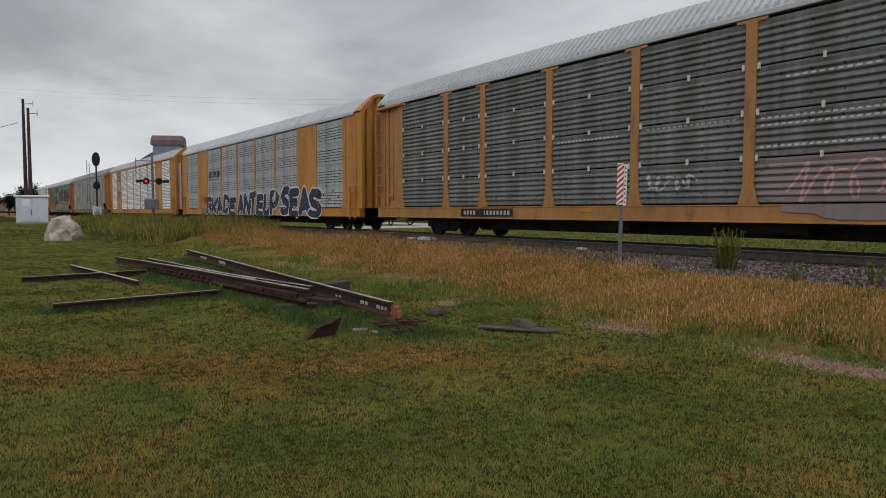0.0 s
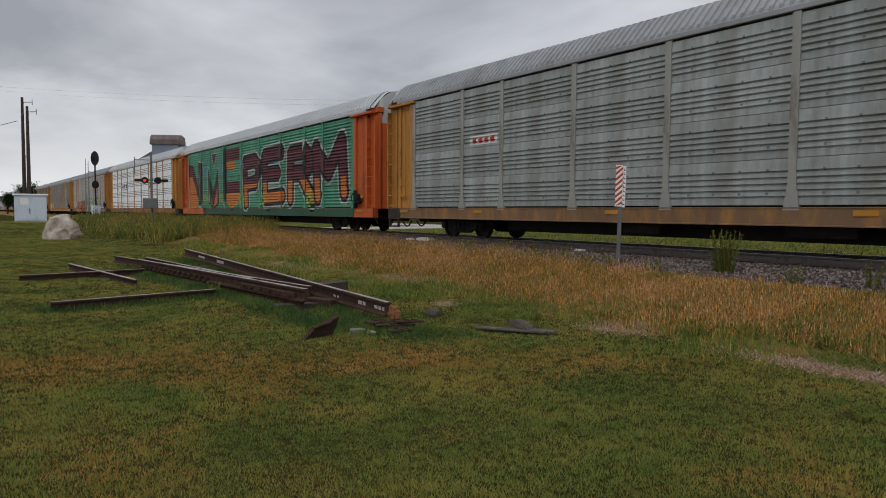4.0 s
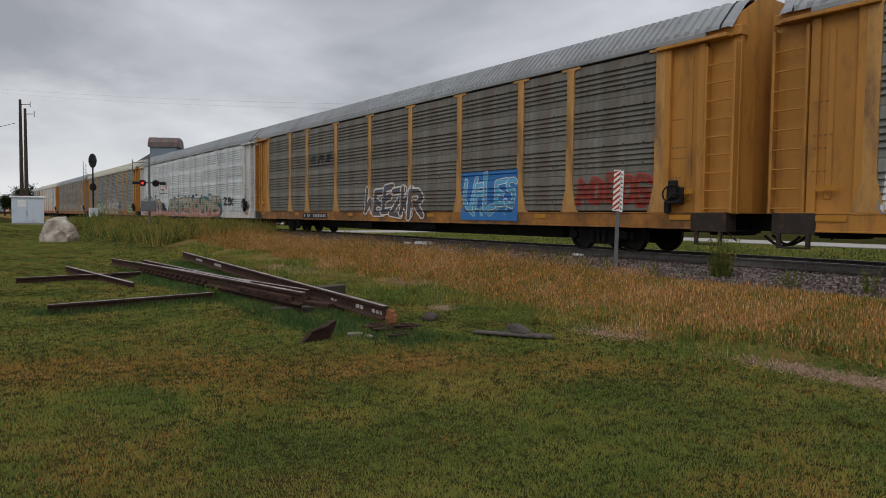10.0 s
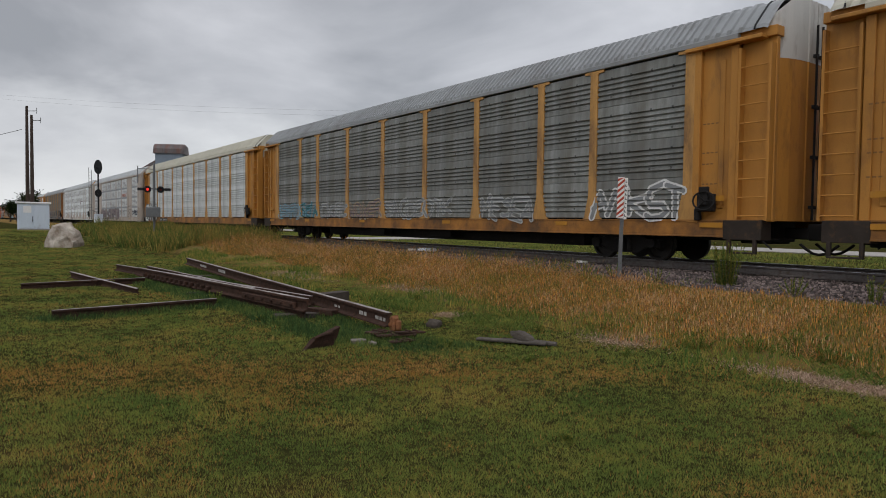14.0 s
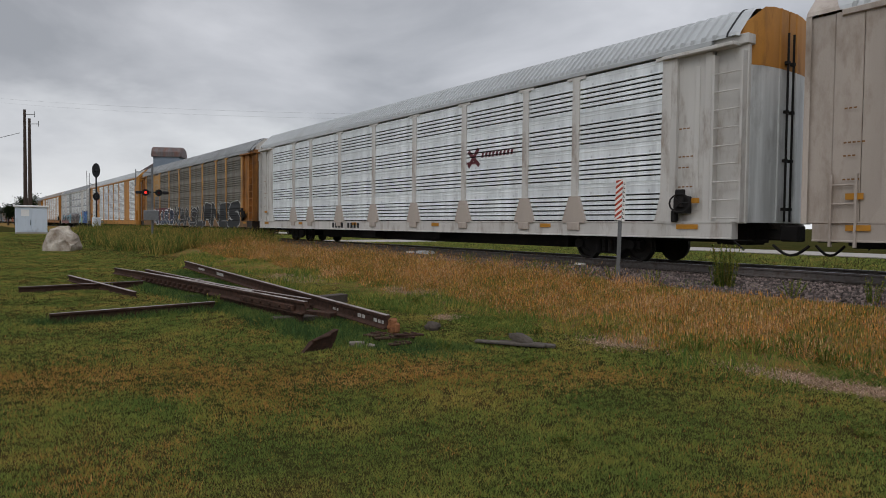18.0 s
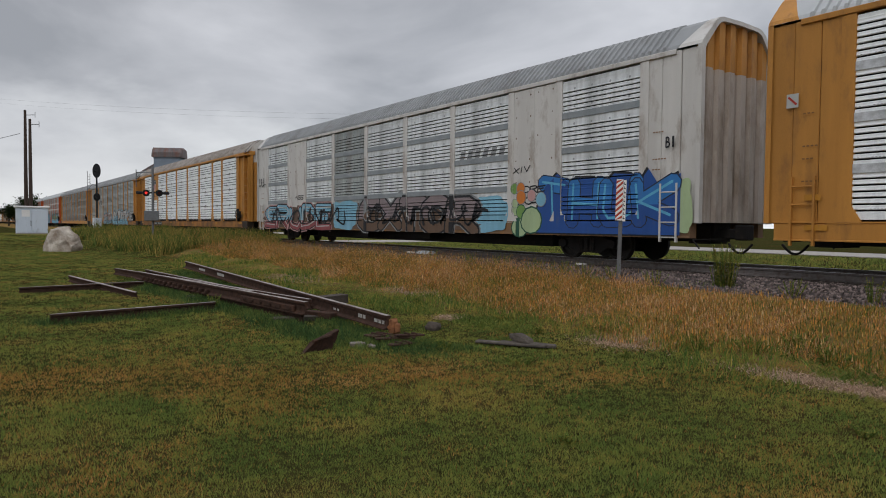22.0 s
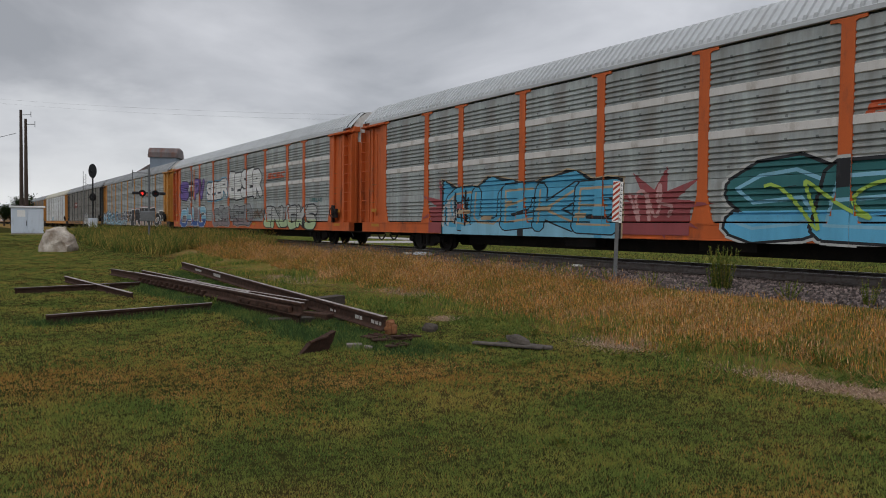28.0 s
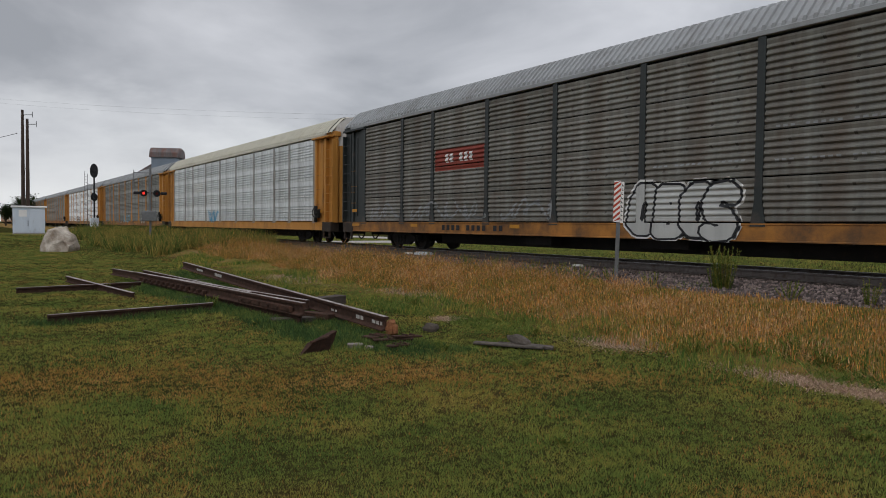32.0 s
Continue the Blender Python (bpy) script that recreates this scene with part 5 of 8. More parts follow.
def crossing_signal():
    s = thing("crossing_signal", "level crossing flasher mast with two hooded red lamps, one lit", "crossing signal", pose(-40.41, 8.98, 0.30, 0, 0, 76))
    bm = bmesh.new()
    tube(bm, (0, 0, -0.2), (0, 0, 4.45), 0.065, sides=12)
    part("mast", bm, GALV, s)
    part("relay_case", blocks((-0.45, 0.32, -0.30, 0.10, 1.38, 1.95), bevel=0.03), GALV, s, "grey control case on the mast")
    bm = bmesh.new()
    tube(bm, (-0.48, -0.02, 2.98), (0.48, -0.02, 2.98), 0.03, sides=8)
    part("lamp_arm", bm, SIGNAL_BLACK, s)
    for k, x in enumerate((-0.34, 0.34)):
        bm = bmesh.new()
        n = 20
        fr = [bm.verts.new((x + 0.19 * math.cos(2 * math.pi * i / n), -0.10, 2.95 + 0.19 * math.sin(2 * math.pi * i / n))) for i in range(n)]
        bk = [bm.verts.new((v.co.x, -0.06, v.co.z)) for v in fr]
        bm.faces.new(fr)
        bm.faces.new(bk[::-1])
        for i in range(n):
            bm.faces.new((fr[i], bk[i], bk[(i + 1) % n], fr[(i + 1) % n]))
        lamp = part("lamp_unit", bm, SIGNAL_BLACK, s, "black round backing plate with hood")
        bm = bmesh.new()
        tube(bm, (x, -0.10, 2.95), (x, -0.16, 2.95), 0.075, sides=14)
        part("lens", bm, LAMP_RED if k == 0 else LAMP_OFF, lamp, "glowing red lens" if k == 0 else "dark red lens")
        bm = bmesh.new()
        for i in range(10):
            a0, a1 = math.pi * i / 10 - 0.2, math.pi * (i + 1) / 10 - 0.2
            q = [(x + 0.13 * math.cos(t), y, 2.95 + 0.13 * math.sin(t)) for t, y in ((a0, -0.10), (a1, -0.10), (a1, -0.40), (a0, -0.40))]
            bm.faces.new([bm.verts.new(c) for c in q])
        part("hood", bm, SIGNAL_BLACK, lamp)
        part("rear_unit", blocks((x - 0.17 + (0.36 * (1 if x > 0 else -1)), x + 0.17 + (0.36 * (1 if x > 0 else -1)), -0.05, 0.10, 2.88, 3.04), bevel=0.03), SIGNAL_BLACK, lamp, "side lamp hood")
    bm = bmesh.new()
    tube(bm, (-0.85, 0, 4.1), (-0.05, 0, 4.1), 0.025, sides=6)
    tube(bm, (-0.85, 0, 3.3), (-0.85, 0, 4.25), 0.025, sides=6)
    part("bracket", bm, GALV, s, "thin bracket arm at the top")


crossing_signal()


def headhouse():
    b = thing("grain_elevator", "blue-grey sheet-metal grain elevator with a rust-streaked roof", "building", pose(-146.8, 35.95, 0.0, 0, 0, 62))
    part("wall", blocks((-2.6, 2.6, -2.2, 2.2, 0, 15.2), bevel=0.03), WALL_BLUE, b)
    ribs = bmesh.new()
    for i in range(18):
        block(ribs, -2.5 + 0.29 * i, -2.46 + 0.29 * i, -2.23, -2.19, 8.0, 15.1)
    part("wall_ribs", ribs, WALL_BLUE, b)
    v, f = extrude_x([(-2.45, 15.00), (-2.4, 16.00), (-1.8, 16.95), (0, 17.15), (1.8, 16.95), (2.4, 16.00), (2.45, 15.00)], [-3.05, -2.75, 2.75, 3.05], closed=True)
    v = [(x, y * (0.86 if abs(x) > 3 else 1), z - (0.35 if abs(x) > 3 and z > 15.5 else 0)) for x, y, z in v]
    roof = part("roof", mesh_of("roof", v, f), ROOF_BARN, b)
    seams = bmesh.new()
    for i in range(13):
        x = -2.7 + 0.45 * i
        for (y0, z0), (y1, z1) in (((-2.47, 15.02), (-2.42, 16.00)), ((-2.42, 16.00), (-1.8, 16.98))):
            tube(seams, (x, y0, z0), (x, y1, z1), 0.05, sides=4, caps=False)
    part("roof_seams", seams, ROOF_BARN, roof)
    v, f = extrude_x([(-2.2, 0), (-2.2, 13.6), (0, 13.9), (2.2, 13.6), (2.2, 0)], [-5.6, -2.6], closed=True)
    v = [(x, y, z - (1.9 if x < -5 and z > 1 else 0)) for x, y, z in v]
    part("lean_to", mesh_of("lean_to", v, f), ROOF_BARN, b, "lower sloping side roof")
    part("lower_house", blocks((-7, 5.5, -4, 4, 0, 8.5), bevel=0.05), WALL_BLUE, b, "broad lower part of the elevator")


headhouse()


def tree(x, y, h, spread, seed):
    t = thing("tree", "small dark green broad-leaved tree on the horizon", "tree", pose(x, y, 0.0), "far trees")
    r = random.Random(seed)
    bm = bmesh.new()
    tube(bm, (0, 0, -0.3), (0, 0, h * 0.55), 0.22, 0.12, 8)
    tips = []
    for i in range(9):
        a = r.uniform(0, 2 * math.pi)
        p = Vector((0, 0, h * r.uniform(0.25, 0.55)))
        q = Vector((math.cos(a) * spread * r.uniform(0.4, 0.8), math.sin(a) * spread * r.uniform(0.4, 0.8), h * r.uniform(0.6, 0.95)))
        tube(bm, p, q, 0.08, 0.03, 6)
        tips.append(q)
    part("trunk", bm, POLE_WOOD, t, "dark trunk with limbs")
    verts, faces = [], []
    for q in tips + [Vector((0, 0, h * 0.8))]:
        for i in range(170):
            c = q + Vector((r.gauss(0, spread * 0.26), r.gauss(0, spread * 0.26), r.gauss(0, h * 0.09)))
            if c.z < h * 0.2:
                continue
            s = r.uniform(0.10, 0.22)
            n = len(verts)
            d1 = Vector((r.uniform(-1, 1), r.uniform(-1, 1), r.uniform(-0.6, 0.6))).normalized() * s
            d2 = d1.orthogonal().normalized() * s * 0.6
            verts += [c - d1, c + d2, c + d1, c - d2]
            faces.append((n, n + 1, n + 2, n + 3))
    part("crown", mesh_of("crown", verts, faces), LEAF_DARK, t)


LEAF_DARK = blades("dark_tree_leaves", [(0.012, 0.02, 0.008), (0.022, 0.035, 0.012), (0.035, 0.05, 0.018)], 0.4, 0.4)
for i, (px, z_, h, sp) in enumerate(((18, 150, 4.2, 2.0), (30, 150, 3.6, 1.8), (52, 140, 5.4, 2.2), (64, 150, 6.4, 2.4), (76, 158, 5.6, 2.2), (92, 160, 4.4, 2.0))):
    lat = (px - 784) / 1184 * z_
    tree(-0.810 * z_ + 0.586 * lat, 0.586 * z_ + 0.810 * lat, h + 0.7, sp, 40 + i)


def wires():
    bm = bmesh.new()
    def span(p, q, sag, r=0.02):
        p, q = Vector(p), Vector(q)
        pts = [p.lerp(q, i / 16) - Vector((0, 0, 4 * sag * (i / 16) * (1 - i / 16))) for i in range(17)]
        for a_, b_ in zip(pts, pts[1:]):
            tube(bm, a_, b_, r, sides=4, caps=False)
    # a line of poles far behind the track carries two wires
    span((-257.4, 11.5, 40.5), (-121, 88, 26.0), 1.0, 0.016)
    span((-257.4, 11.5, 39.2), (-121, 88, 25.0), 1.2, 0.014)
    span((-121, 88, 26.0), (15.4, 164.5, 24.0), 1.5, 0.016)
    span((-72.50, 4.73, 9.6), (-120, -18, 9.0), 1.0, 0.025)
    tagged(part("overhead_wires", bm, WIRE), "thin overhead wires across the grey sky", "wires", kind="structure")


wires()

# pale slab and gravel road behind the track
tagged(part("loading_slab", blocks((-64, -28.3, 18.9, 20.9, -0.2, 0.24), bevel=0.02), GRAVEL), "long pale concrete slab behind the track", "slab", kind="structure")
tagged(part("gravel_road", blocks((-420, 260, 36.5, 42, -0.2, 0.215)), GRAVEL), "pale gravel road beyond the railway", "road", kind="structure")
tagged(part("crossing_road", blocks((-52.0, -45.5, 9.4, 13.4, -0.3, 0.33), (-52.0, -45.5, 18.9, 36.5, -0.3, 0.22), bevel=0.02), GRAVEL), "pale gravel road leading over the level crossing", "road", kind="structure")


# ---- vegetation and loose stones ----
def triangles(name, verts, mat, label, category="grass", corners=None):
    """One mesh of triangles: loose ones, shape (n, 3, 3), or points with corners that index them."""
    n = len(verts) if corners is None else len(corners)
    me = bpy.data.meshes.new(name)
    me.vertices.add(3 * n if corners is None else len(verts))
    me.vertices.foreach_set("co", np.ascontiguousarray(verts, dtype=np.float32).ravel())
    me.loops.add(3 * n)
    me.loops.foreach_set("vertex_index", np.arange(3 * n, dtype=np.int32) if corners is None else corners.astype(np.int32).ravel())
    me.polygons.add(n)
    me.polygons.foreach_set("loop_start", np.arange(0, 3 * n, 3, dtype=np.int32))
    me.update(calc_edges=True)
    me.validate()
    return tagged(part(name, me, mat), label, category, kind="stuff")


RNG = np.random.default_rng(7)


def heights(xy):
    return np.array([ground_z(x, y) for x, y in xy])


def blade_triangles(xy, height, width, lean, z=None):
    """Single blades: narrow triangles that lean to random sides."""
    n = len(xy)
    z = heights(xy) if z is None else z
    a = RNG.uniform(0, 2 * np.pi, n)
    b = RNG.uniform(0, 2 * np.pi, n)
    out = np.zeros((n, 3, 3))
    wx, wy = np.cos(a) * width / 2, np.sin(a) * width / 2
    out[:, 0] = np.stack([xy[:, 0] - wx, xy[:, 1] - wy, z - 0.01], 1)
    out[:, 1] = np.stack([xy[:, 0] + wx, xy[:, 1] + wy, z - 0.01], 1)
    out[:, 2] = np.stack([xy[:, 0] + np.cos(b) * lean * height, xy[:, 1] + np.sin(b) * lean * height, z + height], 1)
    return out


def wedge(n, r0, r1, power, lo=-12, hi=84):
    """Points strewn over the lawn, thinning out with distance."""
    u = RNG.uniform(0, 1, n)
    k = power + 1
    r = (r0 ** k + u * (r1 ** k - r0 ** k)) ** (1 / k)
    a = np.radians(RNG.uniform(lo, hi, n))
    return np.stack([-np.cos(a) * r, np.sin(a) * r], 1), r


def field(xy, scale, seed):
    return np.array([noise.noise(Vector((x * scale, y * scale, seed))) for x, y in xy])


LAWN = blades("lawn_blades", [(0.125, 0.185, 0.044), (0.180, 0.225, 0.053), (0.250, 0.262, 0.062), (0.35, 0.285, 0.076)], 0.9, 0.16, gain=1.3, vary=0.24)
LAWN_DRY = blades("dry_lawn_blades", [(0.22, 0.18, 0.044), (0.34, 0.20, 0.052), (0.46, 0.225, 0.064), (0.49, 0.28, 0.10)], 1.4, 0.3, gain=1.2, vary=0.24)
HEAP_GRASS = blades("dark_heap_grass", [(0.045, 0.085, 0.030), (0.065, 0.12, 0.036), (0.10, 0.155, 0.045), (0.16, 0.19, 0.05)], 1.1, 0.5, gain=1.2, vary=0.4)
SEEDS = blades("straw_seed_heads", [(0.34, 0.24, 0.08), (0.56, 0.38, 0.15), (0.46, 0.23, 0.08), (0.62, 0.47, 0.25)], 1.1, 0.6, gain=1.6, vary=0.6)
LEAFY = blades("leafy_green", [(0.075, 0.115, 0.027), (0.12, 0.17, 0.038), (0.20, 0.215, 0.05)], 1.2, 0.5, vary=0.4)
TALL = blades("dark_tall_weeds", [(0.075, 0.115, 0.028), (0.12, 0.155, 0.037), (0.22, 0.205, 0.05), (0.36, 0.26, 0.075)], 0.9, 0.6, gain=1.3, vary=0.5)
DRY = blades("dry_grass", [(0.12, 0.135, 0.034), (0.29, 0.20, 0.047), (0.58, 0.31, 0.072), (0.56, 0.235, 0.06), (0.33, 0.13, 0.052), (0.52, 0.33, 0.17)], 1.1, 0.6, gain=1.8, vary=0.6)
WEED = blades("green_weeds", [(0.075, 0.135, 0.03), (0.125, 0.185, 0.038), (0.22, 0.235, 0.05), (0.36, 0.28, 0.07)], 1.2, 0.5, vary=0.35)
STRAW = blades("pale_straw", [(0.29, 0.20, 0.13), (0.54, 0.40, 0.30), (0.36, 0.23, 0.16)], 3.0, 0.5, vary=0.4)


# bare patches in the grass: middle and half widths
BARE = ((-5.95, 7.42, 0.5, 0.25), (-2.9, 7.15, 1.0, 0.13), (-12.69, 8.50, 0.8, 0.25), (-17.74, 7.81, 1.2, 0.25), (-9.1, 6.75, 0.22, 0.12))


def build_grass():
    # blades gather in tufts
    xy, r = wedge(230000, 2.4, 80, -0.6)
    vigour = np.repeat(RNG.uniform(0.55, 1.45, len(xy)), 8)
    xy, r = np.repeat(xy, 8, 0), np.repeat(r, 8)
    xy = xy + RNG.normal(0, 1, xy.shape) * (0.010 + 0.0022 * r)[:, None]
    edge = 8.5 + 0.9 * field(xy, 0.5, 2.0) + 1.6 * np.clip((-10 - xy[:, 0]) / 14, 0, 1) + 2.0 * np.clip((-36 - xy[:, 0]) / 8, 0, 1)
    keep = xy[:, 1] < edge
    for cx, cy, a, b in BARE:
        keep &= (((xy[:, 0] - cx) / (1.0 * a)) ** 2 + ((xy[:, 1] - cy) / (1.7 * b)) ** 2 > 1) | (RNG.uniform(0, 1, len(xy)) < 0.4)
    xy, r, vigour = xy[keep], r[keep], vigour[keep]
    h = RNG.uniform(0.010, 0.030, len(xy)) * (1 + 0.5 * field(xy, 0.9, 5.0)) * vigour
    w = (0.0034 + 0.0010 * r) * RNG.uniform(0.6, 1.4, len(xy))
    tris = blade_triangles(xy, h, w, RNG.uniform(0.2, 1.3, len(xy)))
    # a worn brown strip runs across the lawn before the heap of rails, with smaller scorched spots
    along = xy[:, 0] * 0.588 + xy[:, 1] * 0.809
    off = -xy[:, 0] * 0.809 + xy[:, 1] * 0.588 - 7.1 - 0.10 * along
    strip = np.exp(-(off / 1.15) ** 2) * (0.35 + 0.65 * np.clip((2.2 - along) / 2.5, 0, 1))
    spots = field(xy, 0.75, 31.0) + 0.55 * field(xy, 2.3, 17.0)
    chance = np.clip(0.70 * strip + 0.60 * spots - 0.02, 0.05, 0.85)
    dry = RNG.uniform(0, 1, len(xy)) < chance
    triangles("lawn_grass", tris[~dry], LAWN, "short mown green grass with brown patches")
    triangles("scorched_grass", tris[dry], LAWN_DRY, "brown dried-out blades in patches of the lawn")
    # lawn beyond and behind the track
    n = 60000
    xy = np.stack([RNG.uniform(-75, 12, n), RNG.uniform(18.9, 35, n)], 1)
    xy = xy[~((xy[:, 0] > -64.5) & (xy[:, 0] < -28) & (xy[:, 1] < 21.1)) & ~((xy[:, 0] > -52.2) & (xy[:, 0] < -45.3))]
    triangles("far_grass", blade_triangles(xy, RNG.uniform(0.05, 0.14, len(xy)), 0.035, RNG.uniform(0.2, 1.0, len(xy))), LAWN, "green grass strip beyond the track")
    # tall dry grass along the foot of the bank
    n = 230000
    u = RNG.uniform(0, 1, n)
    x = 6 - 62 * u ** 1.5
    y = RNG.uniform(7.2, 13.4, n)
    xy = np.stack([x, y], 1)
    f = field(xy, 0.45, 9.0)
    keep = (y > 7.6 + 1.0 * f + 1.7 * np.clip((-10 - x) / 14, 0, 1)) & (y < 11.75 + 0.5 * field(xy, 0.6, 4.0) + 0.9 * np.clip((-9 - x) / 10, 0, 1)) & (field(xy, 0.9, 1.0) > -0.42) & ~((x > -52.2) & (x < -45.3))
    xy, f = xy[keep], f[keep]
    n = len(xy)
    z = heights(xy)
    grow = 0.42 + 0.58 * np.clip((xy[:, 1] - 8.0) / 2.2, 0, 1)
    low = np.clip((xy[:, 0] + 12) / 3, 0, 1) * np.clip((xy[:, 1] - 9.3) / 1.2, 0, 1)
    grow *= 1 - 0.62 * low
    # stems stand in clumps of unequal height
    cell = np.floor(xy / 0.34)
    pull = np.sin(cell[:, :1] * 12.9898 + cell[:, 1:] * 78.233) * 43758.5453
    pull = pull - np.floor(pull)
    other = np.modf(pull * 57.31)[0]
    centre = (cell + 0.5) * 0.34 + 0.25 * (np.concatenate([pull, other], 1) - 0.5)
    xy = centre + (xy - centre) * np.where(pull > 0.3, 0.75, 1.15)
    h = RNG.uniform(0.08, 0.42, n) * grow * (1 + 0.7 * f) * (0.45 + 0.95 * other[:, 0])
    stems = blade_triangles(xy, h, 0.0045 + 0.0004 * np.abs(xy[:, 0]), RNG.uniform(0.1, 2.2, n), z)
    tip = stems[:, 2].copy()
    s = RNG.uniform(0.003, 0.008, n)
    a = RNG.uniform(0, 2 * np.pi, n)
    head = np.stack([tip + np.stack([np.cos(a) * s, np.sin(a) * s, -5 * s], 1), tip + np.stack([-np.cos(a) * s, -np.sin(a) * s, -4 * s], 1), tip + np.stack([0 * s, 0 * s, 6 * s], 1)], 1)
    pale = RNG.uniform(0, 1, n) < 0.09
    triangles("dry_grass", np.concatenate([stems, head[~pale]]), DRY, "tall golden-brown dry grass along the railway bank", "dry grass")
    triangles("seed_heads", head[pale], SEEDS, "pale straw-coloured seed heads of the dry grass", "dry grass")
    # low broad-leaved weeds where the lawn meets the dry grass
    n = 60000
    xy = np.stack([RNG.uniform(-14, 3, n), RNG.uniform(5.6, 9.2, n)], 1)
    xy = xy[(field(xy, 0.8, 33.0) > 0.26) & (np.abs(xy[:, 1] - 7.5 - 0.5 * field(xy, 0.35, 6.0)) < 1.0)]
    triangles("leafy_weeds", blade_triangles(xy, RNG.uniform(0.015, 0.08, len(xy)), RNG.uniform(0.012, 0.028, len(xy)), RNG.uniform(0.5, 2.5, len(xy))), LEAFY, "low broad-leaved green weeds at the edge of the lawn", "weeds")
    # green weeds between and along the left of the bank
    n = 110000
    x = 5 - 72 * RNG.uniform(0, 1, n) ** 1.2
    y = RNG.uniform(6.4, 13.6, n)
    xy = np.stack([x, y], 1)
    keep = (field(xy, 0.55, 21.0) + 0.35 * (x < -33) + 0.2 * ((y > 12.0) & (x < -12)) + 0.12 * (y < 8.7) + 0.06 * (x > -14) > 0.22) & ~((x > -52.2) & (x < -45.3))
    xy = xy[keep]
    n = len(xy)
    high = xy[:, 0] < -31
    tall = np.where(high, 0.75 + 0.35 * field(xy, 0.3, 12.0), 0.17) * RNG.uniform(0.3, 1.0, n)
    tris = blade_triangles(xy, tall, 0.011 + 0.0009 * np.abs(xy[:, 0]), RNG.uniform(0.1, 0.8, n))
    triangles("green_weeds", tris[~high], WEED, "patches of rough green weeds in the meadow", "weeds")
    triangles("tall_weeds", tris[high], TALL, "tall dark green weeds near the level crossing", "weeds")
    # long grass left by the mower round the heap of rails
    ends = (((-18.9, 3.75), (-9.7, 4.3)), ((-22.2, 5.9), (-8.1, 4.85)), ((-12.0, 1.1), (-12.3, 3.8)), ((-8.3, 4.5), (-7.2, 5.0)), ((-10.5, 4.2), (-7.6, 4.4)), ((-9.2, 4.0), (-6.6, 4.9)), ((-8.0, 5.1), (-6.6, 5.4)))
    out = []
    for (xa, ya), (xb, yb) in ends:
        n = int(1500 * math.hypot(xb - xa, yb - ya))
        k = RNG.uniform(0, 1, n)
        q = np.stack([xa + (xb - xa) * k + RNG.normal(0, 0.16, n), ya + (yb - ya) * k - np.abs(RNG.normal(0, 0.22, n)) + 0.05], 1)
        top = 0.07 if xb > -7 else 0.13
        out.append(blade_triangles(q, RNG.uniform(0.02, top, n), 0.016, RNG.uniform(0.2, 0.9, n)))
    triangles("long_grass", np.concatenate(out), HEAP_GRASS, "longer dark grass round the heap of rails", "grass")
    # straw and bare gravelly patches
    out = []
    for cx, cy, a, b in BARE:
        n = int(7000 * a)
        q = np.stack([RNG.normal(cx, a * 0.6, n), RNG.normal(cy, b, n)], 1)
        out.append(blade_triangles(q, RNG.uniform(0.005, 0.035, n), RNG.uniform(0.01, 0.03, n), RNG.uniform(1, 4, n)))
    triangles("dead_straw", np.concatenate(out), STRAW, "pale dead straw and chips on bare patches", "straw")


build_grass()


def weed_plant(x, y, h, spread, leaves, seed, mat=None, label="bushy green weed plant"):
    """A weed: upright stems set with narrow leaves."""
    r = random.Random(seed)
    p = thing("weed_plant", label, "plant", pose(x, y, ground_z(x, y)), "larger weeds")
    stems = bmesh.new()
    verts, faces = [], []
    for i in range(max(4, leaves // 40)):
        a, k = r.uniform(0, 2 * math.pi), r.uniform(0.1, 1.0)
        top = Vector((math.cos(a) * spread * k, math.sin(a) * spread * k, h * r.uniform(0.55, 1.0)))
        tube(stems, (top.x * 0.4, top.y * 0.4, 0), top, 0.006, 0.003, 4, False)
        for j in range(80):
            t = r.uniform(0.12, 1.0)
            c = Vector((top.x * (0.4 + 0.6 * t), top.y * (0.4 + 0.6 * t), top.z * t))
            d = Vector((r.uniform(-1, 1), r.uniform(-1, 1), r.uniform(0.0, 0.9))).normalized() * r.uniform(0.03, 0.075) * (0.5 + h * 0.5)
            s = d.cross(Vector((0, 0, 1))).normalized() * r.uniform(0.0035, 0.008) * (0.6 + h * 0.8)
            n = len(verts)
            verts += [c, c + d * 0.5 + s, c + d, c + d * 0.5 - s]
            faces.append((n, n + 1, n + 2, n + 3))
    part("stalk", stems, WEED, p)
    part("foliage", mesh_of("foliage", verts, faces), mat or (TALL if x < -31 else WEED), p)


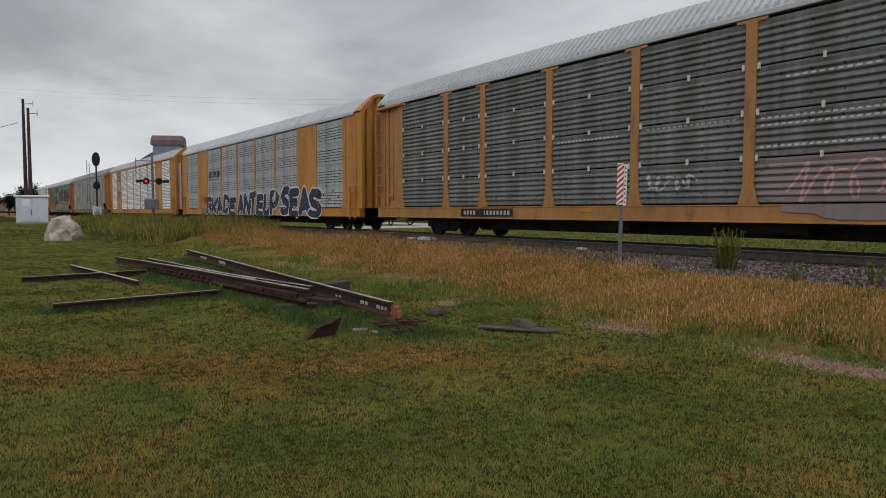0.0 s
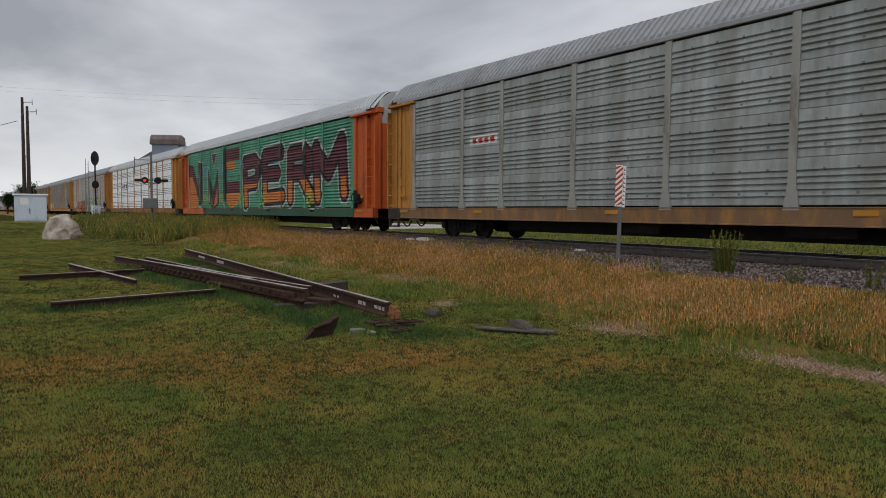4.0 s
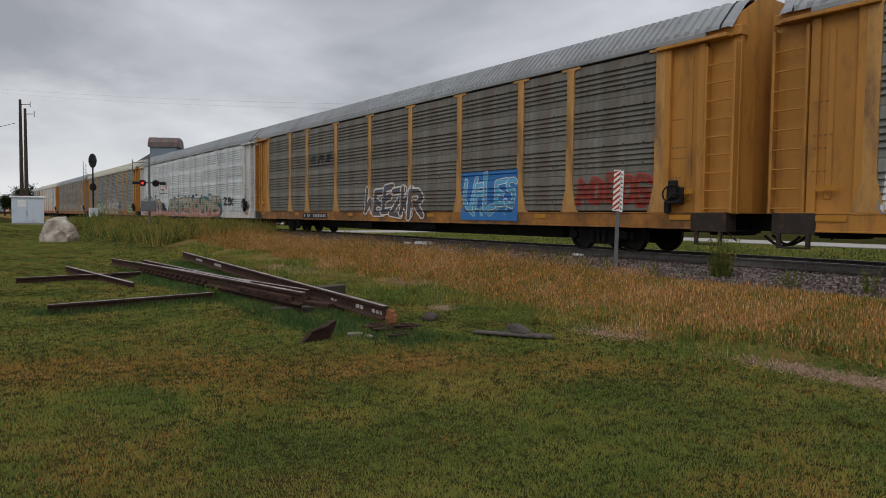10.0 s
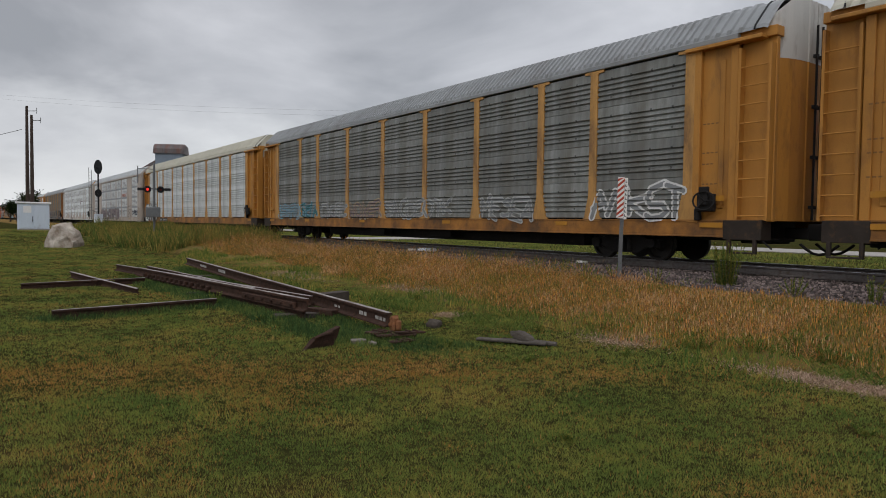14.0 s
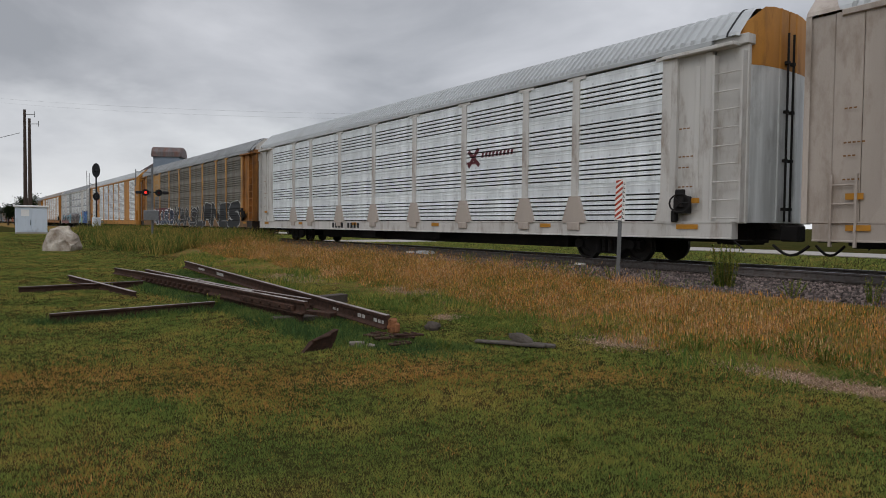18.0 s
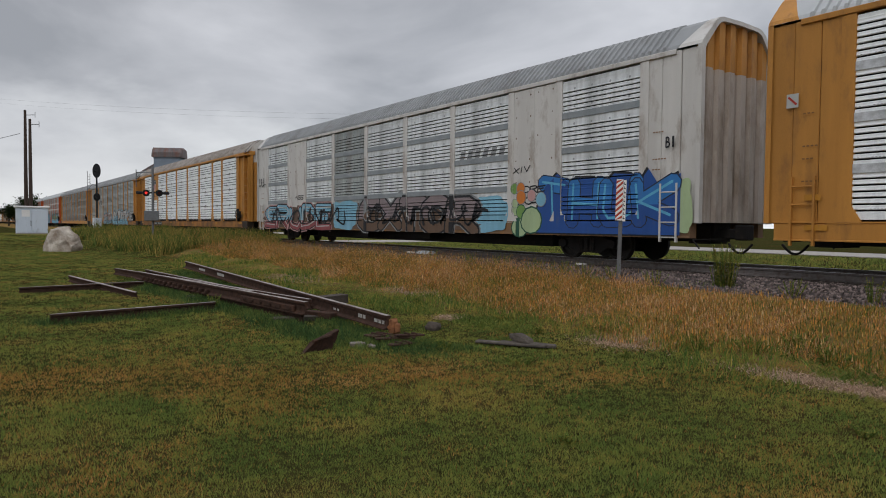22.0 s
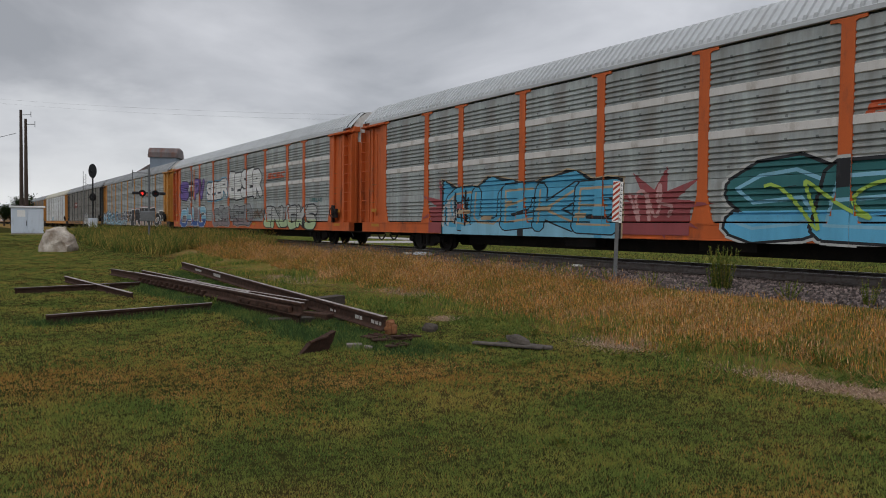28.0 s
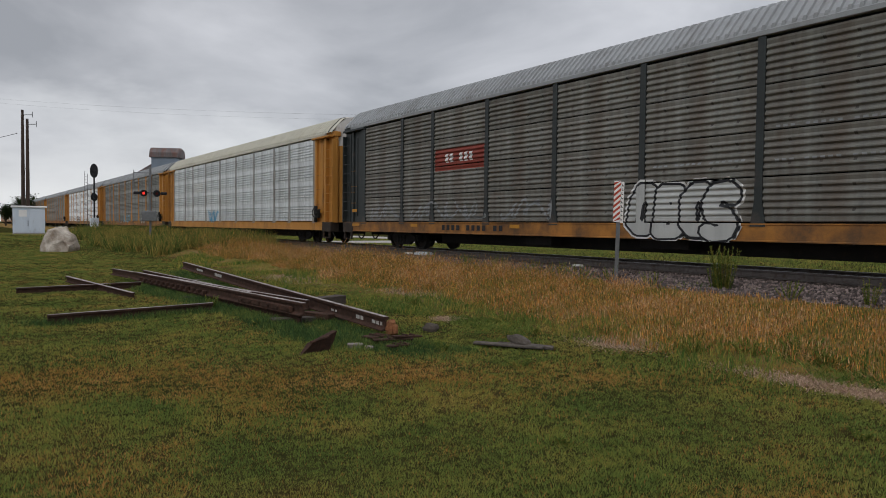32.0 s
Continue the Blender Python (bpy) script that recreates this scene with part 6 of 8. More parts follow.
for i, (x, y, h, sp, n) in enumerate(((-7.72, 12.89, 0.95, 0.34, 1500), (-7.95, 12.9, 0.62, 0.30, 800), (-15.08, 13.09, 0.5, 0.4, 700), (-27.74, 14.80, 0.6, 0.6, 800), (-31.05, 14.63, 0.55, 0.6, 600), (-25.78, 14.80, 0.5, 0.5, 500),
                                     (-59.0, 8.8, 1.3, 1.3, 2000), (-56.5, 9.0, 1.2, 1.2, 1600), (-54.2, 9.6, 1.0, 1.2, 1200), (-43.65, 9.43, 0.95, 0.6, 900), (-42.18, 9.89, 0.8, 0.6, 700), (-51.32, 12.01, 0.8, 0.9, 900), (-55.66, 13.37, 0.8, 0.9, 900),
                                     (-4.38, 7.91, 0.2, 0.25, 400), (-4.90, 7.55, 0.2, 0.25, 400), (-3.40, 3.63, 0.07, 0.09, 200), (-12.43, 3.81, 0.28, 0.16, 400), (-6.90, 5.07, 0.14, 0.2, 260), (-10.78, 7.29, 0.22, 0.3, 300), (-3.22, 13.17, 0.45, 0.35, 500), (-47.90, 13.85, 0.7, 1.0, 900), (-37.16, 14.10, 0.6, 0.9, 800), (-41.64, 15.14, 0.6, 0.9, 800), (-17.13, 2.89, 0.16, 0.15, 200), (-18.63, 3.55, 0.2, 0.2, 260), (-10.20, 3.92, 0.12, 0.2, 240), (-2.6, 9.2, 0.3, 0.3, 400), (-5.9, 8.6, 0.22, 0.3, 360), (-9.3, 9.0, 0.24, 0.35, 360), (-7.2, 7.0, 0.12, 0.22, 240), (-5.2, 6.5, 0.09, 0.16, 200), (-2.2, 5.6, 0.08, 0.14, 200), (-12.3, 12.75, 0.38, 0.45, 600), (-11.4, 12.6, 0.42, 0.4, 600), (-9.2, 12.5, 0.34, 0.4, 500), (-6.2, 12.5, 0.36, 0.35, 500), (-4.9, 12.6, 0.5, 0.25, 500), (-16.8, 13.1, 0.45, 0.5, 600), (-19.0, 13.3, 0.5, 0.5, 600), (-4.0, 8.3, 0.26, 0.35, 700), (-3.55, 8.0, 0.22, 0.3, 500), (-6.6, 7.7, 0.18, 0.35, 500), (-8.2, 7.4, 0.16, 0.4, 500), (-5.6, 5.2, 0.10, 0.25, 300), (-1.5, 7.6, 0.16, 0.3, 400), (-13.4, 12.9, 0.4, 0.4, 500), (-10.6, 12.8, 0.35, 0.3, 400))):
    weed_plant(x, y, h, sp, n, 300 + i)


def rock_mesh(seed):
    bm = bmesh.new()
    bmesh.ops.create_icosphere(bm, subdivisions=1, radius=0.03)
    r = random.Random(seed)
    for v in bm.verts:
        v.co *= r.uniform(0.65, 1.25)
        v.co.z *= 0.75
    return from_bm("ballast_stone", bm)


def ballast_height(y):
    """Top of the ballast across the track, near side."""
    d = TRACK_Y - y
    pts = ((1.62, RAIL_Z - 0.22), (2.75, 0.33), (3.25, 0.24))
    for (d0, z0), (d1, z1) in zip(pts, pts[1:]):
        if d0 <= d <= d1:
            return z0 + (z1 - z0) * (d - d0) / (d1 - d0)
    return pts[0][1] if d < 1.62 else 0.22


def build_ballast():
    bed = bpy.data.objects["ballast_bed"]
    kinds = [rock_mesh(s) for s in range(7)]
    r = random.Random(21)
    for i in range(300):
        x, y = r.uniform(-11.5, -3.5), r.uniform(12.25, 13.6)
        part("ballast_stone", r.choice(kinds), BALLAST_PIECE, bed, at=pose(x, y, ballast_height(y) + 0.012, r.uniform(0, 360), r.uniform(0, 360), r.uniform(0, 360)))
    tri = [(np.array([v.co[:] for v in me.vertices]), np.array([p.vertices[:] for p in me.polygons])) for me in kinds]
    verts, faces, count = [], [], 0
    n = 15000
    xs = 3 - 40 * RNG.uniform(0, 1, n) ** 1.3
    ys = RNG.uniform(12.2, 14.7, n)
    for x, y in zip(xs, ys):
        m = Euler((r.uniform(0, 6), r.uniform(0, 6), r.uniform(0, 6))).to_matrix()
        c, f = tri[r.randrange(7)]
        verts.append(c @ (np.array(m) * r.uniform(0.7, 1.35)) + np.array((x, y, ballast_height(y) + 0.008)))
        faces.append(f + count)
        count += len(c)
    triangles("ballast_stones", np.concatenate(verts), BALLAST_STONE, "loose crushed grey-purple stones of the track bed", "ballast", np.concatenate(faces))


build_ballast()


# ---- paint on the wagons: emblems, plates and sprayed letters ----
def spray(name, colour, rough=0.6):
    return material("spray_" + name, colour, rough, spread=0.18, scale=2.5, dirt=tuple(0.55 * c + 0.05 for c in colour), dirt_amount=0.2, streak=True)


PAINT = {
    "black": spray("black", (0.014, 0.015, 0.018)), "white": spray("white", (0.62, 0.62, 0.61)), "navy": spray("navy", (0.02, 0.028, 0.055)),
    "blue": spray("blue", (0.03, 0.16, 0.42)), "lightblue": spray("light_blue", (0.19, 0.40, 0.52)), "sky": spray("sky_blue", (0.10, 0.36, 0.55)), "steel": spray("steel_blue", (0.055, 0.095, 0.16)), "teal": spray("teal", (0.025, 0.12, 0.125)),
    "salmon": spray("salmon", (0.44, 0.17, 0.11)), "deepblue": spray("deep_blue", (0.018, 0.07, 0.26)), "panelblue": spray("panel_blue", (0.07, 0.30, 0.46)), "green": spray("green", (0.15, 0.28, 0.075)), "palegreen": spray("pale_green", (0.34, 0.44, 0.25)), "lime": spray("lime", (0.30, 0.45, 0.08)), "dgreen": spray("dark_green", (0.02, 0.08, 0.05)),
    "amber": spray("amber", (0.42, 0.19, 0.02)), "stencil": spray("stencil", (0.20, 0.095, 0.03)),
    "rose": spray("rose", (0.25, 0.06, 0.065)),
    "red": spray("red", (0.38, 0.035, 0.025)), "rustred": spray("rust_red", (0.20, 0.035, 0.022)), "orange": spray("orange", (0.50, 0.16, 0.03)), "redorange": spray("red_orange", (0.45, 0.085, 0.03)), "pink": spray("pink", (0.48, 0.28, 0.27)), "maroon": spray("maroon", (0.10, 0.022, 0.03)),
    "mauve": spray("mauve", (0.30, 0.20, 0.32)), "purple": spray("purple", (0.12, 0.07, 0.28)), "brown": spray("brown", (0.12, 0.075, 0.05)), "tan": spray("tan", (0.36, 0.28, 0.18)), "pale": spray("pale_grey", (0.40, 0.41, 0.40)), "grey": spray("grey", (0.22, 0.23, 0.235)), "faded": spray("faded_yellow", (0.40, 0.21, 0.055)), "yellow": spray("yellow", (0.58, 0.36, 0.04)), "dull": spray("dull_mauve_grey", (0.21, 0.17, 0.175)),
}
GLYPHS = {}


def glyph(ch, fat):
    """Triangles of a letter of the built-in font, about one unit high, its strokes fattened by fat."""
    if (ch, fat) not in GLYPHS:
        cu = bpy.data.curves.new("glyph", "FONT")
        cu.body = ch
        cu.offset = fat
        cu.resolution_u = 4
        cu.fill_mode = "FRONT"
        ob = bpy.data.objects.new("glyph", cu)
        me = ob.to_mesh()
        me.calc_loop_triangles()
        tris = [[(me.vertices[i].co.x, me.vertices[i].co.y) for i in t.vertices] for t in me.loop_triangles]
        xs = [p[0] for t in tris for p in t]
        GLYPHS[(ch, fat)] = (tris, min(xs, default=0.0), max(xs, default=0.5))
        ob.to_mesh_clear()
        bpy.data.objects.remove(ob)
        bpy.data.curves.remove(cu)
    return GLYPHS[(ch, fat)]


def cut(poly, axis, value):
    """Splits a convex polygon along a line: the part below and the part above."""
    low, high = [], []
    for p, q in zip(poly, poly[1:] + poly[:1]):
        (low if p[axis] <= value else high).append(p)
        if (p[axis] - value) * (q[axis] - value) < 0:
            t = (value - p[axis]) / (q[axis] - p[axis])
            m = (p[0] + (q[0] - p[0]) * t, p[1] + (q[1] - p[1]) * t)
            low.append(m)
            high.append(m)
    return low, high


def pieces(poly, axis, cuts):
    """A polygon cut at rising values: pairs of the interval's number and the piece."""
    lo, hi = min(p[axis] for p in poly), max(p[axis] for p in poly)
    rest, out = poly, []
    for i, c in enumerate(cuts):
        if c <= lo:
            continue
        if c >= hi:
            out.append((i, rest))
            return out
        a, rest = cut(rest, axis, c)
        if len(a) > 2:
            out.append((i, a))
        if len(rest) < 3:
            return out
    out.append((len(cuts), rest))
    return out


def side_cells(car):
    """Heights at which the wagon's side bends, and its depth at each."""
    rows = [(0.62, 1.043, PROUD - 0.018, PROUD - 0.018)]
    for r in range(4):
        for (z0, d0), (z1, d1) in STRIPS[car["screens"]]:
            if z1 - z0 > 1e-4:
                rows.append((DECK + r * SHEET + z0, DECK + r * SHEET + z1, FACE - d0, FACE - d1))
    return rows


# how far the feet of the posts reach sideways, and up to which height
FEET = {"flared": ((0.20, 1.45), (0.27, 1.12)), "slim": ((0.19, 1.25),), "plain": (), "framed": ((0.21, 1.20), (0.28, 1.09))}


def decal(car, name, polys, mat, layer=0, label="", plates=(), parent=None):
    """Paint that follows ribs, posts, plates and sill of the near side. polys: convex polygons of (x, z) in the wagon's space."""
    lift = 0.004 + 0.0035 * layer
    ENDS["now"] = car["ends"]
    # designs are drawn for a sill from 0.47 to 0.965 m; this one is narrower and higher
    polys = [[(x, z + 0.078 if z > 0.965 else 0.65 + (z - 0.47) * 0.79) for x, z in q] for q in polys]
    half = 0.125
    foot = FEET[car["post"]]
    xs = sorted([-12.45, 12.45] + [b + s * d for b in BAYS for s in (-1, 1) for d in (half, *(f[0] for f in foot))])
    rows = side_cells(car)
    zcuts = sorted({z for r in rows for z in r[:2]})
    lookup = {}
    for z0, z1, y0, y1 in rows:
        lookup[(round(z0, 4))] = (z0, z1, y0, y1)
    verts, faces = [], []
    def emit(poly, depth):
        n = len(verts)
        verts.extend((longer(x), depth(z), z) for x, z in poly)
        faces.append(tuple(range(n, n + len(poly))))
    base = lift
    for k, poly in enumerate(polys):
        lift = base + 0.00004 * min(k, 24)
        for xi, part_x in pieces(poly, 0, xs):
            cx = sum(p[0] for p in part_x) / len(part_x)
            on_post = any(abs(cx - b) < half for b in BAYS)
            bay = next((i for i in range(9) if BAYS[i] < cx < BAYS[i + 1]), None)
            reach = min(abs(cx - b) for b in BAYS)
            knee = next((z for d, z in foot if reach < d), None)
            if bay is None:
                emit(part_x, lambda z: -1.628 - lift)
            elif not on_post and knee and bay not in plates:
                for zi, pz in pieces(part_x, 1, [1.043] + sorted(z for z in zcuts if z > knee)):
                    if zi == 0:
                        emit(pz, lambda z: PROUD - 0.018 - lift)
                    elif zi == 1:
                        emit(pz, lambda z: PROUD - 0.012 - lift)
                    else:
                        cell = lookup.get(round(sorted(z for z in zcuts if z > knee)[zi - 2], 4))
                        if cell:
                            z0, z1, y0, y1 = cell
                            emit(pz, lambda z: y0 + (y1 - y0) * (z - z0) / (z1 - z0) - lift)
            elif on_post or bay in plates:
                flat = PROUD - 0.012 - lift if on_post else FACE - 0.05 - lift
                for zi, pz in pieces(part_x, 1, [1.043]):
                    emit(pz, (lambda z: PROUD - 0.018 - lift) if zi == 0 else (lambda z: flat))
            else:
                for zi, pz in pieces(part_x, 1, zcuts):
                    if zi == 0 or zi >= len(zcuts):
                        continue
                    cell = lookup.get(round(zcuts[zi - 1], 4))
                    if cell and abs(cell[1] - zcuts[zi]) < 1e-3:
                        z0, z1, y0, y1 = cell
                        emit(pz, lambda z: y0 + (y1 - y0) * (z - z0) / (z1 - z0) - lift)
    if faces:
        return part(name, mesh_of(name, verts, faces), mat, parent or car, label)


def rect(x0, x1, z0, z1, slant=0.0):
    return [(x0, z0), (x1, z0), (x1 + slant, z1), (x0 + slant, z1)]


def blob(x0, x1, z0, z1, seed, bumps=9):
    """A cloud with a lumpy edge, as triangles round its middle."""
    cx, cz = (x0 + x1) / 2, (z0 + z1) / 2
    n = bumps * 6
    ring = []
    for i in range(n):
        a = 2 * math.pi * i / n
        k = 0.86 + 0.14 * abs(math.sin(a * bumps / 2 + seed)) + 0.06 * math.sin(3 * a + seed * 2)
        c, s = math.cos(a), math.sin(a)
        p = 0.55
        ring.append((cx + (x1 - x0) / 2 * k * math.copysign(abs(c) ** p, c), max(0.46, cz + (z1 - z0) / 2 * k * math.copysign(abs(s) ** p, s))))
    return [[(cx, cz), ring[i], ring[(i + 1) % n]] for i in range(n)]


def stroke(pts, w):
    """A brush line through points as quads."""
    out = []
    for (x0, z0), (x1, z1) in zip(pts, pts[1:]):
        dx, dz = x1 - x0, z1 - z0
        k = w / 2 / max(1e-6, math.hypot(dx, dz))
        nx, nz = -dz * k, dx * k
        ex, ez = dx * k * 0.25, dz * k * 0.25
        out.append([(x0 - nx - ex, z0 - nz - ez), (x1 - nx + ex, z1 - nz + ez), (x1 + nx + ex, z1 + nz + ez), (x0 + nx - ex, z0 + nz - ez)])
    return out


# spray letters as brush lines: points on a grid of nine by nine, lines parted by a bar
BRUSH = {
    "A": "00 49 90|23 73", "B": "00 09 79 97 65 05|65 92 70 00", "C": "98 79 29 07 02 20 70 91", "D": "00 09 59 96 93 50 00",
    "E": "99 09 00 90|05 75", "F": "99 09 00|05 75", "G": "98 79 29 07 02 20 70 92 94 54", "H": "00 09|90 99|04 94", "I": "40 49",
    "J": "99 92 70 20 02", "K": "00 09|99 14 90", "L": "09 00 90", "M": "00 09 44 99 90", "N": "00 09 90 99", "O": "30 02 07 39 69 97 92 60 30",
    "P": "00 09 69 97 64 04", "R": "00 09 69 97 65 05|45 90", "S": "98 79 29 07 25 74 92 70 20 01", "T": "09 99|49 40", "U": "09 02 20 70 92 99",
    "V": "09 40 99", "W": "09 20 46 70 99", "X": "09 90|00 99", "Y": "09 45 99|45 40", "Z": "09 99 00 90",
}


def letters(text, x0, x1, z0, z1, fat, seed, wild=0.05, slant=0.12, only=None, wide=1.0):
    """Letters fitted between x0 and x1, brushed in thick round lines, each stretched, leaned and bent a little by hand."""
    r = random.Random(seed)
    out = []
    w, high = (x1 - x0) / len(text), z1 - z0
    thick = max(0.055, 0.10 + 3.0 * fat) * high
    for i, ch in enumerate(text):
        jit, up, tilt = r.uniform(-0.05, 0.05) * w, r.uniform(-0.06, 0.06) * high, r.uniform(-0.10, 0.10)
        tall, swell = r.uniform(0.94, 1.06), r.uniform(0.92, 1.08)
        if ch == " " or (only is not None and i != only):
            continue
        inset = min(0.12 * high, 0.16 * w)
        sx, sz = max(0.35 * w, w * wide * swell - 2 * inset), (high - 2 * inset) * tall
        cx = x0 + w * (i + 0.5) + jit
        for run in BRUSH[ch].split("|"):
            pts = []
            for token in run.split():
                u, v = (int(token[0]) / 9 - 0.5) * sx, int(token[1]) / 9 * sz + inset + up
                u, v = u + v * (slant + tilt), v - u * tilt * 0.5
                n1 = noise.noise(Vector((u * 1.1 + seed, v * 1.6, i * 3.7)))
                n2 = noise.noise(Vector((u * 1.3, v * 1.5 + seed, i * 2.1 + 9)))
                pts.append((cx + u + wild * n1 * 3, max(0.50, z0 + v + wild * n2 * 3)))
            out += stroke(pts, thick)
            for x, z in pts:
                out.append([(x + thick * 0.5 * math.cos(k * math.pi / 4 + 0.3), max(0.46, z + thick * 0.5 * math.sin(k * math.pi / 4 + 0.3))) for k in range(8)])
    return out


def word(car, text, x0, x1, z0, z1, fill, line, seed, fat=0.06, edge=0.05, halo=None, wild=0.05, shine=None, plates=(), slant=0.12, label="", wide=1.16, low=None):
    """A sprayed word: a halo, then letter by letter an outline, its fill (of two colours, if low is given) and a thin highlight."""
    fat, edge, wild = 0.012 + fat * 0.42, 0.018 + edge * 0.5, wild * 0.62
    if halo:
        decal(car, "sprayed_halo", letters(text, x0, x1, z0, z1, fat + edge + 0.03, seed, wild, slant, None, wide), PAINT[halo], 0.55, "", plates)
    top = None
    for i, ch in enumerate(text):
        if ch == " ":
            continue
        base = 1 + 0.6 * i
        o = decal(car, "sprayed_letter", letters(text, x0, x1, z0, z1, fat + edge, seed, wild, slant, i, wide), PAINT[line], base, label or "sprayed graffiti letter", plates)
        if not o:
            continue
        tris = letters(text, x0, x1, z0, z1, fat, seed, wild, slant, i, wide)
        if low:
            split = [cut(t, 1, z0 + (z1 - z0) * 0.42) for t in tris]
            decal(car, "letter_shade", [a for a, b in split if len(a) > 2], PAINT[low], base + 0.3, "", plates, parent=o)
            tris = [b for a, b in split if len(b) > 2]
        decal(car, "letter_fill", tris, PAINT[fill], base + 0.3, "", plates, parent=o)
        if shine:
            decal(car, "letter_highlight", letters(text, x0 - 0.03, x1 - 0.03, z0 + 0.07, z1 + 0.03, -0.04, seed, wild, slant, i, wide), PAINT[shine], base + 0.45, "", plates, parent=o)


def scrawl(car, x0, x1, z0, z1, colour, seed, w=0.05, loops=5, layer=1, plates=(), label="quick sprayed scrawl"):
    """A looping handwritten line."""
    r = random.Random(seed)
    out = []
    n = loops * 14
    ph, ph2 = r.uniform(0, 6), r.uniform(0, 6)
    pts = []
    for i in range(n + 1):
        t = i / n
        a = t * loops * 2 * math.pi
        x = x0 + (x1 - x0) * (0.08 + 0.84 * t) + 0.32 * (x1 - x0) / loops * math.sin(a + ph)
        z = (z0 + z1) / 2 + (z1 - z0) * 0.42 * math.sin(a * (1 + 0.13 * math.sin(t * 9 + ph2)) + ph2) * (0.75 + 0.25 * math.sin(t * 23))
        pts.append((x, max(0.5, z)))
    out += stroke(pts, w)
    decal(car, "sprayed_scrawl", out, PAINT[colour], layer, label, plates)


def bars(car, name, x0, x1, z0, z1, n, colour, gaps=(), layer=1, label="", slant=0.0, plates=()):
    """Unreadable or withheld lettering as plain bars."""
    w = (x1 - x0) / n
    for i in range(n):
        if i not in gaps:
            decal(car, name, [rect(x0 + w * i + 0.2 * w, x0 + w * (i + 1) - 0.2 * w, z0, z1, slant)], PAINT[colour], layer, label, plates)


def number_board(car, x0, width=2.6, plates=()):
    b = decal(car, "number_board", [rect(x0, x0 + width, 0.56, 0.88)], PAINT["black"], 0, "black number board with white bars")
    bars(car, "number_bar", x0 + 0.12, x0 + width - 0.12, 0.635, 0.80, 14, "pale", (4, 5), 1, "white bars")


def reflectors(car, seed):
    r = random.Random(seed)
    for x in (-12.9, -8.6, -3.1, 2.9, 8.4, 12.9):
        decal(car, "reflector", [rect(x - 0.22, x + 0.22, 0.74, 0.88)], PAINT["amber"], 0)


def door_notices(car, colour, seed):
    """Small stencilled boxes on the corner plates, as bars."""
    r = random.Random(seed)
    for s in (-1, 1):
        for z, n in ((3.1, 5), (2.45, 6), (2.2, 4), (1.75, 5)):
            x = 12.95 * s - 0.25
            w = 0.05 * n + r.uniform(-0.06, 0.06)
            decal(car, "stencil_bar", [rect(x + 0.08 * k, x + 0.08 * k + 0.055, z, z + 0.03) for k in range(int(w / 0.08) + 1)], PAINT["stencil"], 0)
        decal(car, "notice", [rect(12.98 * s - 0.16, 12.98 * s + 0.16, 1.38, 1.5)], PAINT["amber"], 0)


def shield(car, cx, zt, s, plates):
    """Emblem: a blue-topped shield with red and white stripes; its name is left as white bars."""
    def pts(k, top, low):
        return [(cx - 0.62 * s * k, top), (cx, top + 0.12 * s), (cx + 0.62 * s * k, top), (cx + 0.66 * s * k, top - 0.5 * s), (cx + 0.5 * s * k, low + 0.25 * s), (cx, low), (cx - 0.5 * s * k, low + 0.25 * s), (cx - 0.66 * s * k, top - 0.5 * s)]
    e = decal(car, "shield_emblem", [pts(1.06, zt, zt - 1.75 * s)], PAINT["white"], 0, "shield emblem in red, white and blue", plates)
    if not e:
        return
    decal(car, "shield_top", [[(cx - 0.62 * s, zt), (cx, zt + 0.10 * s), (cx + 0.62 * s, zt), (cx + 0.66 * s, zt - 0.45 * s), (cx + 0.62 * s, zt - 0.68 * s), (cx - 0.62 * s, zt - 0.68 * s), (cx - 0.66 * s, zt - 0.45 * s)]], PAINT["navy"], 1, "dark blue field", plates, parent=e)
    decal(car, "shield_stripes", [[(cx + (i - 3) * 0.17 * s - 0.045 * s, zt - 0.72 * s), (cx + (i - 3) * 0.17 * s + 0.045 * s, zt - 0.72 * s), (cx + (i - 3) * 0.165 * s + 0.045 * s, zt - 1.64 * s + abs(i - 3) * 0.075 * s), (cx + (i - 3) * 0.165 * s - 0.045 * s, zt - 1.64 * s + abs(i - 3) * 0.075 * s)] for i in range(7)], PAINT["red"], 1, "red stripes", plates, parent=e)
    for z, n in ((zt - 0.22 * s, 5), (zt - 0.5 * s, 7)):
        w = 0.9 * s / n
        decal(car, "name_bar", [rect(cx - 0.45 * s + w * i + 0.03, cx - 0.45 * s + w * (i + 1) - 0.03, z - 0.075 * s, z + 0.075 * s) for i in range(n)], PAINT["white"], 2, "", plates, parent=e)


def slogan(car, x0, x1, z, plates):
    for k, text in enumerate(("BUILDING", "AMERICA")):
        decal(car, "slogan", plain_text(text, x0, x1, z - 0.36 * k, 0.25), PAINT["maroon"], 1, "dark brown words building america", plates)


def plain_text(text, x0, x1, z, h, slant=0.0):
    """Upright lettering without hand wobble."""
    out = []
    w = (x1 - x0) / len(text)
    for i, ch in enumerate(text):
        if ch == " ":
            continue
        tris, a, b = glyph(ch, 0.02)
        sx = min(w * 0.86 / max(0.3, b - a), h / 0.72 * 1.25)
        for t in tris:
            out.append([(x0 + w * (i + 0.5) + (x - (a + b) / 2) * sx + y * slant, z + y * h / 0.72) for x, y in t])
    return out


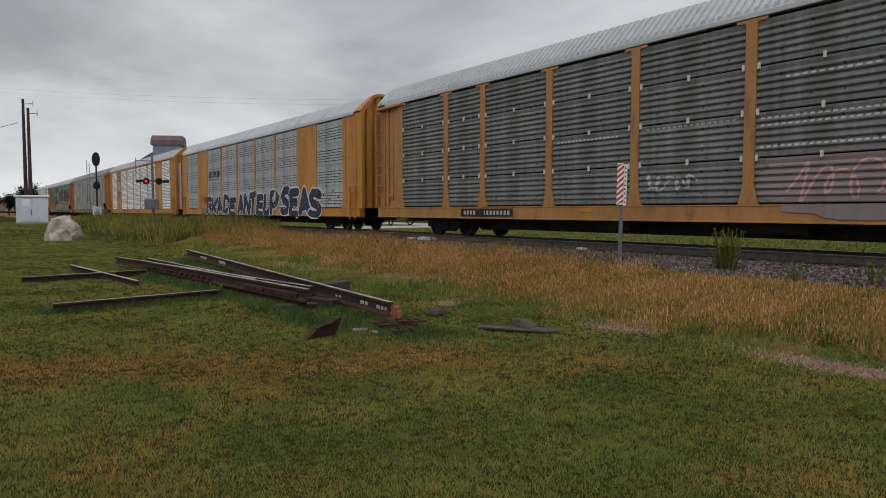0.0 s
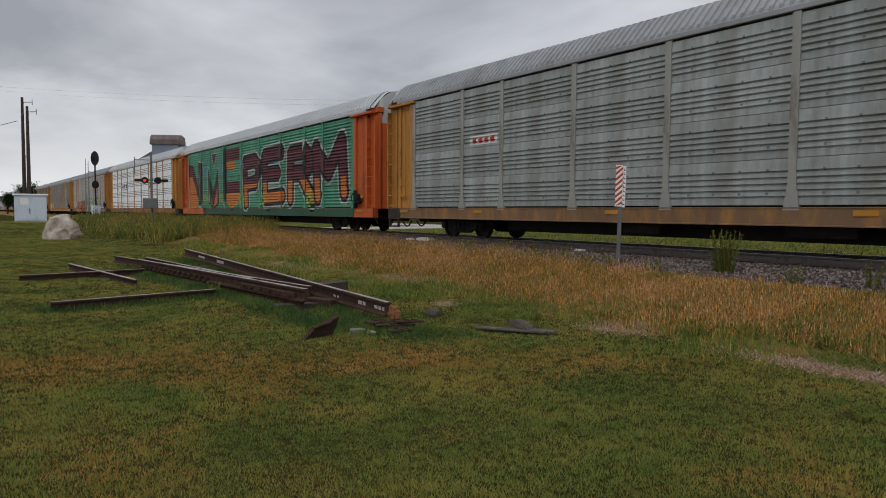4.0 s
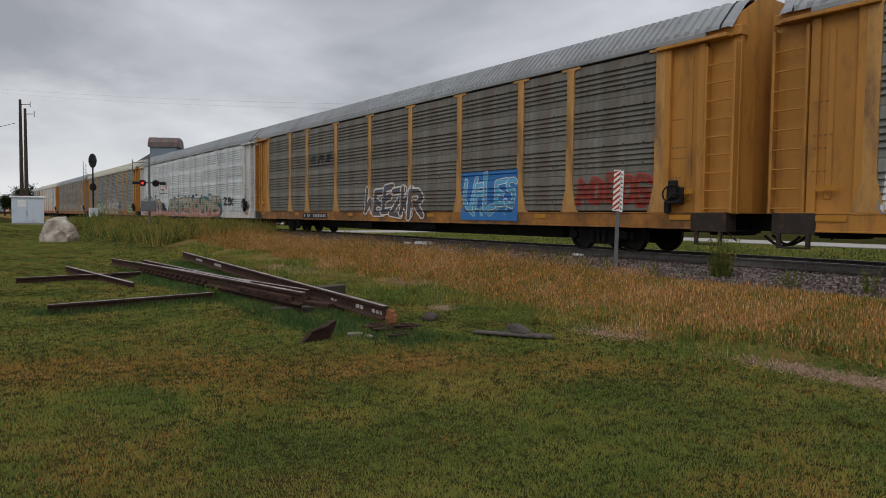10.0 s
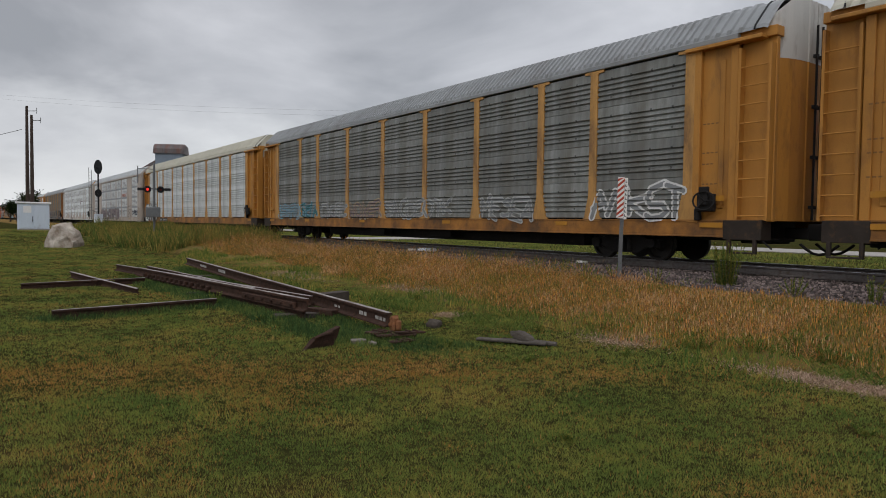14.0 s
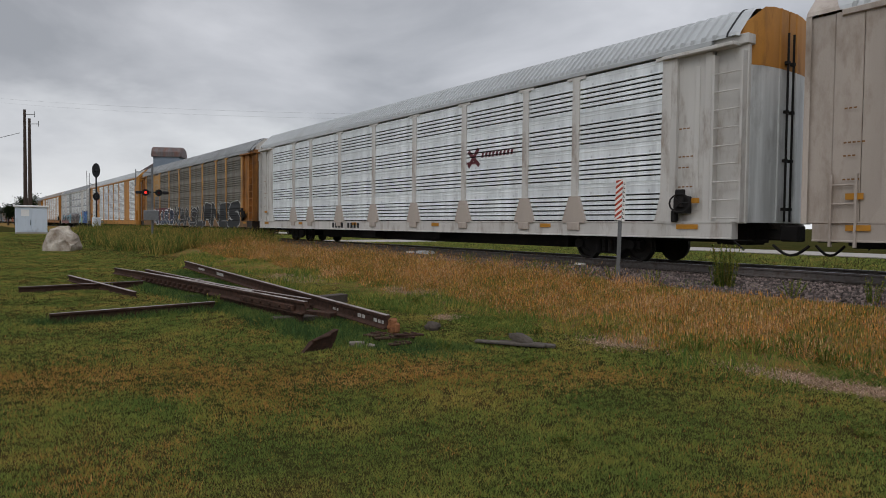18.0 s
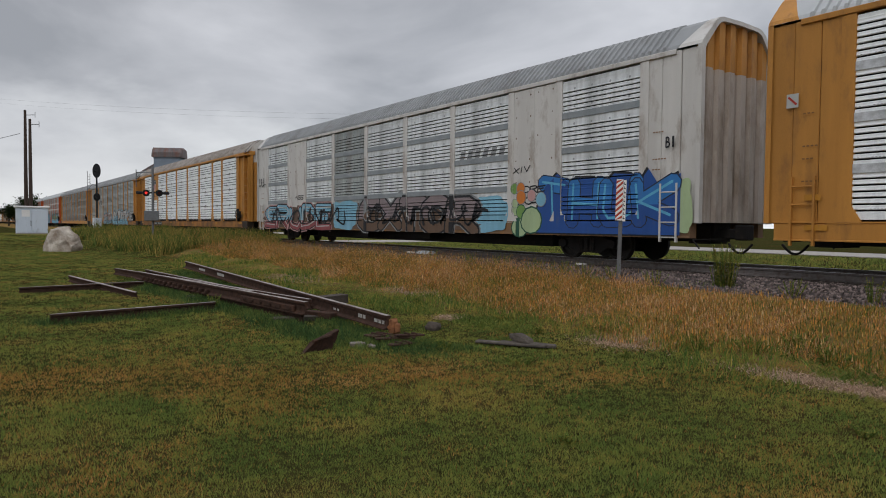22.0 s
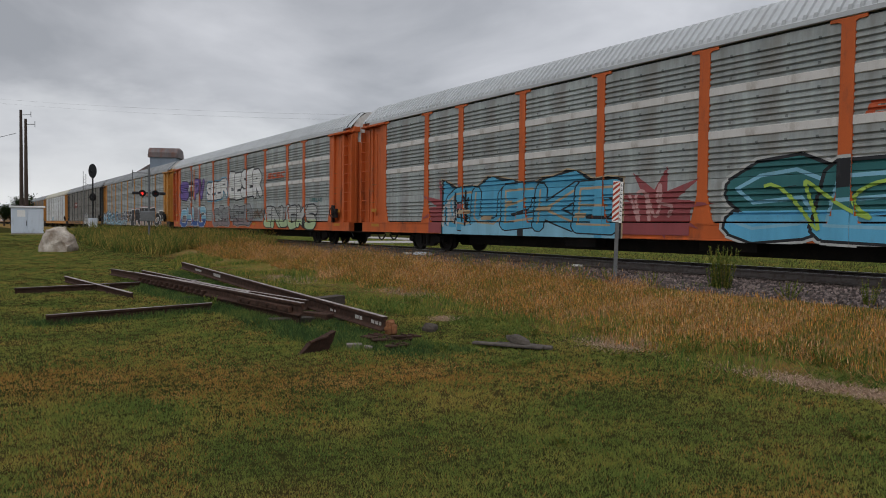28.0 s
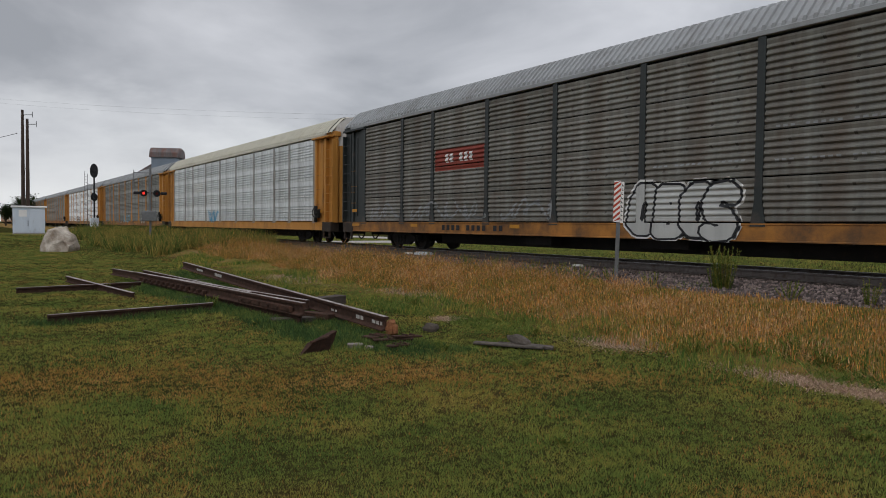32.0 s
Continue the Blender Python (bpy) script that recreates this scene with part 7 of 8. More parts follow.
def streak_logo(car, x0, z0, colour="black", s=1.0):
    """Emblem: slanted speed bars, a rearing shape and a line of small bars."""
    decal(car, "emblem_bar", [rect(x0 + 0.06 * i * s, x0 + (0.62 + 0.03 * i) * s, z0 + 0.10 * s + 0.11 * i * s, z0 + 0.16 * s + 0.11 * i * s, 0.05) for i in range(4)], PAINT[colour], 1, "black slanted emblem bars")
    decal(car, "emblem_shape", [[(x0 + a * s, z0 + c * s) for a, c in q] for q in (((0.85, 0.1), (1.05, 0.1), (1.35, 0.5), (1.2, 0.52)), ((1.0, 0.32), (1.5, 0.3), (1.55, 0.45), (1.1, 0.5)), ((1.35, 0.1), (1.5, 0.1), (1.62, 0.48), (1.45, 0.48)), ((1.7, 0.1), (2.2, 0.1), (2.25, 0.24), (1.75, 0.24)), ((1.85, 0.24), (2.4, 0.24), (2.42, 0.34), (1.9, 0.34)), ((1.8, 0.34), (2.3, 0.34), (2.35, 0.5), (1.9, 0.5)))], PAINT[colour], 1, "black emblem shape")
    bars(car, "emblem_name_bar", x0, x0 + 2.2 * s, z0 - 0.07 * s, z0 + 0.02 * s, 14, colour, (7,), 1)


def swoosh_logo(car, x0, z0, w, faded=False):
    """Emblem: slanting orange-red letter blocks over a thin dark line."""
    n = 4
    for i in range(n):
        a = x0 + w * i / n + 0.05
        b = x0 + w * (i + 1) / n - 0.02
        q = [rect(a, b, z0, z0 + 0.08, 0.04), rect(a + 0.09, b + 0.07, z0 + 0.22, z0 + 0.30, 0.04), rect(a, a + 0.16, z0, z0 + 0.30, 0.12)]
        if i % 2 == 0:
            q.append(rect(a + 0.06, b + 0.04, z0 + 0.11, z0 + 0.19, 0.04))
        decal(car, "emblem_block", q, PAINT["redorange"], 1, "orange-red slanted emblem block")
    decal(car, "emblem_line", [rect(x0 - 0.1, x0 + w, z0 - 0.10, z0 - 0.06, 0.0)], PAINT["black"], 1)


def cross_logo(car, x0, z0, colour="black"):
    decal(car, "emblem_cross", stroke([(x0, z0), (x0 + 0.5, z0 + 0.55)], 0.14) + stroke([(x0, z0 + 0.5), (x0 + 0.55, z0 + 0.02)], 0.14) + stroke([(x0 - 0.1, z0 + 0.12), (x0 + 0.35, z0 + 0.12)], 0.07), PAINT[colour], 1, "dark crossed-hammer emblem")
    bars(car, "emblem_name_bar", x0 + 0.62, x0 + 2.2, z0 + 0.26, z0 + 0.42, 9, colour, (), 1, slant=0.05)


def warning_square(car):
    """A small white notice with a struck-out mark beside the end."""
    for s in (-1, 1):
        x = 13.42 * s
        n = decal(car, "warning_notice", [rect(x - 0.12, x + 0.12, 3.26, 3.54)], PAINT["pale"], 0, "white notice with a red struck-out mark")
        decal(car, "red_mark", stroke([(x - 0.08, 3.48), (x + 0.08, 3.32)], 0.04), PAINT["red"], 1, parent=n)


def dress(i, car):
    reflectors(car, i)
    door_notices(car, "black", i)
    if i in (2, 16):
        warning_square(car)


for i, car in enumerate(TRAIN):
    dress(i, car)
    if i in (0, 1, 2, 5, 7, 8, 12, 16, 18, 19, 23):
        number_board(car, -6.85 if i in (2, 5, 16) else -7.9 if i == 8 else -8.6)
C = TRAIN
P17 = (1, 7)
# dark lettering along the yellow frame
scrawl(C[0], -1.3, 0.3, 1.25, 1.75, "pale", 1, 0.05)
decal(C[0], "paint_smear", blob(1.7, 7.3, 0.6, 2.1, 3), PAINT["dull"], 0, "faded washed-out spray paint")
scrawl(C[0], 2.0, 7.0, 0.9, 1.9, "pink", 2, 0.05, 9)
clip = from_bm("clip", blocks((-0.03, 0.03, FACE - 0.075, FACE - 0.02, -0.07, 0.07), bevel=0.01))
for b in range(9):
    a0, a1 = BAYS[b], BAYS[b + 1]
    for k in (1, 2, 3):
        for x in (a0 + 0.17, (a0 + a1) / 2, a1 - 0.17):
            part("clip", clip, WHITE, C[0], at=(x, 0, DECK + SHEET * k - 0.015))
# pale paint dashes stand for daylight coming through small holes
for k, (x0, x1, z, n) in enumerate(((-1.2, 1.2, 2.78, 16), (1.7, 4.3, 2.60, 18), (1.7, 4.3, 2.75, 18), (4.7, 7.3, 2.62, 18), (4.7, 7.3, 2.90, 18), (1.7, 4.3, 2.15, 18), (4.7, 7.3, 2.2, 18), (2.2, 4.2, 3.55, 12), (4.7, 9.3, 3.62, 20), (-4.2, -2.0, 2.70, 16))):
    bars(C[0], "slot_row", x0, x1, z, z + 0.045, n, "pale", (), 0, "row of pale marks painted for light through slots")
gusset = bmesh.new()
tube(gusset, (0, FACE - 0.045, 0), (0, FACE - 0.02, 0), 0.21, sides=18)
gusset = from_bm("gusset", gusset)
for k in (1, 2, 3):
    for x in BAYS[1:-1]:
        part("gusset", gusset, BELT, C[18], "grey rounded stiffener behind the post", at=(x, 0, DECK + SHEET * k))
    for a0, a1 in zip(BAYS, BAYS[1:]):
        part("clip", clip, GREYPOST, C[18], at=((a0 + a1) / 2, 0, DECK + SHEET * k))
word(C[1], "RKADE", -7.75, -1.75, 0.5, 1.75, "navy", "white", 11, 0.11, 0.03, None, 0.05, plates=P17, wide=1.08, slant=0.05)
word(C[1], "ANTEUP", -1.5, 4.9, 0.5, 1.85, "navy", "white", 12, 0.11, 0.03, None, 0.05, plates=P17, wide=1.08, slant=0.05)
word(C[1], "SEAS", 5.2, 10.0, 0.5, 1.98, "navy", "white", 13, 0.12, 0.03, None, 0.06, plates=P17, wide=1.1, slant=0.08)
decal(C[1], "paint_speck", [rect(x, x + 0.12, z, z + 0.10, 0.04) for x, z in ((10.2, 1.5), (10.5, 1.9), (10.8, 1.3), (11.2, 1.7), (11.7, 1.4), (-9.1, 1.5), (-8.8, 1.2), (-8.5, 1.6))], PAINT["maroon"], 0, "dark red paint specks", P17)
scrawl(C[1], -8.9, -7.5, 1.2, 2.0, "redorange", 5, 0.12, 4, plates=P17)
streak_logo(C[1], -7.2, 2.9)
for k in (2, 16):
    shield(C[k], -8.5, 4.35, 0.82, P17)
    slogan(C[k], -9.25, -7.75, 2.55, P17)
decal(C[3], "small_plate", [rect(-9.1, -7.7, 3.0, 3.3)], PAINT["white"], 0, "small white and red plate")
bars(C[3], "plate_bar", -9.0, -7.8, 3.05, 3.22, 4, "red")
# green mural: big angular letters in maroon and orange, outlined in black and pale grey
def shape(car, name, polys, fill, layer, label=""):
    decal(car, name, polys, PAINT[fill], layer, label)


def skyline(pts, z0):
    """The ground of a sprayed piece: flat below, with an angular upper edge."""
    return [[(x0, z0), (x1, z0), (x1, h1), (x0, h0)] for (x0, h0), (x1, h1) in zip(pts, pts[1:])]


def oval(x, z, rx, rz, n=12):
    return [(x + rx * math.cos(2 * math.pi * i / n), z + rz * math.sin(2 * math.pi * i / n)) for i in range(n)]


def outline(car, pts, colour, w, layer):
    decal(car, "shape_outline", stroke(pts + pts[:1], w), PAINT[colour], layer, "")


M = C[4]
field = [(-12.35, 3.2), (-11.55, 3.25), (-10.3, 1.77), (-10.5, 1.0), (-12.35, 1.0)]
shape(M, "mural_field", [field], "orange", 1, "orange field of the mural")
outline(M, field, "yellow", 0.06, 2)
shape(M, "mural_field", [[(-12.36, 4.04), (-11.4, 3.92), (-11.55, 3.23), (-12.34, 3.25)], [(-11.4, 3.92), (-9.95, 2.06), (-10.2, 1.76), (-11.55, 3.23)]], "maroon", 2, "maroon slanting stroke of the mural")
outline(M, [(-12.36, 4.04), (-11.4, 3.92), (-9.9, 2.0), (-10.2, 1.7), (-11.55, 3.23), (-12.34, 3.25)], "black", 0.10, 3)
shape(M, "mural_bar", [rect(-10.15, -9.2, 1.2, 4.1)], "black", 2, "black upright stroke")
shape(M, "mural_bar", [rect(-10.0, -9.35, 3.3, 3.95)], "maroon", 3)
shape(M, "mural_bar", [rect(-9.87, -9.48, 1.45, 3.28)], "orange", 3)
outline(M, [(-9.87, 1.45), (-9.48, 1.45), (-9.48, 3.28), (-9.87, 3.28)], "yellow", 0.05, 4)
decal(M, "pale_edge", stroke([(-10.2, 1.1), (-9.7, 0.98), (-9.2, 1.2), (-9.08, 2.4), (-9.1, 4.1), (-10.1, 4.2)], 0.10), PAINT["pale"], 2)
vee = [(-7.9, 3.5), (-6.84, 1.9), (-5.85, 3.4), (-5.75, 1.3), (-6.71, 0.98), (-7.8, 1.4)]
shape(M, "mural_letter", [[vee[0], vee[1], vee[4], vee[5]], [vee[2], vee[3], vee[4], vee[1]]], "maroon", 2, "maroon pointed letter")
outline(M, vee, "black", 0.14, 3)
decal(M, "pale_edge", stroke([(-8.05, 1.3), (-8.02, 3.7), (-7.7, 3.6)], 0.08) + stroke([(-6.0, 3.6), (-5.65, 3.5), (-5.6, 1.2)], 0.08), PAINT["pale"], 2)
for tri in ([(-7.69, 2.25), (-7.01, 1.12), (-7.65, 1.49)], [(-5.95, 2.3), (-6.0, 1.3), (-6.78, 1.04)]):
    shape(M, "letter_inset", [tri], "orange", 4, "orange inset with yellow edge")
    outline(M, tri, "tan", 0.05, 5)
shape(M, "mural_wedge", [[(-7.2, 4.55), (-6.1, 4.55), (-6.65, 3.58)]], "maroon", 2, "maroon wedge")
outline(M, [(-7.2, 4.55), (-6.1, 4.55), (-6.65, 3.58)], "pale", 0.08, 3)
shape(M, "mural_bar", [rect(-4.7, -4.15, 1.4, 4.7)], "black", 2, "black upright stroke")
shape(M, "mural_bar", [rect(-4.25, -1.8, 1.85, 2.6), rect(-4.25, -1.8, 3.9, 4.6)], "maroon", 2, "maroon crossbars")
shape(M, "mural_field", [[(-4.25, 1.85), (-1.8, 1.85), (-2.2, 1.2), (-3.4, 0.98), (-4.2, 1.4)], rect(-4.1, -2.6, 3.35, 3.85)], "orange", 2, "orange bowl with yellow edge")
outline(M, [(-4.25, 1.85), (-1.8, 1.85), (-2.2, 1.2), (-3.4, 0.98), (-4.2, 1.4)], "yellow", 0.06, 3)
decal(M, "pale_edge", stroke([(-4.85, 4.7), (-4.85, 1.3), (-4.2, 0.95)], 0.09), PAINT["pale"], 2)
word(M, "PERM", -1.2, 11.8, 1.15, 4.0, "maroon", "black", 22, 0.04, 0.05, "pale", 0.05, slant=0.0, wide=1.0, low="orange")
shape(M, "sill_paint", [rect(-9.0, 12.5, 0.48, 0.95)], "dgreen", 0, "dark green sill under the mural")
for k, (x, z) in enumerate(((-8.56, 1.61), (-5.12, 1.6), (-1.4, 1.5), (2.0, 1.4), (8.0, 1.4))):
    q = []
    for j in range(5):
        a0, a1 = math.radians(70 + 144 * j), math.radians(70 + 144 * (j + 1))
        q += stroke([(x + 0.46 * math.cos(a0), z + 0.46 * math.sin(a0)), (x + 0.46 * math.cos(a1), z + 0.46 * math.sin(a1))], 0.06)
    decal(M, "sprayed_star", q, PAINT["lime"], 5, "yellow-green sprayed star")
for k, x in enumerate((-8.9, -5.8, -2.0, 3.4)):
    scrawl(M, x, x + 1.1, 3.0, 3.9, "sky", 60 + k, 0.06, 2, 1)
streak_logo(C[5], -7.2, 2.85)
cross_logo(C[5], 4.75, 2.75)
bars(C[5], "sill_bar", 4.5, 6.2, 0.62, 0.84, 3, "brown", (), 0, "brown marks on the sill")
# orange and green sprayed words
decal(C[6], "piece_ground", skyline([(-9.9, 0.9), (-9.6, 1.2), (-9.0, 1.75), (-7.5, 1.85), (-5.2, 1.8), (-3.6, 2.0), (-3.1, 1.78), (-2.6, 2.1), (-1.9, 1.95), (-1.2, 1.9), (-0.6, 2.2), (0.3, 2.1)], 0.48), PAINT["green"], 0, "green sprayed ground")
decal(C[6], "letter_shadow", letters("OUZIN", -8.95, -2.5, 0.5, 1.8, 0.15, 31, 0.045, 0.06, None, 1.15), PAINT["navy"], 0.5, "navy shadow of sprayed letters")
word(C[6], "OUZIN", -9.2, -2.75, 0.52, 1.85, "salmon", "rustred", 31, 0.15, 0.03, None, 0.09, "pink", low="redorange", wide=1.15, slant=0.06)
word(C[6], "CMB", -12.15, -11.0, 1.35, 1.85, "white", "navy", 32, 0.10, 0.05, None, 0.02, wide=1.1)
word(C[6], "YNC", -10.95, -9.85, 1.15, 1.8, "white", "navy", 36, 0.10, 0.05, None, 0.02, wide=1.1)
decal(C[6], "paint_cloud", blob(-0.6, 2.4, 0.5, 2.2, 2, 9), PAINT["mauve"], 0, "mauve sprayed ground")
decal(C[6], "paint_cloud", blob(7.6, 12.6, 0.5, 1.9, 3, 12), PAINT["mauve"], 0, "mauve sprayed ground")
word(C[6], "GOA", -1.85, -0.75, 1.2, 1.9, "white", "navy", 33, 0.10, 0.06, None, 0.03)
can = [(-0.46, 0.72), (-0.05, 1.55), (0.36, 1.55), (0.42, 0.5), (-0.2, 0.5)]
shape(C[6], "sprayed_shape", [can], "pale", 6, "white sprayed cone shape with black edges")
outline(C[6], can, "black", 0.05, 6.4)
shape(C[6], "sprayed_shape", [oval(0.18, 1.6, 0.28, 0.10)], "black", 7, "black sprayed cap")
head = [(-0.34, 2.1), (-0.2, 2.3), (0.12, 2.36), (0.14, 2.05), (0.0, 1.78)]
shape(C[6], "sprayed_shape", [head], "pale", 6, "white sprayed spout shape with black edges")
outline(C[6], head, "black", 0.05, 6.4)
shape(C[6], "sprayed_shape", [oval(-0.06, 2.1, 0.09, 0.14)], "redorange", 6.8, "red sprayed spot")
decal(C[6], "shape_outline", stroke([(-0.2, 1.2), (0.1, 1.12), (0.46, 1.02), (0.44, 1.2), (-0.1, 1.36), (-0.2, 1.2)], 0.045), PAINT["black"], 6.8)
word(C[6], "CEASER", 0.9, 8.8, 0.5, 2.0, "palegreen", "navy", 34, 0.17, 0.04, None, 0.05, None, low="green", wide=1.1)
word(C[6], "LDADE", 9.5, 13.0, 1.0, 1.7, "white", "navy", 35, 0.09, 0.05, None, 0.05)
swoosh_logo(C[6], 4.75, 3.15, 2.2)
word(C[7], "MAONG", -12.1, -9.7, 1.0, 1.85, "white", "grey", 41, 0.06, 0.03, None, 0.06, wide=1.2)
word(C[7], "CREAL", 9.75, 12.2, 1.95, 2.5, "dgreen", "dgreen", 48, -0.02, 0.0, None, 0.05, wide=0.9, label="thin dark handwritten letters")
bars(C[7], "sill_bar", 3.9, 5.7, 0.62, 0.86, 3, "maroon", (), 0, "dark marks on the sill")
word(C[8], "WEEZKR", -1.75, 2.2, 0.7, 1.85, "brown", "white", 43, 0.05, 0.03, None, 0.14, "steel", label="steel-blue graffiti letter with white outline", wide=1.5)
decal(C[8], "paint_block", [rect(4.65, 7.45, 0.62, 2.25)], PAINT["blue"], 0, "blue sprayed block")
word(C[8], "UPLES", 4.85, 7.3, 1.0, 2.1, "sky", "white", 45, -0.01, 0.0, None, 0.14, None, wide=1.2, label="pale sprayed letter on blue")
scrawl(C[8], 4.9, 7.2, 0.75, 1.2, "lightblue", 46, 0.07, 5, 1)
word(C[8], "MODOG", 9.85, 12.1, 1.2, 1.9, "rustred", "red", 47, 0.02, 0.04, None, 0.10, "brown", wide=1.2)
streak_logo(C[8], -7.2, 3.1, "black", 0.95)
# orange and teal words on the white wagon
decal(C[9], "paint_cloud", blob(-13.6, 8.6, 0.46, 0.98, 5, 30), PAINT["salmon"], -0.5, "salmon sprayed sill")
decal(C[9], "piece_ground", skyline([(-13.8, 1.2), (-13.2, 1.9), (-12.2, 1.75), (-11.0, 1.95), (-9.8, 1.8), (-8.6, 2.0), (-7.2, 1.7), (-6.0, 1.6), (-5.0, 1.0)], 0.98), PAINT["navy"], 0, "dark sprayed ground")
for k, (x, z) in enumerate(((-12.6, 2.0), (-11.9, 2.1), (-11.1, 2.05), (-10.3, 2.12), (-9.6, 2.0), (-8.7, 2.15), (-4.0, 1.75), (-2.6, 1.95), (-1.6, 2.1), (0.2, 2.0), (1.2, 2.05), (2.2, 2.0), (3.0, 2.1), (4.3, 2.0), (6.0, 2.05))):
    shape(C[9], "sprayed_puff", [oval(x, z, 0.19 + 0.05 * (k % 3), 0.10 + 0.03 * (k % 2))], "navy", 0.4, "dark sprayed puff")
word(C[9], "GNMO", -13.2, -6.9, 0.75, 1.85, "tan", "teal", 51, 0.13, 0.05, "white", 0.05, None, low="pink", wide=1.15, slant=0.03)
decal(C[9], "paint_cloud", skyline([(-4.6, 1.0), (-4.2, 1.7), (-3.2, 1.95), (-2.2, 1.8), (-1.0, 1.98), (0.4, 1.85), (1.8, 2.0), (3.2, 1.85), (4.8, 2.0), (6.2, 1.85), (7.6, 1.95), (8.3, 1.7), (8.6, 1.0)], 0.7), PAINT["teal"], 0, "teal sprayed ground")
word(C[9], "SKETOBSKGWEORES", -4.2, 8.3, 0.55, 1.85, "tan", "teal", 57, 0.10, 0.02, None, 0.09, "pale", low="salmon", wide=1.15)
word(C[9], "ZOEK", 8.85, 10.6, 1.3, 1.8, "black", "black", 53, 0.04, 0.02, None, 0.03)
decal(C[9], "emblem_line", stroke([(-5.75, 3.15), (-6.75, 3.15), (-6.95, 3.0), (-6.95, 2.82), (-6.75, 2.68), (-6.0, 2.68), (-5.75, 3.15), (-5.2, 2.68), (-5.0, 3.15)], 0.12), PAINT["red"], 1, "red continuous-line emblem")
bars(C[9], "address_bar", -7.1, -5.0, 2.32, 2.45, 10, "black", (3, 7), 1)
word(C[10], "SKAM", -7.4, -1.7, 0.6, 1.95, "palegreen", "dgreen", 54, 0.08, 0.04, None, 0.10, "pale", wide=1.3)
word(C[10], "SAUKERS", -1.3, 5.2, 0.6, 2.1, "pale", "dull", 55, 0.08, 0.03, None, 0.11, "tan", wide=1.2, low="tan")
decal(C[10], "paint_cloud", blob(5.2, 6.4, 1.1, 1.9, 4, 8), PAINT["steel"], 0, "faded blue smear")
word(C[10], "GL", 9.9, 12.2, 0.8, 1.5, "palegreen", "dgreen", 56, 0.06, 0.06, None, 0.06)
for k, (x, w_, c, f, txt) in enumerate(((-12.2, 2.6, "lightblue", "grey", "SEARO"), (-9.4, 1.9, "lightblue", "teal", "SEIA"), (-7.2, 2.7, "pale", "grey", "CVOSE"), (-4.35, 2.7, "tan", "dull", "WOXER"), (-1.4, 2.8, "pale", "grey", "SAGOE"), (1.5, 1.6, "pale", "grey", "OTK"), (4.75, 2.5, "pale", "grey", "MESEA"))):
    word(C[11], txt, x, x + w_, 0.95, 1.65, f, c, 70 + k, 0.0, 0.04, None, 0.14, wide=1.25, label="faded sprayed letter")
word(C[11], "ANKST", 9.5, 12.3, 0.98, 1.75, "grey", "white", 57, 0.01, 0.05, None, 0.14, wide=1.3, label="thin pale sprayed letter")
word(C[12], "SHMIC", -13.4, -9.7, 0.7, 2.0, "white", "pale", 58, 0.08, 0.04, "black", 0.06, "grey")
scrawl(C[12], -13.2, -9.8, 0.6, 1.0, "black", 59, 0.05, 8, 4)
word(C[13], "BANGERS", -7.4, 3.2, 0.80, 1.85, "dull", "black", 61, 0.15, 0.05, None, 0.05, None, plates=P17, wide=1.2, slant=0.05)
word(C[13], "NO", -8.3, -7.5, 1.35, 1.75, "black", "black", 62, -0.02, 0.0, None, 0.04, plates=P17, label="thin black handwriting")
scrawl(C[13], 3.5, 6.4, 1.1, 1.8, "black", 66, 0.05, 4, plates=P17)
decal(C[13], "sprayed_scrawl", stroke([(7.65, 0.5), (7.55, 1.95), (9.05, 2.1), (9.05, 1.85)], 0.05) + stroke([(7.7, 1.4), (8.6, 1.72), (9.3, 1.75), (9.25, 1.6), (7.75, 1.15), (8.1, 0.7), (8.3, 0.5)], 0.05) + stroke([(7.85, 0.75), (8.3, 1.25), (8.9, 1.35), (9.2, 1.0), (9.35, 0.5)], 0.05) + stroke([(9.35, 0.6), (9.5, 1.75)], 0.04), PAINT["black"], 1, "black angular scrawl", P17)
word(C[13], "OHREM", 9.7, 12.3, 1.2, 1.6, "navy", "navy", 63, 0.04, 0.02, None, 0.03, plates=P17)
swoosh_logo(C[13], 4.75, 3.05, 2.3)
bars(C[13], "sill_bar", -5.6, -3.2, 0.62, 0.84, 10, "black", (4,), 0, "dark withheld lettering")
def post_feet(car, mat):
    """Broad tapered plates over the feet of the side posts, with a bracket on the sill."""
    ENDS["now"] = car["ends"]
    def build():
        bm = bmesh.new()
        ring = [(-0.40, 1.0), (0.40, 1.0), (0.40, 1.10), (0.17, 1.72), (-0.17, 1.72), (-0.40, 1.10)]
        front = [bm.verts.new((x, PROUD - 0.05, z)) for x, z in ring]
        back = [bm.verts.new((x * 1.04, PROUD + 0.05, z)) for x, z in ring]
        bm.faces.new(front)
        for i in range(6):
            bm.faces.new((front[i], back[i], back[(i + 1) % 6], front[(i + 1) % 6]))
        block(bm, -0.22, 0.22, PROUD - 0.06, PROUD + 0.02, 0.80, 1.0, bevel=0.01)
        bmesh.ops.recalc_face_normals(bm, faces=bm.faces)
        return from_bm("post_foot", bm)
    for x in BAYS[1:-1]:
        part("post_foot", cached("post_foot", build), mat, car, "broad tapered foot of the post", at=(x, 0, 0))


post_feet(C[14], OFFWHITE)
cross_logo(C[14], 4.75, 2.75, "maroon")
bars(C[14], "sill_bar", -5.2, -2.6, 0.58, 0.86, 9, "black", (4,), 0, "dark withheld lettering")
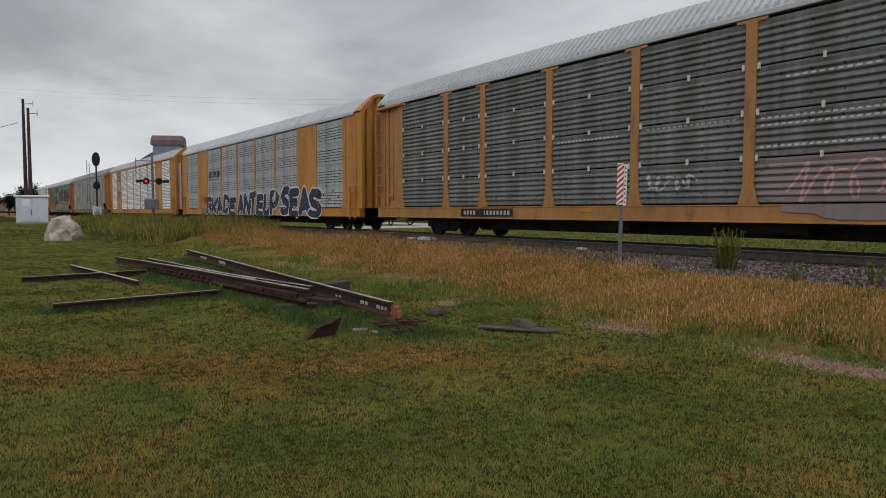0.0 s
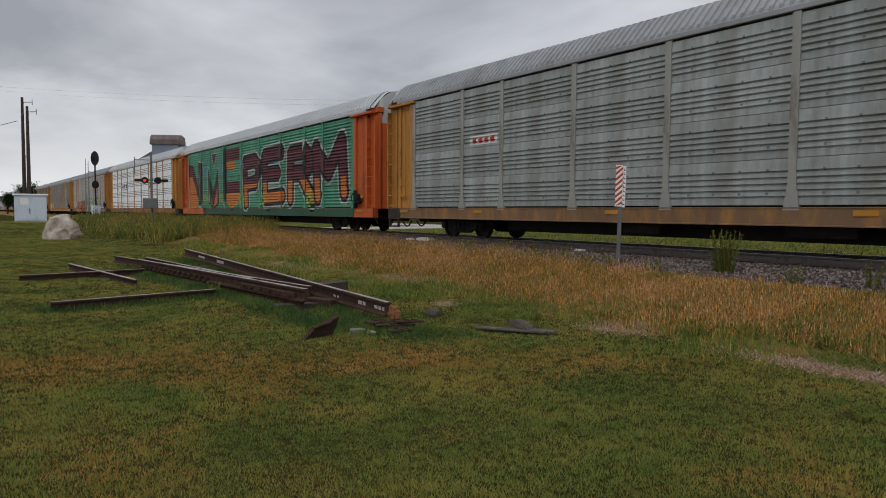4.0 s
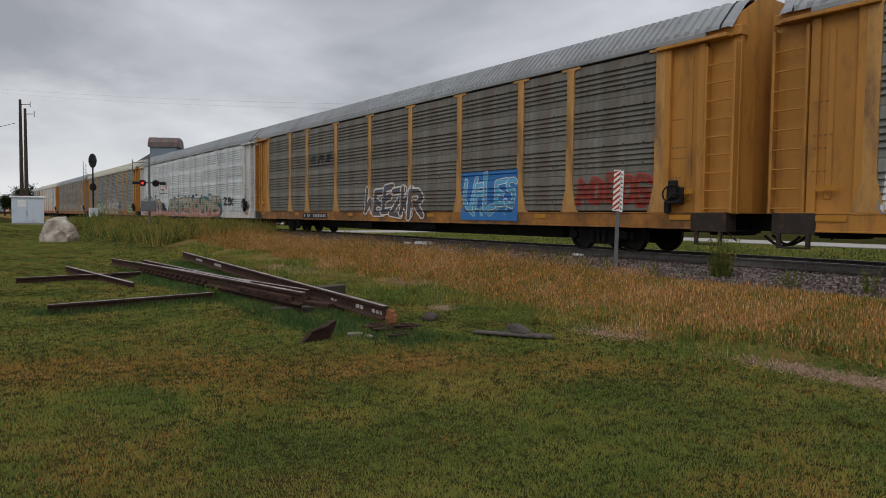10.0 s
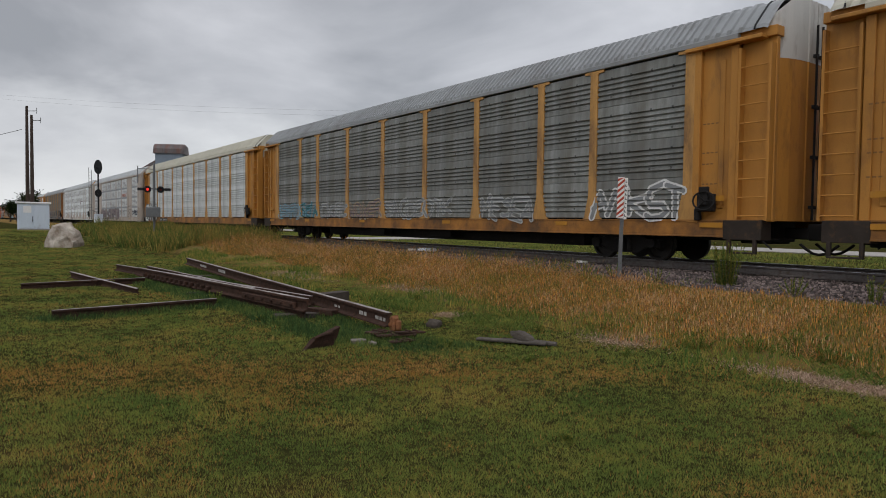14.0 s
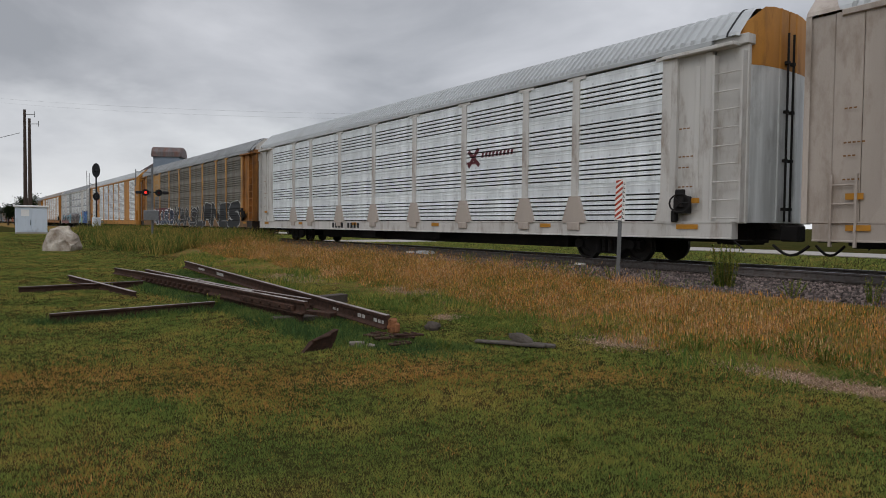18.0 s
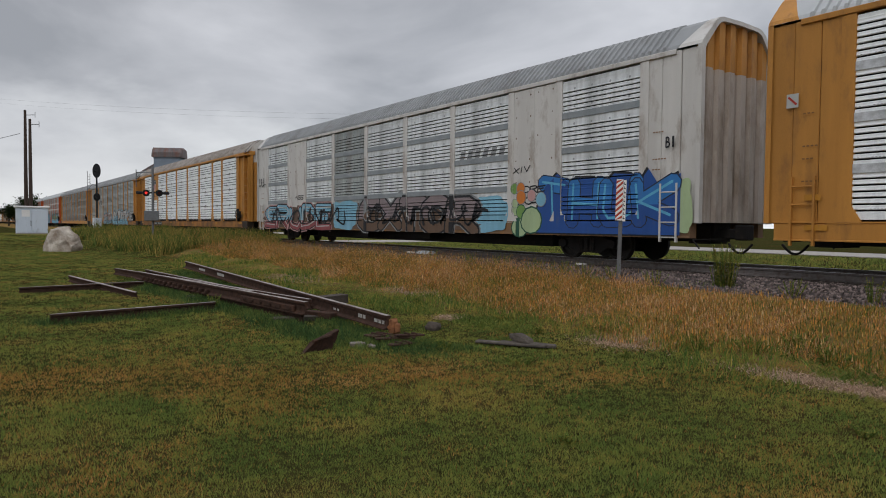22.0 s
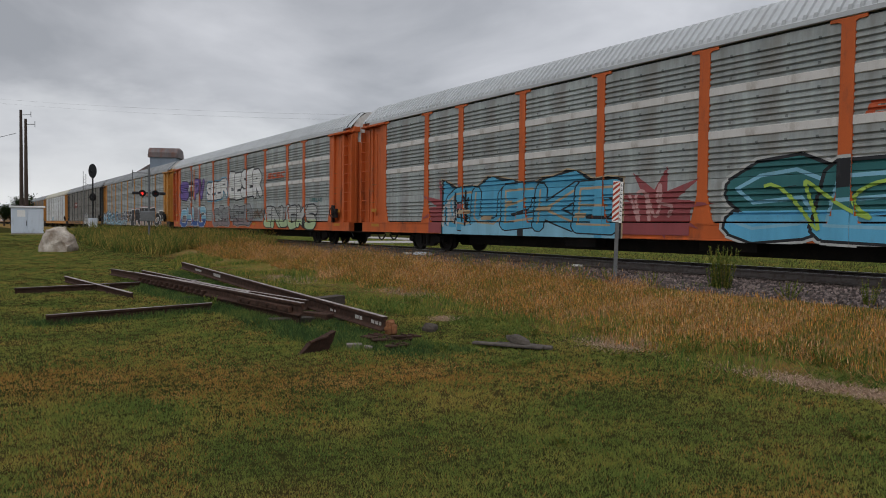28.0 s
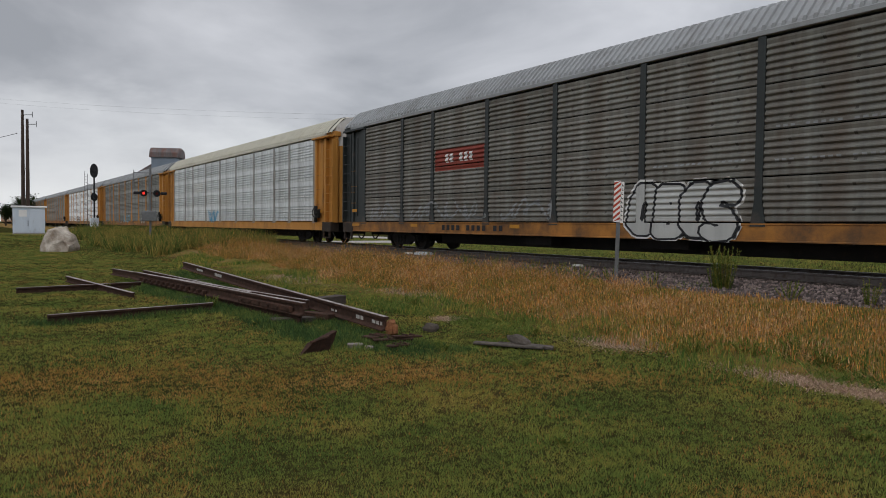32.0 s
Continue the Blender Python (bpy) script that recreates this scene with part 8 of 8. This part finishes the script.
# black and white letters on dark brown screens
def flat_panel(car, x0, x1, z0, z1, mat, label):
    """A sheet-metal panel fixed over the screens between two posts."""
    part("emblem_plate", blocks((x0, x1, FACE - 0.05, FACE - 0.036, z0 + 0.078, z1 + 0.078), bevel=0.004), mat, car, label)


flat_panel(C[15], -9.36, -7.64, 3.0, 4.75, PAINT["faded"], "faded yellow emblem plate")
bars(C[15], "emblem_bar", -9.0, -8.0, 3.85, 4.0, 6, "tan", (), 1, plates=(1,))
decal(C[15], "paint_cloud", blob(-10.0, -2.8, 0.6, 2.0, 4, 9), PAINT["maroon"], 0, "dark red sprayed ground")
word(C[15], "ROKUSGB", -9.5, -3.1, 0.62, 1.75, "navy", "white", 67, 0.15, 0.05, None, 0.05, "steel", wide=1.2, slant=0.02)
word(C[15], "KANS", -2.9, 3.2, 0.5, 1.8, "black", "pale", 68, 0.18, 0.02, None, 0.09, "grey", wide=1.1, label="bold black letter with pale edge")
word(C[15], "URNES", 3.1, 11.9, 0.5, 1.95, "black", "pale", 69, 0.20, 0.02, None, 0.08, None, wide=1.1)
decal(C[15], "faint_shield", stroke([(-9.15, 4.3), (-8.5, 4.5), (-7.85, 4.3), (-7.85, 3.7), (-8.1, 3.2), (-8.5, 3.05), (-8.9, 3.2), (-9.15, 3.7), (-9.15, 4.3)], 0.05) + [rect(-9.0 + 0.2 * k, -8.92 + 0.2 * k, 3.25, 3.75) for k in range(6)], PAINT["tan"], 1, "worn pale shield outline", (1,))
# brown and blue words on the white frame
decal(C[17], "paint_cloud", blob(-12.8, 6.1, 0.46, 1.75, 8, 30), PAINT["brown"], 0, "brown sprayed ground", P17)
decal(C[17], "paint_cloud", blob(-4.6, -2.2, 0.5, 1.9, 3, 7), PAINT["lightblue"], 1, "pale blue splash", P17)
word(C[17], "SRUDE", -12.5, -4.8, 0.5, 1.7, "lightblue", "black", 81, 0.12, 0.03, "pink", 0.09, "pale", plates=P17, wide=1.1, low="rose")
word(C[17], "CXTOR", -2.0, 5.9, 0.5, 1.85, "dull", "black", 82, 0.13, 0.04, "grey", 0.08, None, plates=P17, wide=1.1, low="brown")
for k, x in enumerate((-12.0, -9.6, -7.4, -5.4, -1.6, 0.4, 2.4, 4.2)):
    scrawl(C[17], x, x + 2.2, 0.7, 1.75, "black", 160 + k, 0.09, 3, 9, plates=P17)
decal(C[17], "paint_cloud", blob(5.8, 7.4, 0.5, 1.8, 4, 6), PAINT["lightblue"], 0, "pale blue splash", P17)
decal(C[17], "paint_cloud", blob(12.9, 13.85, 0.6, 2.0, 2, 6), PAINT["palegreen"], 0, "pale green sprayed ground", P17)
for k, (x, z, r_, c) in enumerate(((7.95, 0.72, 0.34, "palegreen"), (7.75, 1.30, 0.16, "palegreen"), (8.0, 1.25, 0.20, "green"), (8.45, 0.95, 0.42, "palegreen"), (7.7, 1.95, 0.16, "green"), (7.72, 1.5, 0.13, "palegreen"), (7.98, 1.95, 0.17, "orange"), (8.0, 1.68, 0.20, "orange"), (8.45, 1.72, 0.17, "pink"), (8.85, 1.6, 0.20, "lightblue"))):
    decal(C[17], "sprayed_bubble", [oval(x, z, r_ * 1.12, r_ * 1.12)], PAINT["dgreen" if z < 1.4 else "grey"], 0.3 + 0.4 * k, "", P17)
    decal(C[17], "sprayed_bubble", [oval(x, z, r_, r_)], PAINT[c], 0.5 + 0.4 * k, "small round sprayed bubble", P17)
word(C[17], "OORE", 7.7, 9.0, 1.78, 2.0, "black", "black", 91, -0.02, 0.0, None, 0.04, plates=P17, label="thin black handwriting")
word(C[17], "WOS", 7.8, 8.7, 1.45, 1.7, "black", "black", 92, -0.02, 0.0, None, 0.04, plates=P17, label="thin black handwriting")
BLUE_TOP = [(8.7, 1.35), (9.0, 1.95), (9.5, 2.3), (10.0, 1.95), (10.2, 2.15), (10.9, 2.12), (11.1, 1.85), (11.5, 2.2), (12.1, 2.15), (12.3, 1.9), (12.6, 2.25), (12.9, 1.85), (13.5, 2.1), (13.2, 1.2), (13.55, 0.8)]
decal(C[17], "piece_edge", skyline([(x - 0.05, z + 0.06) for x, z in BLUE_TOP[:13]], 0.5), PAINT["black"], 0.8, "black edge of a blue sprayed piece", P17)
decal(C[17], "piece_ground", skyline(BLUE_TOP[:13], 0.55), PAINT["deepblue"], 1.4, "deep blue sprayed ground", P17)
word(C[17], "THUK", 8.85, 13.3, 0.85, 2.1, "blue", "navy", 83, 0.16, 0.0, None, 0.08, "sky", plates=P17, wide=1.15, slant=0.04, low="deepblue")
decal(C[17], "end_letters", plain_text("BI", 13.05, 13.35, 2.72, 0.27), PAINT["black"], 1, "black letters beside the end")
word(C[17], "XIV", 7.6, 8.4, 2.4, 2.62, "black", "black", 86, -0.03, 0.0, None, 0.02, plates=P17, label="thin black handwriting")
word(C[17], "NGS", -8.6, -7.7, 2.0, 2.25, "black", "black", 87, -0.02, 0.0, None, 0.02, plates=P17, label="thin black handwriting")
scrawl(C[17], -13.6, -12.6, 2.7, 3.4, "black", 88, 0.05, 3)
bars(C[17], "emblem_bar", 4.8, 7.2, 2.95, 3.3, 6, "grey", (), 1, "worn dark emblem", 0.12)
# small shield on a yellow plate
flat_panel(C[18], -9.38, -7.62, 2.75, 4.82, YELLOW, "yellow plate with a small shield")
shield(C[18], -8.5, 4.45, 0.55, (1,))
bars(C[18], "slogan_bars", -9.2, -7.8, 3.02, 3.12, 14, "maroon", (8,), 1, plates=(1,))
dark = random.Random(88)
for a0, a1 in zip(BAYS, BAYS[1:]):
    # a gap's shade painted as a black strip on the sheets, clutter over it
    decal(C[18], "open_gap", [rect(a0 + 0.13, a1 - 0.13, 0.975, 1.12)], PAINT["black"], 0, "black strip painted for the shade under the screens")
    decal(C[18], "gap_bracket", [rect(x, x + dark.uniform(0.04, 0.16), 0.985, 1.115, dark.uniform(-0.2, 0.2)) for x in (a0 + (a1 - a0) * dark.uniform(0.12, 0.85) for k in range(4))], PAINT["dull"], 1)
streak_logo(C[19], -7.3, 2.9, "black", 0.9)
decal(C[19], "paint_cloud", blob(-4.4, 1.7, 0.5, 1.9, 4, 12), PAINT["lightblue"], 0, "pale blue sprayed ground")
decal(C[19], "paint_cloud", blob(1.5, 9.6, 0.5, 1.5, 5, 12), PAINT["lightblue"], 0, "pale blue sprayed ground")
word(C[19], "FCMIRU", -3.9, 1.0, 0.62, 1.75, "pale", "black", 91, 0.10, 0.05, None, 0.10, "salmon", wide=1.2, low="lightblue")
word(C[19], "OJEATK", 1.85, 9.4, 0.55, 1.9, "pale", "black", 92, 0.16, 0.05, "lightblue", 0.07, None, wide=1.15, low="lightblue")
word(C[19], "DES", 9.8, 12.3, 0.9, 1.8, "pale", "black", 98, 0.06, 0.06, None, 0.03, None, wide=0.95)
word(C[19], "WHATS", 7.6, 9.3, 1.85, 2.1, "pale", "black", 99, 0.0, 0.03, None, 0.02, None, wide=0.95)
for k, x in enumerate((-11.0, -6.0, -2.0, 3.0, 8.0)):
    scrawl(C[20], x, x + 2.6, 1.0, 1.6, "dull", 94 + k, 0.07, 5)
def wavy(x0, x1, low, top, seed, step=0.5):
    """A band with a ragged upper edge, as quads."""
    xs = [x0 + (x1 - x0) * i / round((x1 - x0) / step) for i in range(round((x1 - x0) / step) + 1)]
    hs = [top + 0.16 * math.sin(2.1 * x + seed) + 0.08 * math.sin(5.3 * x + 2 * seed) for x in xs]
    return [[(a, low), (b, low), (b, q), (a, p)] for a, b, p, q in zip(xs, xs[1:], hs, hs[1:])]


q = []
for j in range(7):
    a0 = 2 * math.pi * j / 7
    q.append([(-8.4 + 0.4 * math.cos(a0 - 0.5), 1.5 + 0.3 * math.sin(a0 - 0.5)), (-8.4 + 1.5 * math.cos(a0), 1.5 + 1.0 * math.sin(a0)), (-8.4 + 0.4 * math.cos(a0 + 0.5), 1.5 + 0.3 * math.sin(a0 + 0.5)), (-8.4, 1.5)])
decal(C[21], "paint_splash", q + [rect(-9.3, -7.4, 0.5, 1.5)], PAINT["rose"], 0, "dark pink paint splash")
scrawl(C[21], -8.6, -7.3, 0.7, 1.9, "pale", 107, 0.09, 4, 2)
scrawl(C[21], -7.9, -7.0, 0.6, 2.2, "black", 108, 0.07, 4, 3)
decal(C[21], "panel_edge", wavy(-8.6, -0.7, 0.46, 2.30, 1.0), PAINT["tan"], 0, "tan edge of the painted band")
decal(C[21], "panel_edge", wavy(-8.55, -0.75, 0.46, 2.26, 1.0), PAINT["black"], 0.5, "dark edge of the painted band")
decal(C[21], "paint_band", wavy(-8.45, -0.85, 0.46, 2.20, 1.0), PAINT["panelblue"], 1, "bright blue sprayed band")
decal(C[21], "paint_band", wavy(-8.4, -0.9, 0.46, 0.9, 2.0), PAINT["lightblue"], 2, "pale blue lower edge")
word(C[21], "CUEKE", -8.3, -0.9, 0.75, 2.05, "panelblue", "black", 101, 0.17, 0.012, None, 0.08, "tan", wide=1.08)
decal(C[21], "letter_light", [rect(x, x + w_, z, z + 0.13, 0.08) for x, w_, z in ((-7.6, 0.6, 1.25), (-6.4, 0.5, 1.05), (-5.2, 0.25, 1.5), (-3.9, 0.6, 1.3), (-2.4, 0.4, 1.1))], PAINT["tan"], 7, "tan light on the letters")
q = []
for j in range(9):
    a0 = 2 * math.pi * j / 9
    q.append([(0.3 + 0.5 * math.cos(a0 - 0.4), 1.4 + 0.35 * math.sin(a0 - 0.4)), (0.3 + 1.5 * math.cos(a0), 1.4 + 0.95 * math.sin(a0)), (0.3 + 0.5 * math.cos(a0 + 0.4), 1.4 + 0.35 * math.sin(a0 + 0.4)), (0.3, 1.4)])
decal(C[21], "paint_splash", q + [rect(-0.9, 1.2, 0.6, 1.5)], PAINT["rose"], 0, "dark pink paint splash")
scrawl(C[21], -0.6, 0.9, 0.9, 2.0, "pink", 110, 0.08, 4, 2)
word(C[21], "SEURE", 2.3, 11.6, 0.6, 2.1, "teal", "black", 102, 0.20, 0.03, "pale", 0.10, "lightblue", wide=1.1, low="sky")
scrawl(C[21], 2.6, 11.2, 0.7, 2.0, "lime", 111, 0.07, 8, 9)
swoosh_logo(C[21], 4.75, 2.95, 2.2)
scrawl(C[21], 12.6, 13.4, 1.6, 1.9, "teal", 103, 0.05, 4)
word(C[22], "SEER", -5.9, -1.75, 2.45, 3.5, "white", "black", 111, 0.14, 0.035, "sky", 0.03, slant=0.02, wide=1.2)
word(C[22], "BESER", -1.25, 3.9, 2.40, 3.85, "white", "black", 112, 0.14, 0.035, None, 0.03, slant=0.02, wide=1.2)
word(C[22], "S", -12.0, -10.35, 2.5, 3.8, "purple", "black", 113, 0.16, 0.04, "pale", 0.03, None, wide=1.25, slant=0.0)
# a plain stack of dark and pale forms between the letters
decal(C[22], "sprayed_figure", blob(-10.1, -9.0, 3.75, 4.55, 4, 5), PAINT["grey"], 3, "grey rounded sprayed form")
decal(C[22], "sprayed_figure", [rect(-10.1, -9.0, 3.55, 3.8), rect(-10.15, -8.85, 2.7, 3.1)], PAINT["black"], 4, "black sprayed bars")
decal(C[22], "sprayed_figure", [rect(-10.1, -9.0, 3.40, 3.55), rect(-10.1, -9.98, 3.1, 3.42), rect(-9.12, -9.0, 3.1, 3.42)], PAINT["white"], 5, "white sprayed bars")
decal(C[22], "sprayed_figure", blob(-10.0, -9.05, 2.3, 2.75, 6, 5), PAINT["pale"], 5, "pale rounded sprayed form")
scrawl(C[22], -9.9, -9.1, 2.35, 2.7, "black", 118, 0.05, 4, 6)
decal(C[22], "sprayed_figure", [rect(-8.98, -8.75, 2.5, 4.6, 0.1)], PAINT["orange"], 5, "orange sprayed stroke")
word(C[22], "PV", -8.7, -6.6, 2.55, 3.9, "purple", "black", 120, 0.14, 0.04, None, 0.03, "mauve", wide=1.15, slant=0.0)
decal(C[22], "paint_cloud", blob(-12.7, -6.0, 0.46, 1.95, 4, 9), PAINT["dull"], 0, "brown-grey sprayed ground")
word(C[22], "CHUG", -12.1, -6.3, 0.55, 1.9, "lightblue", "white", 114, 0.12, 0.012, "black", 0.015, None, low="deepblue", wide=1.12, slant=0.08)
word(C[22], "CSEMSED", -4.4, 2.4, 0.7, 1.8, "grey", "black", 115, 0.12, 0.03, "pale", 0.09, None, wide=1.2, low="dull")
scrawl(C[22], 2.6, 4.4, 1.1, 1.7, "brown", 109, 0.10, 5)
word(C[22], "SNUCKS", 4.45, 10.9, 0.62, 1.7, "pale", "black", 116, 0.17, 0.05, None, 0.05, None, wide=1.12, low="palegreen", slant=0.04)
word(C[22], "UBELLO", 10.2, 11.5, 1.9, 2.1, "teal", "teal", 117, -0.02, 0.0, None, 0.02, wide=0.9, label="small dark handwriting")
swoosh_logo(C[22], 4.8, 3.25, 2.3)
decal(C[23], "paint_cloud", blob(-13.7, -1.8, 0.46, 1.7, 3, 18), PAINT["lightblue"], 0, "light blue sprayed ground")
word(C[23], "MRSYDK", -13.5, -7.2, 0.55, 1.85, "panelblue", "black", 121, 0.06, 0.06, "pale", 0.13, "white", wide=1.35, low="lightblue")
word(C[23], "DASXN", -7.1, -2.1, 0.55, 1.8, "steel", "black", 124, 0.06, 0.06, "pale", 0.13, "white", wide=1.35, low="lightblue")
decal(C[23], "paint_cloud", blob(-2.0, 9.4, 0.46, 0.98, 5, 12), PAINT["tan"], 0, "pink-tan bubbles on the sill")
word(C[23], "ERT", -1.8, 0.0, 0.8, 1.85, "black", "white", 122, 0.10, 0.05, None, 0.06, None, wide=1.2)
word(C[23], "ERTRT", 0.05, 9.3, 0.55, 2.0, "black", "white", 125, 0.20, 0.03, "pink", 0.05, None, wide=1.08)
word(C[23], "OT", 9.5, 12.2, 0.6, 1.7, "black", "white", 123, 0.14, 0.05, None, 0.04)
swoosh_logo(C[23], 4.75, 3.2, 2.2)
plate = decal(C[24], "red_plate", [rect(-7.35, -4.65, 2.75, 3.5)], PAINT["rustred"], 0, "dull red plate with white bars")
bars(C[24], "plate_bar", -6.8, -5.2, 3.02, 3.32, 6, "white", (2,), 1)
word(C[24], "OBOS", 1.25, 3.95, 0.62, 1.8, "pale", "black", 131, 0.16, 0.035, "white", 0.07, None, wide=1.15)
# light through the slots again painted on, here in grey
for x0, x1, z in ((-1.2, 1.2, 2.35), (1.8, 4.2, 2.30), (4.8, 7.2, 2.25), (4.8, 7.2, 2.95), (7.8, 9.3, 2.2)):
    bars(C[24], "slot_row", x0, x1, z, z + 0.05, 16, "grey", (3, 9), 0, "row of pale marks painted for light through slots")
for k, x in enumerate((-12.0, -9.0, -6.8, -3.8)):
    scrawl(C[24], x, x + 2.4, 1.0, 1.75, "grey", 132 + k, 0.08, 4)
scrawl(C[24], 7.8, 9.3, 1.2, 1.9, "grey", 140, 0.05, 3)
bars(C[24], "sill_bar", -6.9, -3.6, 0.62, 0.84, 12, "black", (4, 9), 0)
scrawl(C[25], -4.0, -1.8, 0.8, 1.8, "sky", 141, 0.12, 5)
decal(C[25], "small_plate", [rect(-7.2, -5.2, 3.0, 3.6)], PAINT["white"], 0, "small worn white plate")
r26 = random.Random(9)
for k in range(26, len(C)):
    for j in range(3):
        x = r26.uniform(-11, 8)
        scrawl(C[k], x, x + 3.0, 0.7, 1.7, r26.choice(("pale", "grey", "lightblue", "dull")), 150 + 3 * k + j, 0.12, 5)

# rusty rivets on the flat plates of the framed wagons
rivets = random.Random(77)
for k in (1, 2, 13, 16, 17):
    for b in P17:
        a0, a1 = BAYS[b], BAYS[b + 1]
        for u in (0.12, 0.42, 0.58, 0.88):
            for z in (1.5, 2.15, 2.8, 3.45, 4.1, 4.7):
                if rivets.random() < 0.75:
                    x, y = a0 + (a1 - a0) * u + rivets.uniform(-0.02, 0.02), z + rivets.uniform(-0.03, 0.03)
                    r = rivets.uniform(0.018, 0.032)
                    decal(C[k], "rivet", [[(x + r * math.cos(j * math.pi / 3), y + r * math.sin(j * math.pi / 3)) for j in range(6)]], PAINT["brown"], 0, "", P17)


def motions():
    for i, car in enumerate(TRAIN):
        walk(car, [(t, pose(wagon_at(i, t), TRACK_Y, RAIL_Z)) for t in (0, 4, 8, 12, 16, 20, 24, 28, 32)])


motions()
